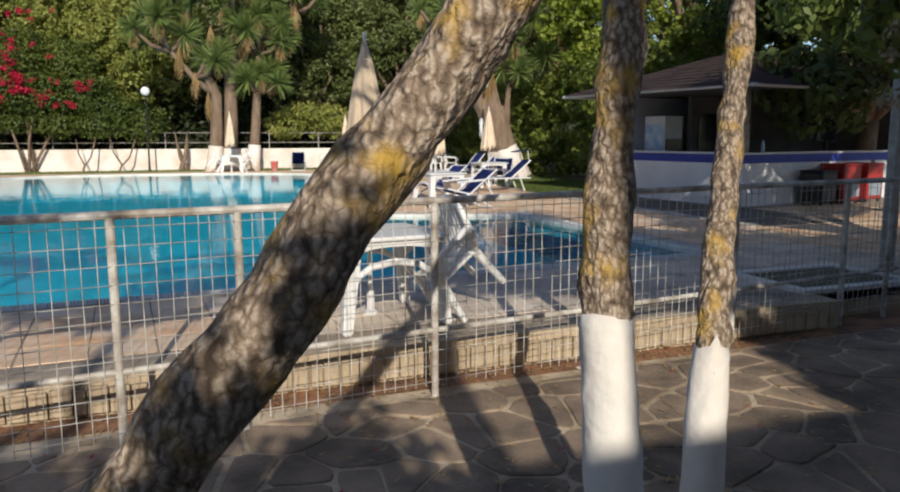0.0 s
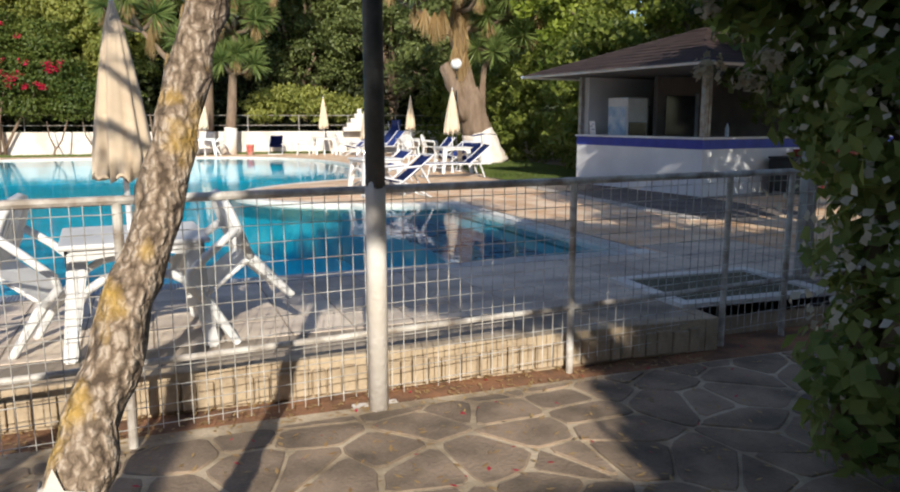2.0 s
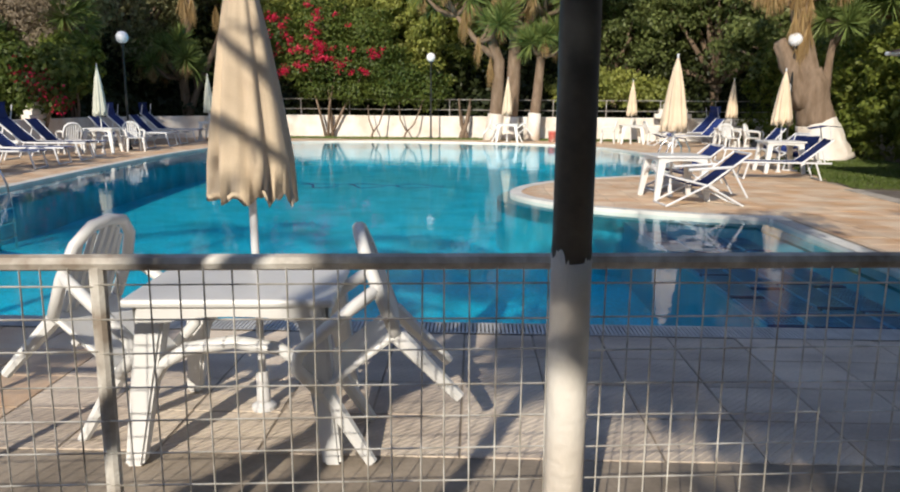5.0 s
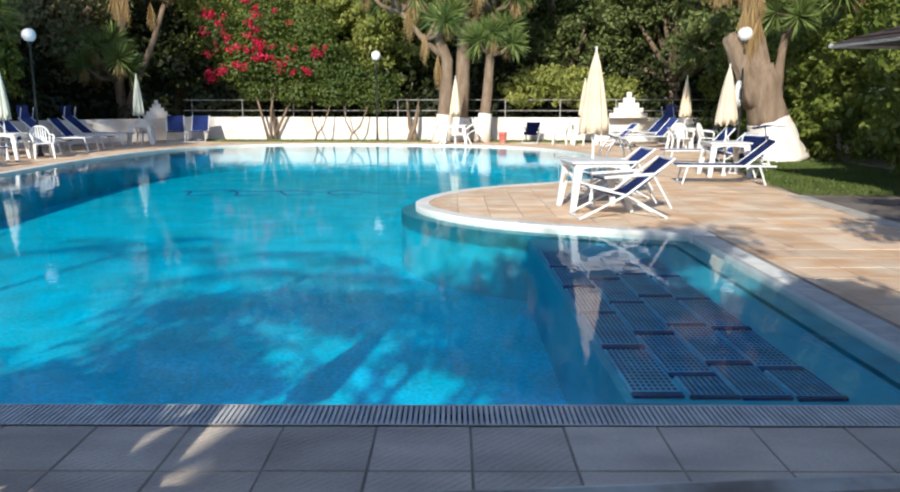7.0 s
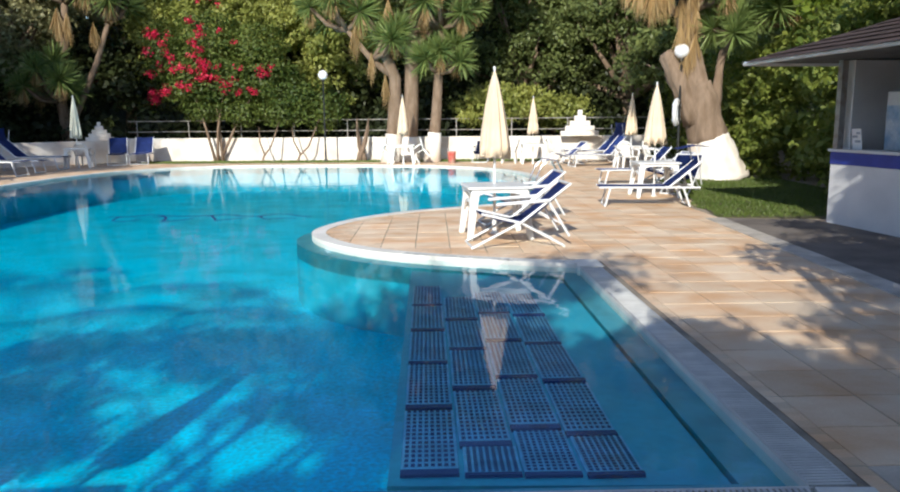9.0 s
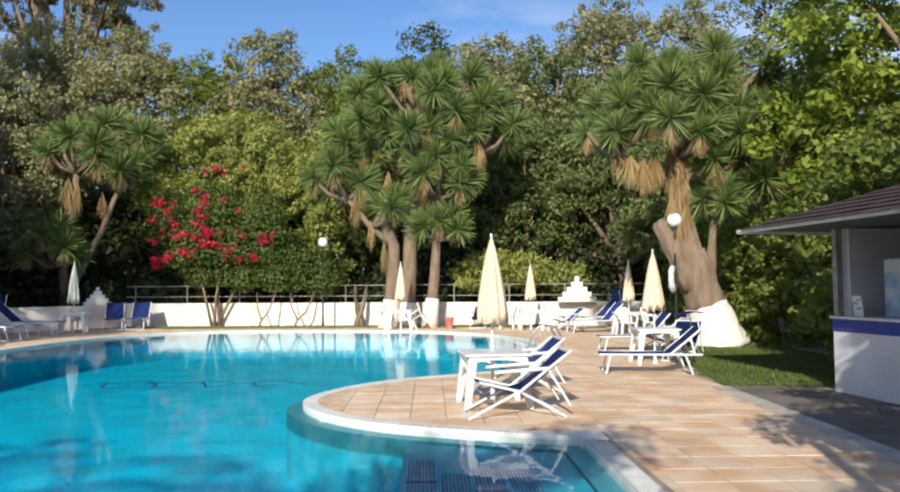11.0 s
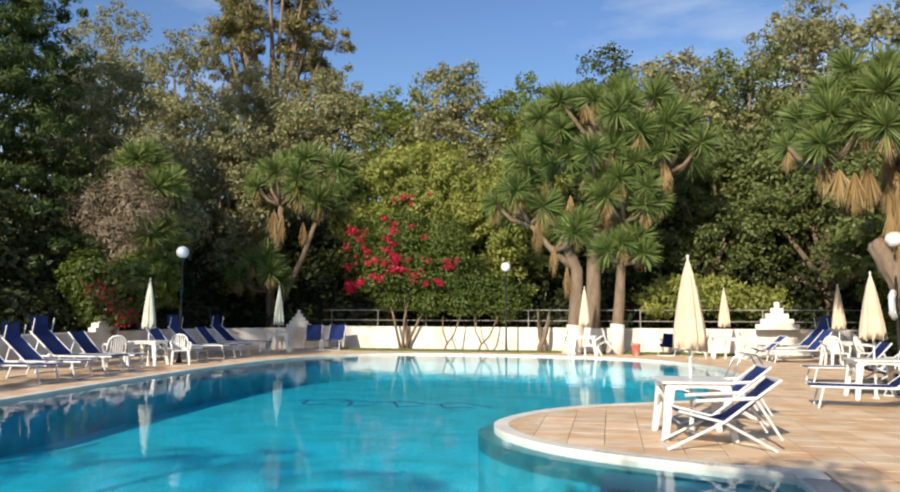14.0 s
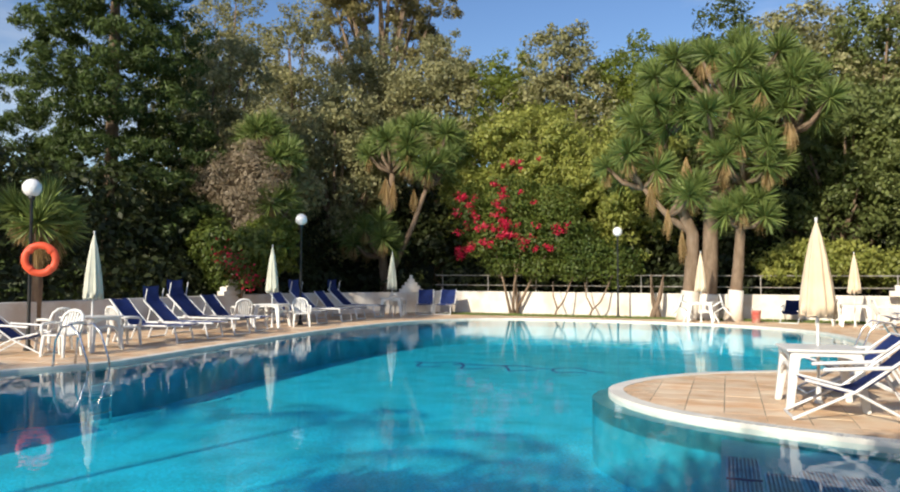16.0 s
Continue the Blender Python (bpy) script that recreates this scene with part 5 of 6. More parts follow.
shrub("bougainvillea", -5.2, 35.6, [(-1.2, 0, 3.4, 1.5, 1.0, 1.2), (0.3, -0.1, 3.2, 1.6, 1.0, 1.1), (1.8, 0, 3.4, 1.4, 0.9, 1.2), (-0.4, 0.2, 5.0, 1.4, 0.9, 1.2), (2.9, 0.1, 2.7, 1.2, 0.9, 0.9), (1.5, 0.2, 4.7, 1.3, 0.9, 1.0), (-2.3, 0.3, 4.5, 0.8, 0.7, 1.2), (2.6, -0.1, 2.0, 1.1, 0.8, 0.6), (0.9, -0.1, 2.0, 1.0, 0.7, 0.6), (-0.8, 0.1, 2.2, 0.9, 0.7, 0.6), (4.2, 0.1, 2.2, 1.2, 0.8, 1.0)],
      26000, 0.065, L_BOUG, 31, "sprawling bougainvillea with crimson flowers over the wall", "bougainvillea", 4, 2700)
FLOWER_AT["bougainvillea-13.2"] = [(0.7, -0.5, 1.9, 0.6, 0.6, 0.5), (1.1, -0.3, 1.4, 0.4, 0.5, 0.35), (0.2, -0.7, 2.4, 0.5, 0.4, 0.5), (0.6, 0.6, 1.5, 0.4, 0.4, 0.3)]
shrub("bougainvillea", -13.2, 26.6, [(0, 0, 1.9, 1.3, 0.8, 1.0), (0.8, 0.2, 2.6, 1.0, 0.8, 0.9), (-0.8, 0, 2.8, 1.0, 0.7, 0.9)], 6000, 0.085, L_BOUG, 33, "small bougainvillea with scattered red flowers", "bougainvillea", 4, 300)
shrub("sunlit_bush", -13.6, 29.4, [(0, 0, 2.4, 1.2, 1.0, 0.9), (0.5, -0.5, 3.2, 1.0, 0.9, 0.8), (-0.8, 0.3, 3.4, 1.1, 0.9, 0.9)], 9000, 0.09, L_VINE, 34, "sunlit olive-green bush rising over the wall", "shrub", 4)
L_TWIG = leaf_mat("dead_vine", (0.15, 0.115, 0.075), (0.30, 0.24, 0.16), 0.2)
shrub("dead_vine", -15.0, 29.2, [(0, 0, 4.6, 1.3, 0.9, 0.9), (0.9, 0.2, 5.4, 1.2, 0.9, 0.9), (-1.0, 0, 5.6, 1.2, 0.9, 1.0), (0.4, 0.2, 6.4, 1.0, 0.8, 0.8), (0.6, 0, 3.6, 1.0, 0.8, 0.8)], 12000, 0.11, L_TWIG, 35, "tangle of dry brown vine hanging in the trees", "dead vine", 5, aspect=6)

# the dense undergrowth behind the garden wall, its leaf colour darkened for shade
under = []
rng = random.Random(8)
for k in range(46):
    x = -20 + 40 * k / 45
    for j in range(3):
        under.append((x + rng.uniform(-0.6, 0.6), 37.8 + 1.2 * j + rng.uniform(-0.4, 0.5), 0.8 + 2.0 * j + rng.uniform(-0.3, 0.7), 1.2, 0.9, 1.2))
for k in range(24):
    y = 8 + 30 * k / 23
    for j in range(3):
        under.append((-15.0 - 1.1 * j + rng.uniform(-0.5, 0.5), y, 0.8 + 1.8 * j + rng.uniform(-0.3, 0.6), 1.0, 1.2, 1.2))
tagged(crown_mesh("undergrowth", under, 60000, 0.14, L_UNDER_SHADE, 44, None, 0.45), "dense undergrowth behind the garden wall, leaf colour darkened for shade", "undergrowth", kind="stuff")
vine = [(-9.6 + 0.62 * k + rng.uniform(-0.4, 0.4), 38.0 + rng.uniform(-0.3, 0.5), rng.uniform(5.0, 9.4) - 0.12 * k, 0.9, 0.7, 1.1) for k in range(15)]
vine += [(5.2 + 0.8 * k, 36.0 + rng.uniform(-0.2, 0.4), rng.uniform(1.5, 2.3), 0.9, 0.7, 0.7) for k in range(6)]
tagged(crown_mesh("creeper", vine, 34000, 0.085, L_CREEPER, 45, None, 0.5, droop=0.7, tufts=22, tuft_r=0.4), "bright green creeper hanging over the trees and wall", "creeper", kind="stuff")

# hedge and grass beside the bar
hedge = [(12.0 + 0.35 * k + rng.uniform(-0.2, 0.2), 17.6 + 0.95 * k, z + rng.uniform(-0.2, 0.2), 1.0, 1.0, 0.9) for k in range(7) for z in (0.9, 2.0, 3.0)]
hedge += [(13.4 + rng.uniform(-0.4, 0.4), 24.2 + 0.95 * k, z, 1.0, 0.9, 0.9) for k in range(12) for z in (0.7, 1.9, 3.0)]
hedge += [(14.5 + rng.uniform(-0.6, 0.6), 18 + k, 3.9 + rng.uniform(-0.4, 0.6), 1.3, 1.2, 1.2) for k in range(8)]
tagged(crown_mesh("hedge", hedge, 64000, 0.085, L_VINE, 46, None, 0.5, tufts=20, tuft_r=0.35), "unclipped green hedge spilling over the white wall", "hedge", kind="stuff")

# ---- hillside that closes the view behind the trees ----
bm = bmesh.new()
rows = []
for j, (y, z) in enumerate(((39.5, -0.3), (44, 2.0), (50, 5.5), (58, 9.0), (70, 11.0), (90, 6.0))):
    rows.append([bm.verts.new((-70 + 5 * i, y + 2 * math.sin(i * 1.7), z + (0.8 * math.sin(i * 0.9 + j) if j else 0))) for i in range(29)])
for a, b in zip(rows, rows[1:]):
    for k in range(28):
        bm.faces.new((a[k], a[k + 1], b[k + 1], b[k]))
tagged(part("hillside", bm, mat("hill_soil", (0.06, 0.07, 0.03), 0.95, var=0.3, scale=0.6, fine=5, bump=0.8, color2=(0.03, 0.04, 0.015)), smooth=True), "wooded dark hillside behind the garden", "hillside", kind="structure")

# ---- unseen plain wall behind the path, added to cast its shade edge ----
wall_run("wall_south", (-22, -5.35), (24, -5.35), 3.9, 0.3, M_RENDER, "unseen plain brown wall added to shade the path")


# ---- trees shading path and near pool end; palms and shade trees are unseen additions ----
def palm(x, y, h, seed, n=16, length=2.6):
    ob = thing("palm_tree", "unseen tall palm added for the shadows of its feathery fronds", "tree", pose(x, y, 0), "shade trees")
    bm = bmesh.new()
    tube(bm, [(0, 0, -0.3), (0.1, 0.1, h * 0.5), (0, 0.2, h)], [0.11, 0.07, 0.055], 10)
    part("trunk", bm, M_BARK2, ob, smooth=True)
    rng = random.Random(seed)
    for k in range(n):
        a, up = k * 2.4, rng.uniform(0.1, 0.9)
        vs, fs = [], []
        ax = Vector((math.cos(a), math.sin(a), 0))
        sd = Vector((-ax.y, ax.x, 0))
        for i in range(26):
            t = (i + 2) / 28
            c = Vector((0, 0.2, h)) + ax * length * t + Vector((0, 0, up * length * t - 1.25 * length * t * t * (0.5 + 0.5 * up)))
            ll = 0.55 * math.sin(math.pi * min(1, t * 0.9 + 0.08))
            for s in (-1, 1):
                b = len(vs)
                vs += [c - ax * 0.025, c + ax * 0.025, c + sd * s * ll + ax * 0.25 - Vector((0, 0, 0.18 * ll))]
                fs.append((b, b + 1, b + 2))
        link_mesh("frond", vs, fs, L_YUCCA, ob)
    return ob


# Unseen palms and evergreens, placed only for the shade they throw.
palm(-2.6, -4.2, 8.2, 1, 13, 2.8)
palm(-0.2, -4.4, 7.4, 2, 13, 2.6)
palm(-6.4, -4.3, 9.0, 3, 13, 2.9)
palm(-10.2, -4.3, 8.6, 4, 13, 2.8)
tree("shade_tree", 3.2, -3.6, [(-2.0, 0.2, 5.1, 0.8, 0.5, 0.45), (-1.0, 0.2, 4.95, 0.9, 0.5, 0.75), (0.2, 0.2, 4.65, 1.0, 0.5, 0.9), (1.4, 0.2, 4.7, 1.0, 0.5, 0.95), (-1.5, 0.2, 6.0, 1.0, 0.5, 0.45), (-0.2, 0.2, 6.0, 1.0, 0.5, 0.5), (2.6, 0.2, 4.9, 1.0, 0.5, 1.0), (1.2, 0.2, 5.9, 1.0, 0.5, 0.5)], 9500, 0.1, L_DARK, 61,
     "unseen evergreen tree added to shade the deck", 0.16, fill=0.8, group="shade trees")
tree("shade_tree", 6.4, 0.0, [(-1.8, 0.2, 3.7, 1.2, 1.0, 0.4), (-0.3, 0.4, 3.9, 1.2, 1.1, 0.45), (-0.8, -1.0, 4.1, 1.2, 0.9, 0.4), (1.0, -1.0, 4.2, 1.2, 0.9, 0.4), (2.6, -0.8, 4.2, 1.2, 0.9, 0.4)], 2300, 0.1, L_DARK, 67,
     "unseen broad evergreen tree added to darken the path", 0.16, fill=0.8, group="shade trees")
tree("shade_tree", 5.6, -2.8, [(-2.0, 0, 2.6, 1.0, 0.8, 0.9), (-1.3, 0, 2.9, 1.1, 0.8, 0.8), (0.2, 0, 3.2, 1.4, 0.9, 1.0), (1.8, 0, 3.1, 1.4, 0.9, 1.0), (3.4, 0, 3.2, 1.4, 0.9, 1.1), (0.8, 0.1, 4.5, 1.4, 0.8, 0.7), (2.6, 0.1, 4.6, 1.3, 0.8, 0.7), (-0.8, 0, 1.8, 1.2, 0.7, 0.8), (1.2, 0, 1.7, 1.6, 0.7, 0.9), (3.6, 0, 1.7, 1.6, 0.7, 0.9)], 24000, 0.12, L_DARK, 62,
     "unseen dense evergreen tree added to shade the path", 0.18, group="shade trees")
for k, (x, y, bl) in enumerate(((1.3, 1.75, [(-1.2, -0.6, 4.6, 0.9, 0.7, 0.4), (0.0, 0.4, 4.4, 0.9, 0.8, 0.45), (-0.3, -0.9, 5.2, 1.0, 0.8, 0.4), (1.0, 0.2, 4.9, 0.8, 0.8, 0.4)]),
                                (2.2, 2.3, [(0.9, -0.2, 4.6, 0.9, 0.8, 0.45), (0.2, 0.6, 4.2, 0.8, 0.7, 0.35), (1.9, 0.2, 4.9, 0.9, 0.8, 0.45), (0.9, -1.2, 5.3, 0.9, 0.7, 0.4)]),
                                (1.5, 0.88, [(0.6, -0.3, 4.3, 0.8, 0.7, 0.35), (-2.4, 0.2, 4.8, 1.0, 0.8, 0.4), (-3.6, 0.6, 4.5, 1.0, 0.8, 0.4)]))):
    host = [o for o in bpy.data.objects if o.name.startswith(("path_tree", "leaning_tree")) and o.parent is None][(1, 2, 0)[k]]
    at = Matrix.Translation(host.location)
    blobs = [(x + b[0] - host.location.x, y + b[1] - host.location.y, b[2] - host.location.z, *b[3:]) for b in bl]
    crown_mesh("crown", blobs, 2600, 0.075, L_DARK, 80 + k, host, 0.85, 2.2, label="airy crown of small leaves")
    top = Vector((x - host.location.x, y - host.location.y, (3.4 if k < 2 else 3.2) - host.location.z))
    for b in blobs:
        bm = bmesh.new()
        tube(bm, [top - Vector((0, 0, 0.1)), top.lerp(Vector(b[:3]), 0.5) + Vector((0, 0, 0.15)), Vector(b[:3])], [0.035, 0.025, 0.01], 6)
        part("limb", bm, M_TRUNK, host)
# unseen leafy boughs of the path trees, added high over the path to dim it
over = []
rng = random.Random(31)
for k in range(15):
    over.append((-4.0 + 0.52 * k + rng.uniform(-0.3, 0.3), rng.uniform(-1.2, 2.0), rng.uniform(3.8, 4.4), rng.uniform(0.8, 1.1), rng.uniform(0.6, 0.9), 0.22))
over = [b for b in over if abs(b[0] - 0.45) > 1.0]
host = [o for o in bpy.data.objects if o.name.startswith("leaning_tree") and o.parent is None][0]
crown_mesh("bough", [(b[0] - host.location.x, b[1] - host.location.y, b[2] - host.location.z, *b[3:]) for b in over], 9000, 0.085, L_DARK, 85, host, 0.9, 2.0, label="unseen leafy boughs added to shade the path")
tree("overhanging_tree", 8.7, 3.9, [(-0.3, 2.4, 2.7, 0.9, 0.8, 0.45), (0.9, 2.3, 2.6, 1.0, 0.8, 0.5), (2.1, 2.0, 2.6, 1.0, 0.9, 0.5), (-0.4, 1.6, 3.9, 1.1, 1.0, 0.6), (1.3, 1.6, 3.7, 1.2, 1.0, 0.7), (2.8, 1.4, 3.5, 1.2, 1.0, 0.8), (-1.0, 3.0, 3.0, 0.9, 0.7, 0.5), (0.6, 3.0, 3.0, 1.0, 0.7, 0.5), (0.6, 4.2, 3.5, 0.9, 0.7, 0.32), (1.9, 4.0, 3.5, 1.0, 0.8, 0.35), (3.2, 3.6, 3.4, 1.0, 0.8, 0.4), (-1.9, -0.5, 3.3, 0.7, 0.6, 0.3), (-1.2, 0.5, 3.4, 0.8, 0.6, 0.3), (-0.5, -0.6, 3.5, 0.7, 0.6, 0.3), (-0.2, 0.7, 3.4, 0.7, 0.6, 0.3)], 23000, 0.062, L_SHADEBUSH, 66,
     "dark leafy tree beside the steel post", 0.15, fill=0.7, group="shade trees")
# thick evergreen hedge and a tall tree, both unseen, added for their shade
hedge_back = [(-2.6 + 0.62 * k + 0.2 * math.sin(5 * k), -2.7 + 0.15 * math.cos(3 * k), z, 0.5, 0.45, 0.5) for k in range(9) for z in (0.3, 1.0, 1.6, 2.2, 2.7) if not (z > 2 and k > 3 or z > 1.1 and k in (4, 7))]
tagged(crown_mesh("evergreen_hedge", hedge_back, 19000, 0.085, L_DARK, 68, None, 0.8), "unseen dense evergreen hedge added to shade the path", "hedge", kind="stuff")
# Unseen tall evergreen, added to throw shade on the far left trees.
tree("evergreen_tree", -15.4, 5.0, masses(94, 16, 2.0, 2.0, 12.5, 22.0, 1.2), 3200, 0.2, L_DARK, 95, "unseen tall evergreen tree added to shade the far left trees", 0.35)
tree("olive_tree", -15.8, 31.6, masses(96, 18, 2.3, 1.6, 2.2, 9.0, 1.1), 22000, 0.10, L_OLIVE, 97, "grey-green olive-leaved tree with low boughs", 0.2)
tree("overhanging_tree", 12.6, 7.2, [(-3.2, 1.2, 3.6, 1.0, 0.9, 0.45), (-2.0, 1.6, 3.5, 1.1, 0.9, 0.5), (-0.6, 1.8, 3.4, 1.2, 1.0, 0.55), (0.9, 1.6, 3.4, 1.2, 1.0, 0.6), (2.4, 1.4, 3.4, 1.2, 1.0, 0.6), (-2.6, 0.2, 4.4, 1.2, 1.0, 0.6), (-1.0, 0.2, 4.5, 1.3, 1.0, 0.6), (0.8, 0.2, 4.5, 1.3, 1.0, 0.6), (2.5, 0.0, 4.4, 1.3, 1.0, 0.6), (-1.8, -0.6, 5.2, 1.2, 0.9, 0.5), (0.2, -0.6, 5.3, 1.3, 0.9, 0.5), (2.0, -0.6, 5.2, 1.3, 0.9, 0.5)], 26000, 0.075, L_SHADEBUSH, 166,
     "wide dark tree whose boughs shade the bar", 0.2, fill=0.7, group="shade trees", tufts=12, tuft_r=0.5)
tree("evergreen_tree", 15.6, 13.2, masses(98, 22, 3.4, 2.6, 2.6, 9.0, 1.4), 26000, 0.12, L_DARK, 99, "dense dark evergreen tree behind the bar", 0.25)
L_CLIMB = leaf_mat("climber_leaf", (0.12, 0.19, 0.045), (0.40, 0.46, 0.14), 0.5, 3.0)
# the flowering shrub and tree at the fence
tree("overhanging_tree", 6.3, 2.1, [(-1.7, 0.8, 2.35, 0.55, 0.5, 0.4), (-1.0, 0.9, 2.2, 0.65, 0.55, 0.45), (-0.2, 1.1, 2.3, 0.75, 0.6, 0.5), (-2.0, 1.0, 2.8, 0.55, 0.5, 0.4), (-1.1, 1.2, 2.95, 0.8, 0.6, 0.5), (-2.4, 1.0, 3.05, 0.5, 0.4, 0.35), (-2.7, 1.2, 2.72, 0.4, 0.4, 0.3), (-2.9, 1.3, 3.1, 0.45, 0.4, 0.35), (-3.1, 1.5, 3.5, 0.5, 0.4, 0.35), (-1.6, 1.1, 1.95, 0.35, 0.35, 0.3), (-1.9, 1.2, 2.2, 0.4, 0.35, 0.3), (-1.5, 1.0, 1.6, 0.3, 0.3, 0.3)], 16000, 0.058, L_SHADEBUSH, 63,
     "dark leafy tree hanging over the fence", 0.11, group="shade trees")
L_CREAM = leaf_mat("cream_blossom", (0.36, 0.31, 0.21), (0.60, 0.55, 0.42), 0.4)
host = [o for o in bpy.data.objects if o.name.startswith("overhanging_tree") and o.parent is None and abs(o.location.x - 6.3) < 0.1][0]
rb = random.Random(41)
sprays = [(rb.uniform(-2.6, 0.4), rb.uniform(0.75, 1.3), rb.uniform(1.5, 2.7), 0.09, 0.09, 0.07) for k in range(46)]
crown_mesh("blossom", sprays, 2300, 0.022, L_CREAM, 69, host, 0.9, 1.4, label="creamy brown blossom sprays")
shrub("flowering_shrub", 4.85, 2.6, [(-0.1, 0.0, 0.3, 0.4, 0.4, 0.5), (0.1, 0.1, 0.9, 0.42, 0.42, 0.5), (-0.1, 0.1, 1.5, 0.45, 0.42, 0.5), (0.1, 0.1, 2.1, 0.55, 0.5, 0.5), (0.4, -0.1, 1.2, 0.5, 0.5, 1.0)], 7000, 0.05, L_CLIMB, 64, "evergreen climbing shrub with small white flowers", "shrub", 5)
crown_mesh("blossom", [(-0.1, 0.0, 0.6, 0.45, 0.42, 0.5), (-0.1, 0.1, 1.2, 0.45, 0.45, 0.5), (-0.1, 0.1, 1.8, 0.5, 0.48, 0.5), (0.0, 0.1, 2.4, 0.6, 0.5, 0.5)], 1100, 0.024, L_WHITEFLOWER, 65, bpy.data.objects["flowering_shrub"], 0.25, 1.2, label="small creamy white blossom")

# ---- bar details ----
def in_bar(name, label, category, x, y, z, rz=0):
    return thing(name, label, category, BAR_M @ pose(x, y, z, 0, 0, rz))


ob = in_bar("drinks_fridge", "tall drinks fridge with a blue and white front panel", "fridge", 2.95, 0.75, -0.1)
bm = bmesh.new()
box(bm, -0.33, 0.33, -0.3, 0.3, 0, 2.05, 0.02)
part("body", bm, M_FRAME, ob)
bm = bmesh.new()
box(bm, -0.345, -0.332, -0.26, 0.26, 0.2, 1.5, 0.003)
part("door", bm, M_DARKGLASS, ob, "dark glass fridge door")
bm = bmesh.new()
box(bm, -0.3, 0.3, -0.316, -0.302, 0.95, 1.85, 0.003)
part("side_panel", bm, M_PALEBLUE, ob, "pale blue printed side panel")
ob = in_bar("menu_card", "small white menu card standing on the counter", "menu card", 3.35, 0.1, 1.126)
bm = bmesh.new()
box(bm, -0.1, 0.1, -0.006, 0.006, 0, 0.3, 0.002, pose(0, 0, 0, 8, 0, 0))
part("card", bm, M_WHITE, ob)
for k, (x, z, w) in enumerate(((-0.04, 0.22, 0.08), (0.03, 0.17, 0.1), (-0.02, 0.1, 0.12))):
    bm = bmesh.new()
    box(bm, x - w / 2, x + w / 2, -0.012 - z * 0.14, -0.006 - z * 0.14, z, z + 0.035)
    part("print", bm, M_BLUEGREY, ob)
ob = in_bar("bottle", "clear plastic bottle on the bar counter", "bottle", 0.1, 0.75, 1.126)
bm = bmesh.new()
lathe(bm, [(0.035, 0), (0.038, 0.02), (0.038, 0.17), (0.014, 0.23), (0.014, 0.26)], 14)
part("body", bm, M_PALEBLUE, ob, smooth=True)
bm = bmesh.new()
lathe(bm, [(0.016, 0.255), (0.016, 0.28)], 12)
part("cap", bm, M_BLUE, ob)
ob = in_bar("wall_shelf", "thin shelf bracket on the bar's back wall", "shelf", 3.55, 1.4, 1.75)
bm = bmesh.new()
box(bm, -0.1, 0.1, -0.5, 0.5, 0, 0.03, 0.005)
part("board", bm, M_GALV, ob)
bm = bmesh.new()
tube(bm, [(0.09, 0.1, -0.65), (0.09, 0.1, 0.0)], 0.02, 8)
part("bracket", bm, M_GALV, ob)
ob = in_bar("doorway_panel", "dark doorway at the back of the bar", "door", 2.49, 1.9, -0.1)
bm = bmesh.new()
box(bm, -0.02, 0.02, -0.45, 0.45, 0, 2.1, 0.004)
part("leaf", bm, M_DARKGLASS, ob)
bm = bmesh.new()
box(bm, -0.04, 0.04, 0.45, 0.55, 0, 2.15, 0.004)
part("jamb", bm, M_BLUEGREY, ob)
ob = in_bar("wall_screen", "dark television screen on the bar wall", "television", 0.75, 3.9, 1.35)
bm = bmesh.new()
box(bm, -0.03, 0.03, -0.4, 0.4, 0, 0.85, 0.01)
part("screen", bm, M_DARKGLASS, ob)
bm = bmesh.new()
tube(bm, [(0, 0, -0.23), (0, 0, 0.02)], 0.03, 8)
part("stand", bm, M_BLACK, ob)
for k, (y, w) in enumerate(((1.95, 0.5), (2.75, 0.62), (3.6, 0.6))):
    ob = in_bar("ice_cream_freezer" if k else "dark_bin", "red chest freezer against the bar front" if k else "dark waste bin against the bar front", "freezer" if k else "bin", -0.42, y, 0)
    bm = bmesh.new()
    box(bm, -0.28, 0.28, -w / 2, w / 2, 0.06, 0.82 if k else 0.7, 0.03)
    part("body", bm, M_RED if k else M_BLACK, ob)
    bm = bmesh.new()
    box(bm, -0.29, 0.29, -w / 2 - 0.01, w / 2 + 0.01, 0.821 if k else 0.701, 0.87 if k else 0.74, 0.012)
    part("lid", bm, M_RED if k else M_BLACK, ob)
    if k:
        bm = bmesh.new()
        box(bm, -0.288, -0.281, -w / 2 + 0.06, w / 2 - 0.06, 0.15, 0.5, 0.002)
        part("front_panel", bm, M_BLUEGREY, ob, "pale worn front panel")
    for sx in (-0.22, 0.22):
        for sy in (-w / 2 + 0.06, w / 2 - 0.06):
            bm = bmesh.new()
            lathe(bm, [(0.03, 0), (0.03, 0.062)], 8)
            f = part("foot", bm, M_BLACK, ob)
            f.location = (sx, sy, 0)

# ---- small things round the pool ----
ob = thing("bin", "small red and white bucket on the deck", "bucket", pose(4.35, 33.0, 0))
bm = bmesh.new()
lathe(bm, [(0.13, 0), (0.17, 0.42), (0.18, 0.43), (0.17, 0.44), (0.15, 0.43)], 18)
part("body", bm, M_PINK, ob, smooth=True)
bm = bmesh.new()
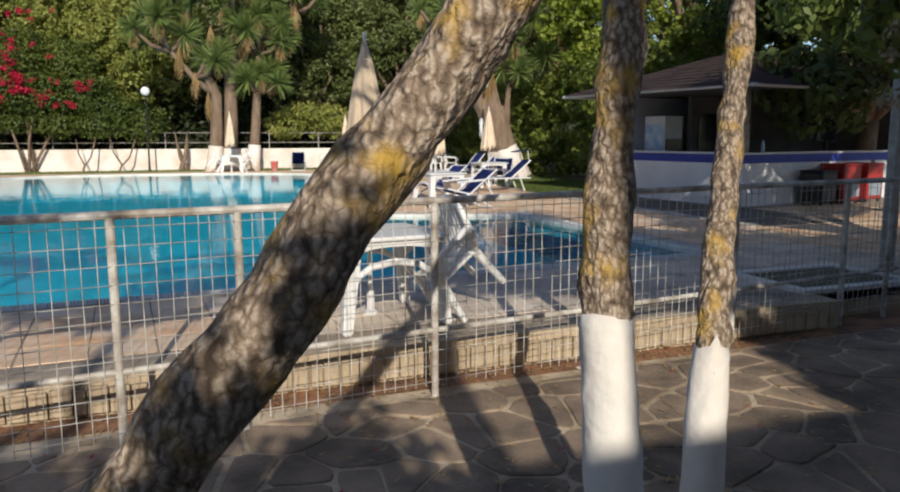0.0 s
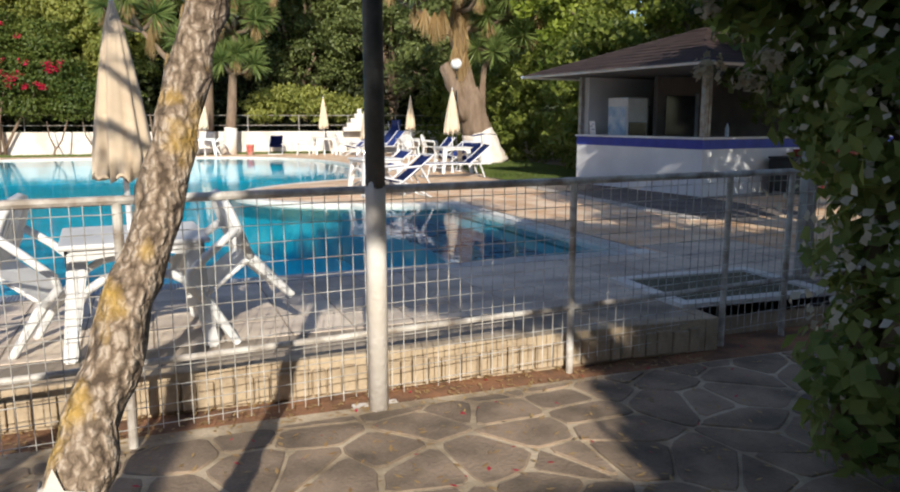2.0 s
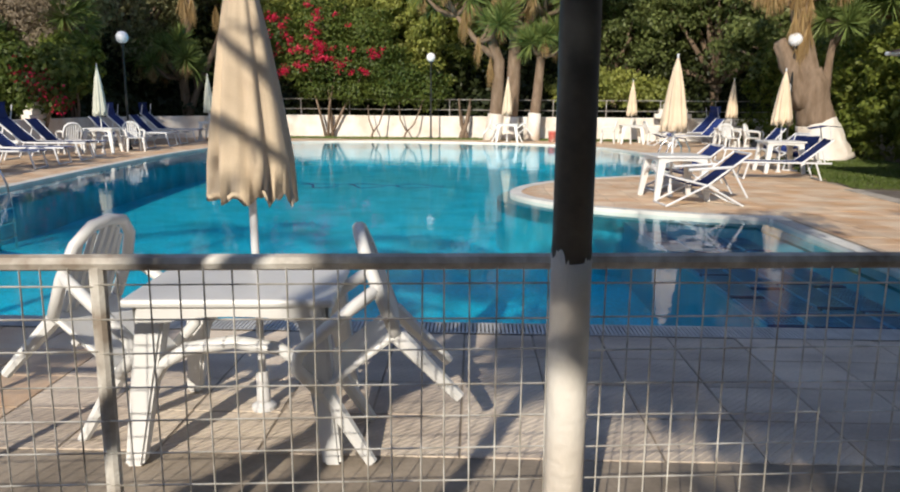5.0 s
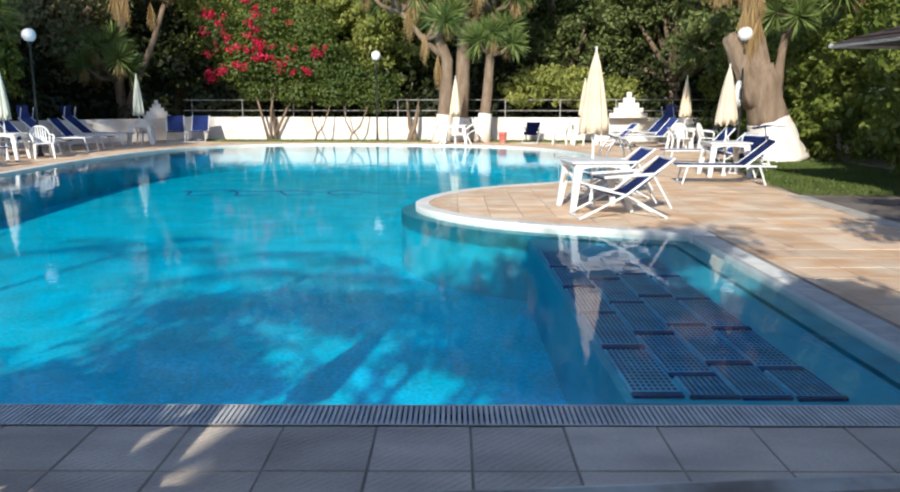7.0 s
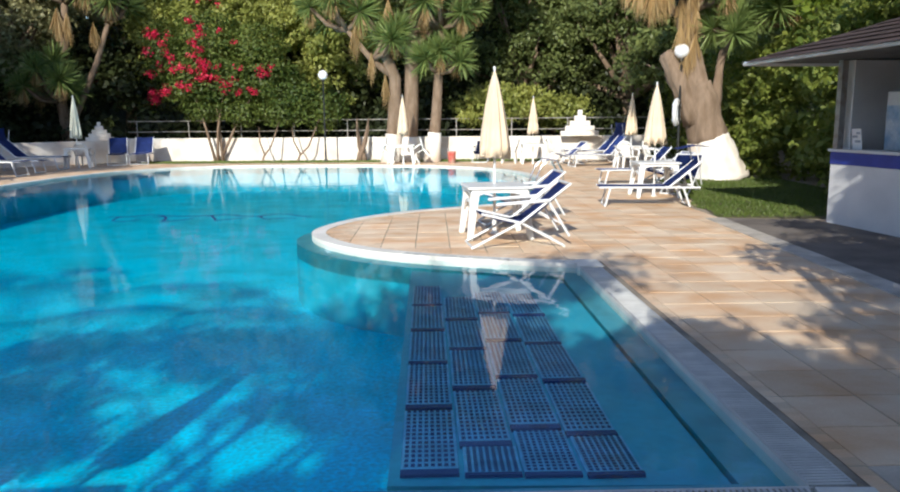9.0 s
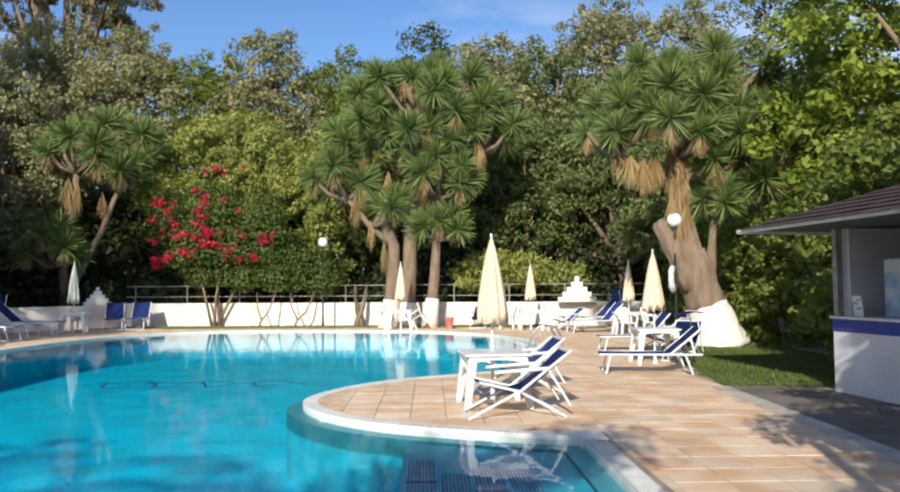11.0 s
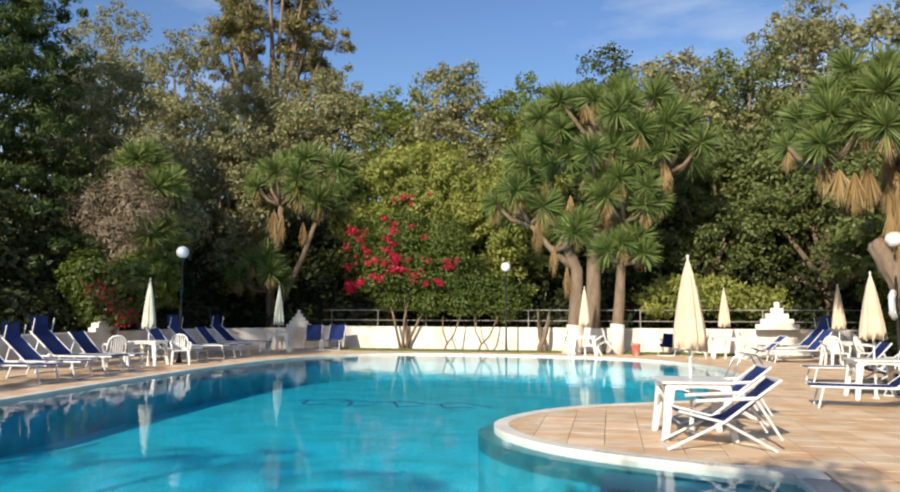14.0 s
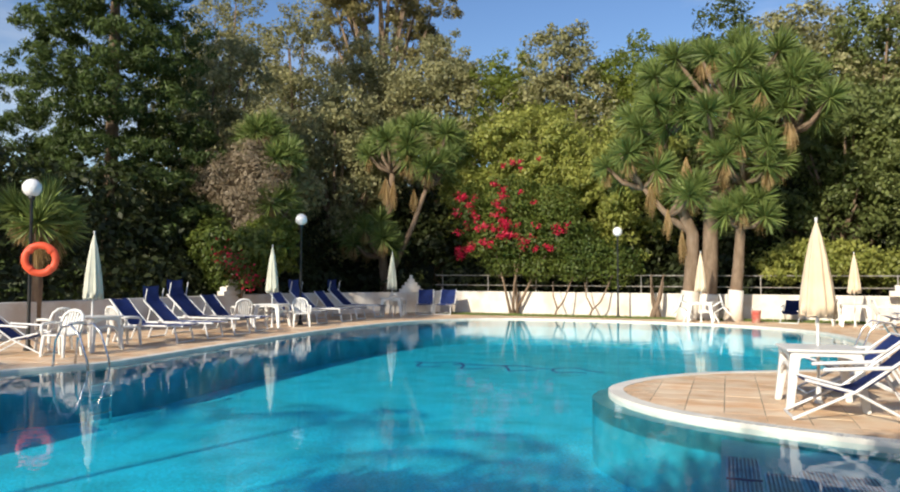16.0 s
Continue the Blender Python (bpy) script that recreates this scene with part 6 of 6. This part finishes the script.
tube(bm, [(-0.17, 0, 0.42), (-0.12, 0, 0.56), (0, 0, 0.62), (0.12, 0, 0.56), (0.17, 0, 0.42)], 0.008, 6)
part("handle", bm, M_FRAME, ob)


def lifebuoy(m, material, label):
    ob = thing("lifebuoy", label, "lifebuoy", m, "lifebuoys")
    bm = bmesh.new()
    R, r = 0.29, 0.075
    rings = [[bm.verts.new(((R + r * math.cos(b)) * math.cos(a), r * 0.8 * math.sin(b), (R + r * math.cos(b)) * math.sin(a))) for b in (2 * math.pi * j / 12 for j in range(12))] for a in (2 * math.pi * i / 36 for i in range(36))]
    for i in range(36):
        for j in range(12):
            bm.faces.new((rings[i][j], rings[(i + 1) % 36][j], rings[(i + 1) % 36][(j + 1) % 12], rings[i][(j + 1) % 12]))
    part("ring", bm, material, ob, smooth=True)
    for k in range(4):
        a = math.pi / 4 + k * math.pi / 2
        bm = bmesh.new()
        c = Vector((math.cos(a), 0, math.sin(a)))
        tube(bm, [c * (R - 0.02) - Vector((0, 0, 0)) + Vector((-c.z, 0, c.x)) * s for s in (-0.035, 0.035)], 0.079, 12)
        part("band", bm, material, ob)
    return ob


lifebuoy(pose(-9.2, 15.62, 1.9, 0, 0, 40), M_ORANGE, "orange lifebuoy hung on a lamp post")
lifebuoy(pose(10.35, 24.3, 1.75, 0, 0, 65), M_FRAME, "white lifebuoy hung on a lamp post")
ob = thing("planting_bed", "empty sunken planting bed with a pale stone rim", "planting bed", pose(6.15, 5.53, 0))
for x0, x1, y0, y1 in ((-0.77, 0.77, -0.55, -0.43), (-0.77, 0.77, 0.43, 0.55), (-0.77, -0.65, -0.429, 0.429), (0.65, 0.77, -0.429, 0.429)):
    bm = bmesh.new()
    box(bm, x0, x1, y0, y1, -0.1, 0.034, 0.006)
    part("rim", bm, M_COPING, ob)
bm = bmesh.new()
box(bm, -0.649, 0.649, -0.429, 0.429, -0.1, 0.012)
part("soil", bm, mat("bed_soil", (0.15, 0.14, 0.09), 0.95, var=0.3, scale=7, fine=110, bump=0.9, color2=(0.09, 0.09, 0.06)), ob, "dry olive-brown soil")

# ---- blue perforated plates that make a shallow platform in the pool ----
PLATE_Z = -0.115
plate = None
for c in range(4):
    y = 7.80 + (0.0, -0.52, -0.3, -0.38)[c]
    for r in range(6):
        ln = 0.855
        short = 1.0
        if y < 7.79:
            short = (y + ln - 7.80) / ln
        if y + ln > 12.2:
            break
        m = pose(4.715 + 0.3 * c - 0.055 * (y - 7.5), y + ln - ln * short / 2, PLATE_Z + 0.004 * ((c + r) % 2), 0, 0, 3.0 + 0.5 * math.sin(5 * c + 3 * r)) @ Matrix.Diagonal((0.97, short, 1, 1))
        if plate is None:
            plate = thing("pool_plate", "dark blue perforated plastic plate under the water", "pool plate", m, "platform plates")
            bm = bmesh.new()
            box(bm, -0.15, 0.15, -ln / 2 + 0.01, ln / 2 - 0.01, -0.021, 0.0, 0.004)
            part("plate", bm, M_MAT, plate)
            bm = bmesh.new()
            for i in range(8):
                for j in range(14):
                    u, v = -0.122 + 0.244 * i / 7, -ln / 2 + 0.11 + (ln - 0.15) * j / 13
                    bm.faces.new([bm.verts.new((u + a * 0.0105, v + b * 0.017, 0.004)) for a, b in ((-1, -1), (1, -1), (1, 1), (-1, 1))])
            tagged(part("perforation", bm, M_MATDOT, plate, "dark oblong perforations"), kind="stuff")
            # Navy bar paints in the shadow where plates differ in height.
            bm = bmesh.new()
            box(bm, -0.15, 0.15, -ln / 2 + 0.005, -ln / 2 + 0.065, -0.02, 0.005, 0.002)
            part("end_bar", bm, M_MATDOT, plate, "navy bar painted for the shadow at the plate's end")
        else:
            copy_thing(plate, m)
        y += ln

# ---- dark mosaic figure on the pool floor ----
fig = thing("mosaic_figure", "dark blue curling mosaic figure on the pool floor", "mosaic", pose(-1.6, 24.5, -DEPTH + 0.004), kind="")
for k in range(4):
    bm = bmesh.new()
    pts = [(-2.6 + 1.4 * k + 0.6 * math.cos(a) * (1 + 0.3 * math.sin(3 * a)), 0.5 * math.sin(a * 1.0) + 0.25 * math.sin(2.3 * a + k)) for a in np.linspace(0, 5.6, 22)]
    rows = []
    for p, q in zip(pts, pts[1:] + pts[-1:]):
        d = Vector((q[0] - p[0], q[1] - p[1]))
        d = d.normalized() if d.length > 0 else Vector((1, 0))
        rows.append([bm.verts.new((p[0] - d.y * s, p[1] + d.x * s, z)) for s, z in ((-0.034, 0), (-0.03, 0.006), (0.03, 0.006), (0.034, 0))])
    for a, b in zip(rows, rows[1:]):
        for i in range(3):
            bm.faces.new((a[i], a[i + 1], b[i + 1], b[i]))
    part("curl", bm, M_BLUE, fig)
# ---- pale kerb strip and the older dark pavement beside the bar ----
M_KERB = mat("kerb_concrete", (0.60, 0.54, 0.46), 0.85, var=0.2, scale=2.5, fine=60, bump=0.4, objvar=0.08)
M_ASPHALT = mat("old_pavement", (0.20, 0.17, 0.145), 0.9, var=0.25, scale=2.0, fine=60, bump=0.6, color2=(0.12, 0.10, 0.085))
bm = bmesh.new()
slab(bm, [(9.05, 9.4), (11.0, 9.4), (11.0, 12.2), (10.38, 16.28), (9.05, 16.5)], -0.1, 0.007)
tagged(part("bar_pavement", bm, M_ASPHALT), "dark worn concrete pavement in front of the bar", "pavement", kind="structure")
strip = thing("kerb_strip", "pale concrete kerb strip between deck and bar pavement", "kerb", kind="structure")
for k in range(8):
    bm = bmesh.new()
    box(bm, 8.76, 9.046, 9.4 + 0.89 * k, 10.284 + 0.89 * k, -0.1, 0.012, 0.006)
    part("kerb_stone", bm, M_KERB, strip)

# ---- lawn beside the bar ----
rng = np.random.default_rng(4)
n = 26000
x, y = rng.uniform(9.0, 13.0, n), rng.uniform(16.6, 24.5, n)
ok = (x > 8.95 + (y - 16.6) * 0.12 + 0.1 * np.sin(y * 3)) & (x < 11.3 + (y - 16.2) * 0.34)
x, y = x[ok], y[ok]
a, h = rng.uniform(0, 6.283, len(x)), rng.uniform(0.025, 0.07, len(x))
dx, dy = np.cos(a) * 0.012, np.sin(a) * 0.012
lx, ly = rng.normal(0, 0.03, len(x)), rng.normal(0, 0.03, len(x))
vs = np.stack([np.stack([x - dx, y - dy, 0 * x], 1), np.stack([x + dx, y + dy, 0 * x], 1), np.stack([x + lx, y + ly, h], 1)], 1).reshape(-1, 3)
tagged(link_mesh("lawn", vs.tolist(), np.arange(len(vs)).reshape(-1, 3).tolist(), M_GRASS), "patch of green lawn beside the bar", "grass", kind="stuff")
bm = bmesh.new()
slab(bm, [(9.0, 16.6), (11.3, 16.3), (13.1, 22.0), (13.2, 24.6), (9.95, 24.5)], -0.1, 0.004)
tagged(part("lawn_bed", bm, M_GROUND), "soil under the lawn", "soil", kind="structure")
far_grass = rng.uniform(0, 1, (7000, 2))
x, y = -8 + 16 * far_grass[:, 0], 33.9 + 1.2 * far_grass[:, 1]
h = rng.uniform(0.02, 0.09, len(x))
vs = np.stack([np.stack([x - 0.02, y, 0 * x], 1), np.stack([x + 0.02, y, 0 * x], 1), np.stack([x + rng.normal(0, 0.03, len(x)), y, h], 1)], 1).reshape(-1, 3)
tagged(link_mesh("weeds", vs.tolist(), np.arange(len(vs)).reshape(-1, 3).tolist(), M_GRASS), "thin strip of weeds along the garden wall", "weeds", kind="stuff")

# ---- bare vine stems against the garden wall ----
for k, (x, top) in enumerate(((-3.3, 0.45), (-1.9, 0.6), (0.6, 0.25), (0.8, -0.3))):
    ob = thing("vine_stem", "bare curving brown vine stem against the white wall", "vine", pose(x, 34.6 + 0.1 * (k % 2), 0), "vine stems")
    rng2 = random.Random(k)
    bm = bmesh.new()
    tube(bm, [(0, 0, -0.02), (top * 0.15, 0.1, 0.25), (top * 0.7, 0.25, 0.6), (top, 0.5, 1.1), (top * 1.3, 0.9, 1.7)], [0.045, 0.04, 0.035, 0.03, 0.02] if k < 2 else [0.13, 0.11, 0.09, 0.06, 0.03], 8)
    part("stem", bm, M_BARK2, ob, smooth=True)
    bm = bmesh.new()
    tube(bm, [(top * 0.2, 0.1, 0.3), (-top * 0.3, 0.3, 0.8), (-top * 0.5, 0.6, 1.4)], [0.035, 0.03, 0.015], 7)
    part("side_stem", bm, M_BARK2, ob, smooth=True)

# ---- fallen leaves and petals ----
def litter(name, count, material, label, seed, area, size):
    rng = np.random.default_rng(seed)
    x0, x1, y0, y1, z = area
    vs, fs = [], []
    for i in range(count):
        px, py, a, s = rng.uniform(x0, x1), rng.uniform(y0, y1), rng.uniform(0, 6.28), size * rng.uniform(0.6, 1.4)
        c, d = math.cos(a) * s, math.sin(a) * s
        k = len(vs)
        vs += [(px - c, py - d, z + 0.002), (px + d * 0.4, py - c * 0.4, z + 0.006), (px + c, py + d, z + 0.004 + rng.uniform(0, 0.012)), (px - d * 0.4, py + c * 0.4, z + 0.006)]
        fs.append((k, k + 1, k + 2, k + 3))
    return tagged(link_mesh(name, vs, fs, material), label, "litter", kind="stuff")


litter("fallen_leaves", 900, L_DRY, "dry leaves fallen along the foot of the curb", 1, (-2.5, 5.2, 4.28, 4.66, -0.235), 0.022)
litter("path_leaves", 1300, L_DRY, "dry leaves scattered over the stone path", 2, (0.5, 8, 1.2, 4.3, -0.220), 0.022)
litter("fallen_petals", 90, L_RED, "crimson petals fallen by the fence", 3, (-1.0, 6.5, 3.0, 4.6, -0.228), 0.018)

# ---- paving: flagstones of the path ----
def clip(poly, nx, ny, d):
    out = []
    for (x0, y0), (x1, y1) in zip(poly, poly[1:] + poly[:1]):
        a, b = nx * x0 + ny * y0 - d, nx * x1 + ny * y1 - d
        if a <= 0:
            out.append((x0, y0))
        if a * b < 0:
            t = a / (a - b)
            out.append((x0 + (x1 - x0) * t, y0 + (y1 - y0) * t))
    return out


def prism(poly, z0, z1, edge):
    """Vertices and faces of a flat stone with a worn, bevelled rim."""
    n = len(poly)
    cx, cy = sum(p[0] for p in poly) / n, sum(p[1] for p in poly) / n
    top = [(x + (cx - x) * edge / max(0.05, math.hypot(cx - x, cy - y)), y + (cy - y) * edge / max(0.05, math.hypot(cx - x, cy - y))) for x, y in poly]
    vs = [(x, y, z0) for x, y in poly] + [(x, y, z1 - 0.006) for x, y in poly] + [(x, y, z1) for x, y in top]
    fs = [tuple(range(2 * n, 3 * n))]
    for k in range(n):
        j = (k + 1) % n
        fs += [(k, j, n + j, n + k), (n + k, n + j, 2 * n + j, 2 * n + k)]
    return vs, fs


path = thing("path", "crazy paving of grey-brown flagstones with pale mortar", "path", kind="structure")
bm = bmesh.new()
slab(bm, [(-14, -5.2), (20, -5.2), (20, 4.42), (5.5, 4.42), (-14, 4.1)], -0.3, -0.233)
part("mortar_bed", bm, M_MORTAR, path, "pale sandy mortar between the stones")
bm = bmesh.new()
slab(bm, [(-14, 4.1), (5.5, 4.42), (20, 4.42), (20, 4.97), (5.47, 4.97), (5.35, 4.655), (-14, 4.655)], -0.32, -0.244)
part("earth_strip", bm, M_EARTH, path, "strip of red earth at the foot of the curb")
rng = random.Random(17)
seeds = []
for gx in range(-12, 44):
    for gy in range(0, 27):
        seeds.append((-4.2 + 0.34 * gx + rng.uniform(-0.19, 0.19), -3.4 + 0.31 * gy + rng.uniform(-0.17, 0.17)))
seeds = [s for s in seeds if rng.random() > 0.24]
rest_v, rest_f, near = [], [], 0
grid = {}
for s in seeds:
    grid.setdefault((int(s[0] // 0.8), int(s[1] // 0.8)), []).append(s)
for sx, sy in seeds:
    if sy > 4.6:
        continue
    poly = [(sx - 0.6, sy - 0.6), (sx + 0.6, sy - 0.6), (sx + 0.6, sy + 0.6), (sx - 0.6, sy + 0.6)]
    gx, gy = int(sx // 0.8), int(sy // 0.8)
    for i in (-1, 0, 1):
        for j in (-1, 0, 1):
            for ox, oy in grid.get((gx + i, gy + j), ()):
                nx, ny = ox - sx, oy - sy
                ln = math.hypot(nx, ny)
                if 0 < ln < 1.2 and poly:
                    nx, ny = nx / ln, ny / ln
                    poly = clip(poly, nx, ny, nx * (sx + ox) / 2 + ny * (sy + oy) / 2 - rng.uniform(0.006, 0.02))
    for nx, ny, d in ((-0.0583, 0.998, 4.09 if sx < 5.5 else 4.05), (0.0, 1.0, 4.4)):
        if poly:
            poly = clip(poly, nx, ny, d)
    if len(poly) < 3:
        continue
    # chip the corners so that the stones look broken, not cut
    chip = []
    for k in range(len(poly)):
        p, q = Vector(poly[k]), Vector(poly[(k + 1) % len(poly)])
        if (q - p).length > 0.07:
            chip += [tuple(p.lerp(q, 0.12)), tuple(p.lerp(q, 0.5) + Vector((rng.uniform(-0.006, 0.006), rng.uniform(-0.006, 0.006)))), tuple(p.lerp(q, 0.88))]
        else:
            chip.append(tuple(p.lerp(q, 0.5)))
    top = -0.226 + rng.uniform(-0.003, 0.005)
    vs, fs = prism(chip, -0.25, top, 0.008)
    if 0.0 < sx < 6.0 and 1.9 < sy and near < 250:
        near += 1
        link_mesh("flagstone", vs, fs, M_STONE, path)
    else:
        k = len(rest_v)
        rest_v += vs
        rest_f += [tuple(i + k for i in f) for f in fs]
tagged(link_mesh("flagstones", rest_v, rest_f, M_STONE, path), kind="stuff")

# ---- curb stones set upright along the deck's edge ----
rng = random.Random(23)
x = -3.0
while x < 5.2:
    w = rng.uniform(0.07, 0.14)
    bm = bmesh.new()
    box(bm, 0, w - 0.009, -0.03 - rng.uniform(0, 0.012), 0.0, -0.22, -0.055 + rng.uniform(-0.012, 0.008), 0.008)
    o = part("curb_stone", bm, M_CURB, curb_wall)
    o.location = (x, 4.658, 0)
    x += w

# ---- square tiles of the deck ----
S, TURNED = 0.445, radians(2.6)
ca, sa = math.cos(TURNED), math.sin(TURNED)
hole = [p if k > 3 else q for k, (p, q) in enumerate(zip(offset_loop(POOL, 0.41), offset_loop(POOL, 0.47)))]
hb = (min(p[0] for p in hole), max(p[0] for p in hole), min(p[1] for p in hole), max(p[1] for p in hole))
g = 0.004
tile_v = [(-S / 2 + g, -S / 2 + g, -0.012), (S / 2 - g, -S / 2 + g, -0.012), (S / 2 - g, S / 2 - g, -0.012), (-S / 2 + g, S / 2 - g, -0.012)]
tile_v += [(x * 0.985, y * 0.985, 0.0) for x, y, _ in tile_v]
tile_f = [(4, 5, 6, 7), (0, 1, 5, 4), (1, 2, 6, 5), (2, 3, 7, 6), (3, 0, 4, 7)]
TILE_ME = bpy.data.meshes.new("tile")
TILE_ME.from_pydata(tile_v, [], tile_f)
TILE_ME.materials.append(M_TILE)
# tiles with fine diagonal ribs
rib_v, rib_f = list(tile_v), list(tile_f)
for k in range(-13, 14):
    c = k * 0.0225 * 1.05
    h = S / 2 - 0.012
    x0, x1 = max(-h, -h - 2 * c if c < 0 else -h), min(h, h - 2 * c if c > 0 else h)
    p, q = (x0, x0 + 2 * c), (x1, x1 + 2 * c)
    if x1 - x0 < 0.03:
        continue
    b = len(rib_v)
    w = 0.0042
    rib_v += [(p[0] - w, p[1] + w, 0.0), (p[0] + w, p[1] - w, 0.0), (q[0] + w, q[1] - w, 0.0), (q[0] - w, q[1] + w, 0.0), (p[0], p[1], 0.0035), (q[0], q[1], 0.0035)]
    rib_f += [(b, b + 4, b + 5, b + 3), (b + 1, b + 2, b + 5, b + 4)]
RIB_ME = bpy.data.meshes.new("ribbed_tile")
RIB_ME.from_pydata(rib_v, [], rib_f)
RIB_ME.materials.append(M_TILEGREY)
GREY_ME = TILE_ME.copy()
GREY_ME.materials.clear()
GREY_ME.materials.append(M_TILEGREY)
rng = random.Random(9)
rest_v, rest_f, near = [], [], 0


def rest(vs, fs, m):
    k = len(rest_v)
    rest_v.extend(tuple(m @ Vector(v)) for v in vs)
    rest_f.extend(tuple(i + k for i in f) for f in fs)


SUB = 5
sv = [(x / SUB, y / SUB, z) for x, y, z in tile_v]
for i in range(-34, 50):
    for j in range(-3, 72):
        cx, cy = 3.45 + S * (i * ca - j * sa), 6.86 + S * (i * sa + j * ca)
        if not (-13.0 < cx < 13.5 and 4.9 < cy < 34.0):
            continue
        if cy < 5.35 and cx > 5.1:
            continue
        if cx > 9.0 and cy > 16.4 and cx > 8.95 + (cy - 16.6) * 0.12 and cy < 24.6:
            continue
        if cx > 11.2 and cy > 12.0:
            continue
        m = Matrix.Translation((cx + rng.gauss(0, 0.001), cy + rng.gauss(0, 0.001), rng.gauss(0, 0.0008))) @ Matrix.Rotation(TURNED + rng.gauss(0, 0.002), 4, "Z")
        count = 0
        if hb[0] - 0.4 < cx < hb[1] + 0.4 and hb[2] - 0.4 < cy < hb[3] + 0.4:
            count = sum(inside(*(m @ Vector((a * S / 2, b * S / 2, 0))).xy, hole) for a in (-1, 0, 1) for b in (-1, 0, 1))
        if count == 9:
            continue
        if count:
            for a in range(SUB):
                for b in range(SUB):
                    mm = m @ Matrix.Translation(((a - 2) * S / SUB, (b - 2) * S / SUB, -0.001))
                    if not inside(*mm.translation.xy, hole):
                        rest([(x * 1.03, y * 1.03, z) for x, y, z in sv], tile_f[:1], mm)
            continue
        if (0.0 < cx < 8.0 and cy < 7.6 or 2.4 < cx < 8.6 and 12.4 < cy < 16.0) and near < 298:
            near += 1
            ribbed = cx < 4.1 and cy < 7.6
            o = new("deck_tile", RIB_ME if ribbed else GREY_ME if cy < 7.6 else TILE_ME)
            o.parent = deck
            o.matrix_basis = m
        else:
            rest(tile_v, tile_f, m)
tagged(link_mesh("deck_tiles", rest_v, rest_f, M_TILE, deck), kind="stuff")

# ---- overflow grate along the straight pool edges ----
gv, gf = [], []


def slats(a, b, w0, w1, gap, lift=0.0, rails=True):
    a, b = Vector((*a, 0)), Vector((*b, 0))
    d = (b - a).normalized()
    o = Vector((d.y, -d.x, 0))
    n = int((b - a).length / gap)
    for i in range(n):
        c = a + d * (i + 0.5) * gap
        k = len(gv)
        for z in (-0.03 + lift, 0.003 + lift):
            for s, t in ((-1, w0), (1, w0), (1, w1), (-1, w1)):
                gv.append(tuple(c + d * s * gap * 0.3 + o * t + Vector((0, 0, z))))
        gf.extend([(k + 4, k + 5, k + 6, k + 7), (k, k + 1, k + 5, k + 4), (k + 1, k + 2, k + 6, k + 5), (k + 3, k, k + 4, k + 7)])
    for t in (w0, w1) if rails else ():
        k = len(gv)
        for z in (-0.03, 0.0045):
            for s, p in ((-0.006, a), (0.006, a), (0.006, b), (-0.006, b)):
                gv.append(tuple(p + o * (t + s) + Vector((0, 0, z))))
        gf.extend([(k + 4, k + 5, k + 6, k + 7), (k, k + 1, k + 5, k + 4), (k + 2, k + 3, k + 7, k + 6)])


slats(POOL[0], (POOL[1][0] + 0.22, POOL[1][1]), 0.232, 0.465, 0.027)
slats((POOL[1][0], POOL[1][1] - 0.22), POOL[2], 0.228, 0.43, 0.027)
for p, q in zip(POOL[2:], POOL[3:]):
    if p[0] > 4.0 and p[1] < 13.5:
        slats(p, q, 0.23, 0.36, 0.034, 0.009, False)
grate = tagged(link_mesh("overflow_grate", gv, gf, M_GRATE), "pale plastic slatted overflow grate along the pool edge", "grate", kind="stuff")
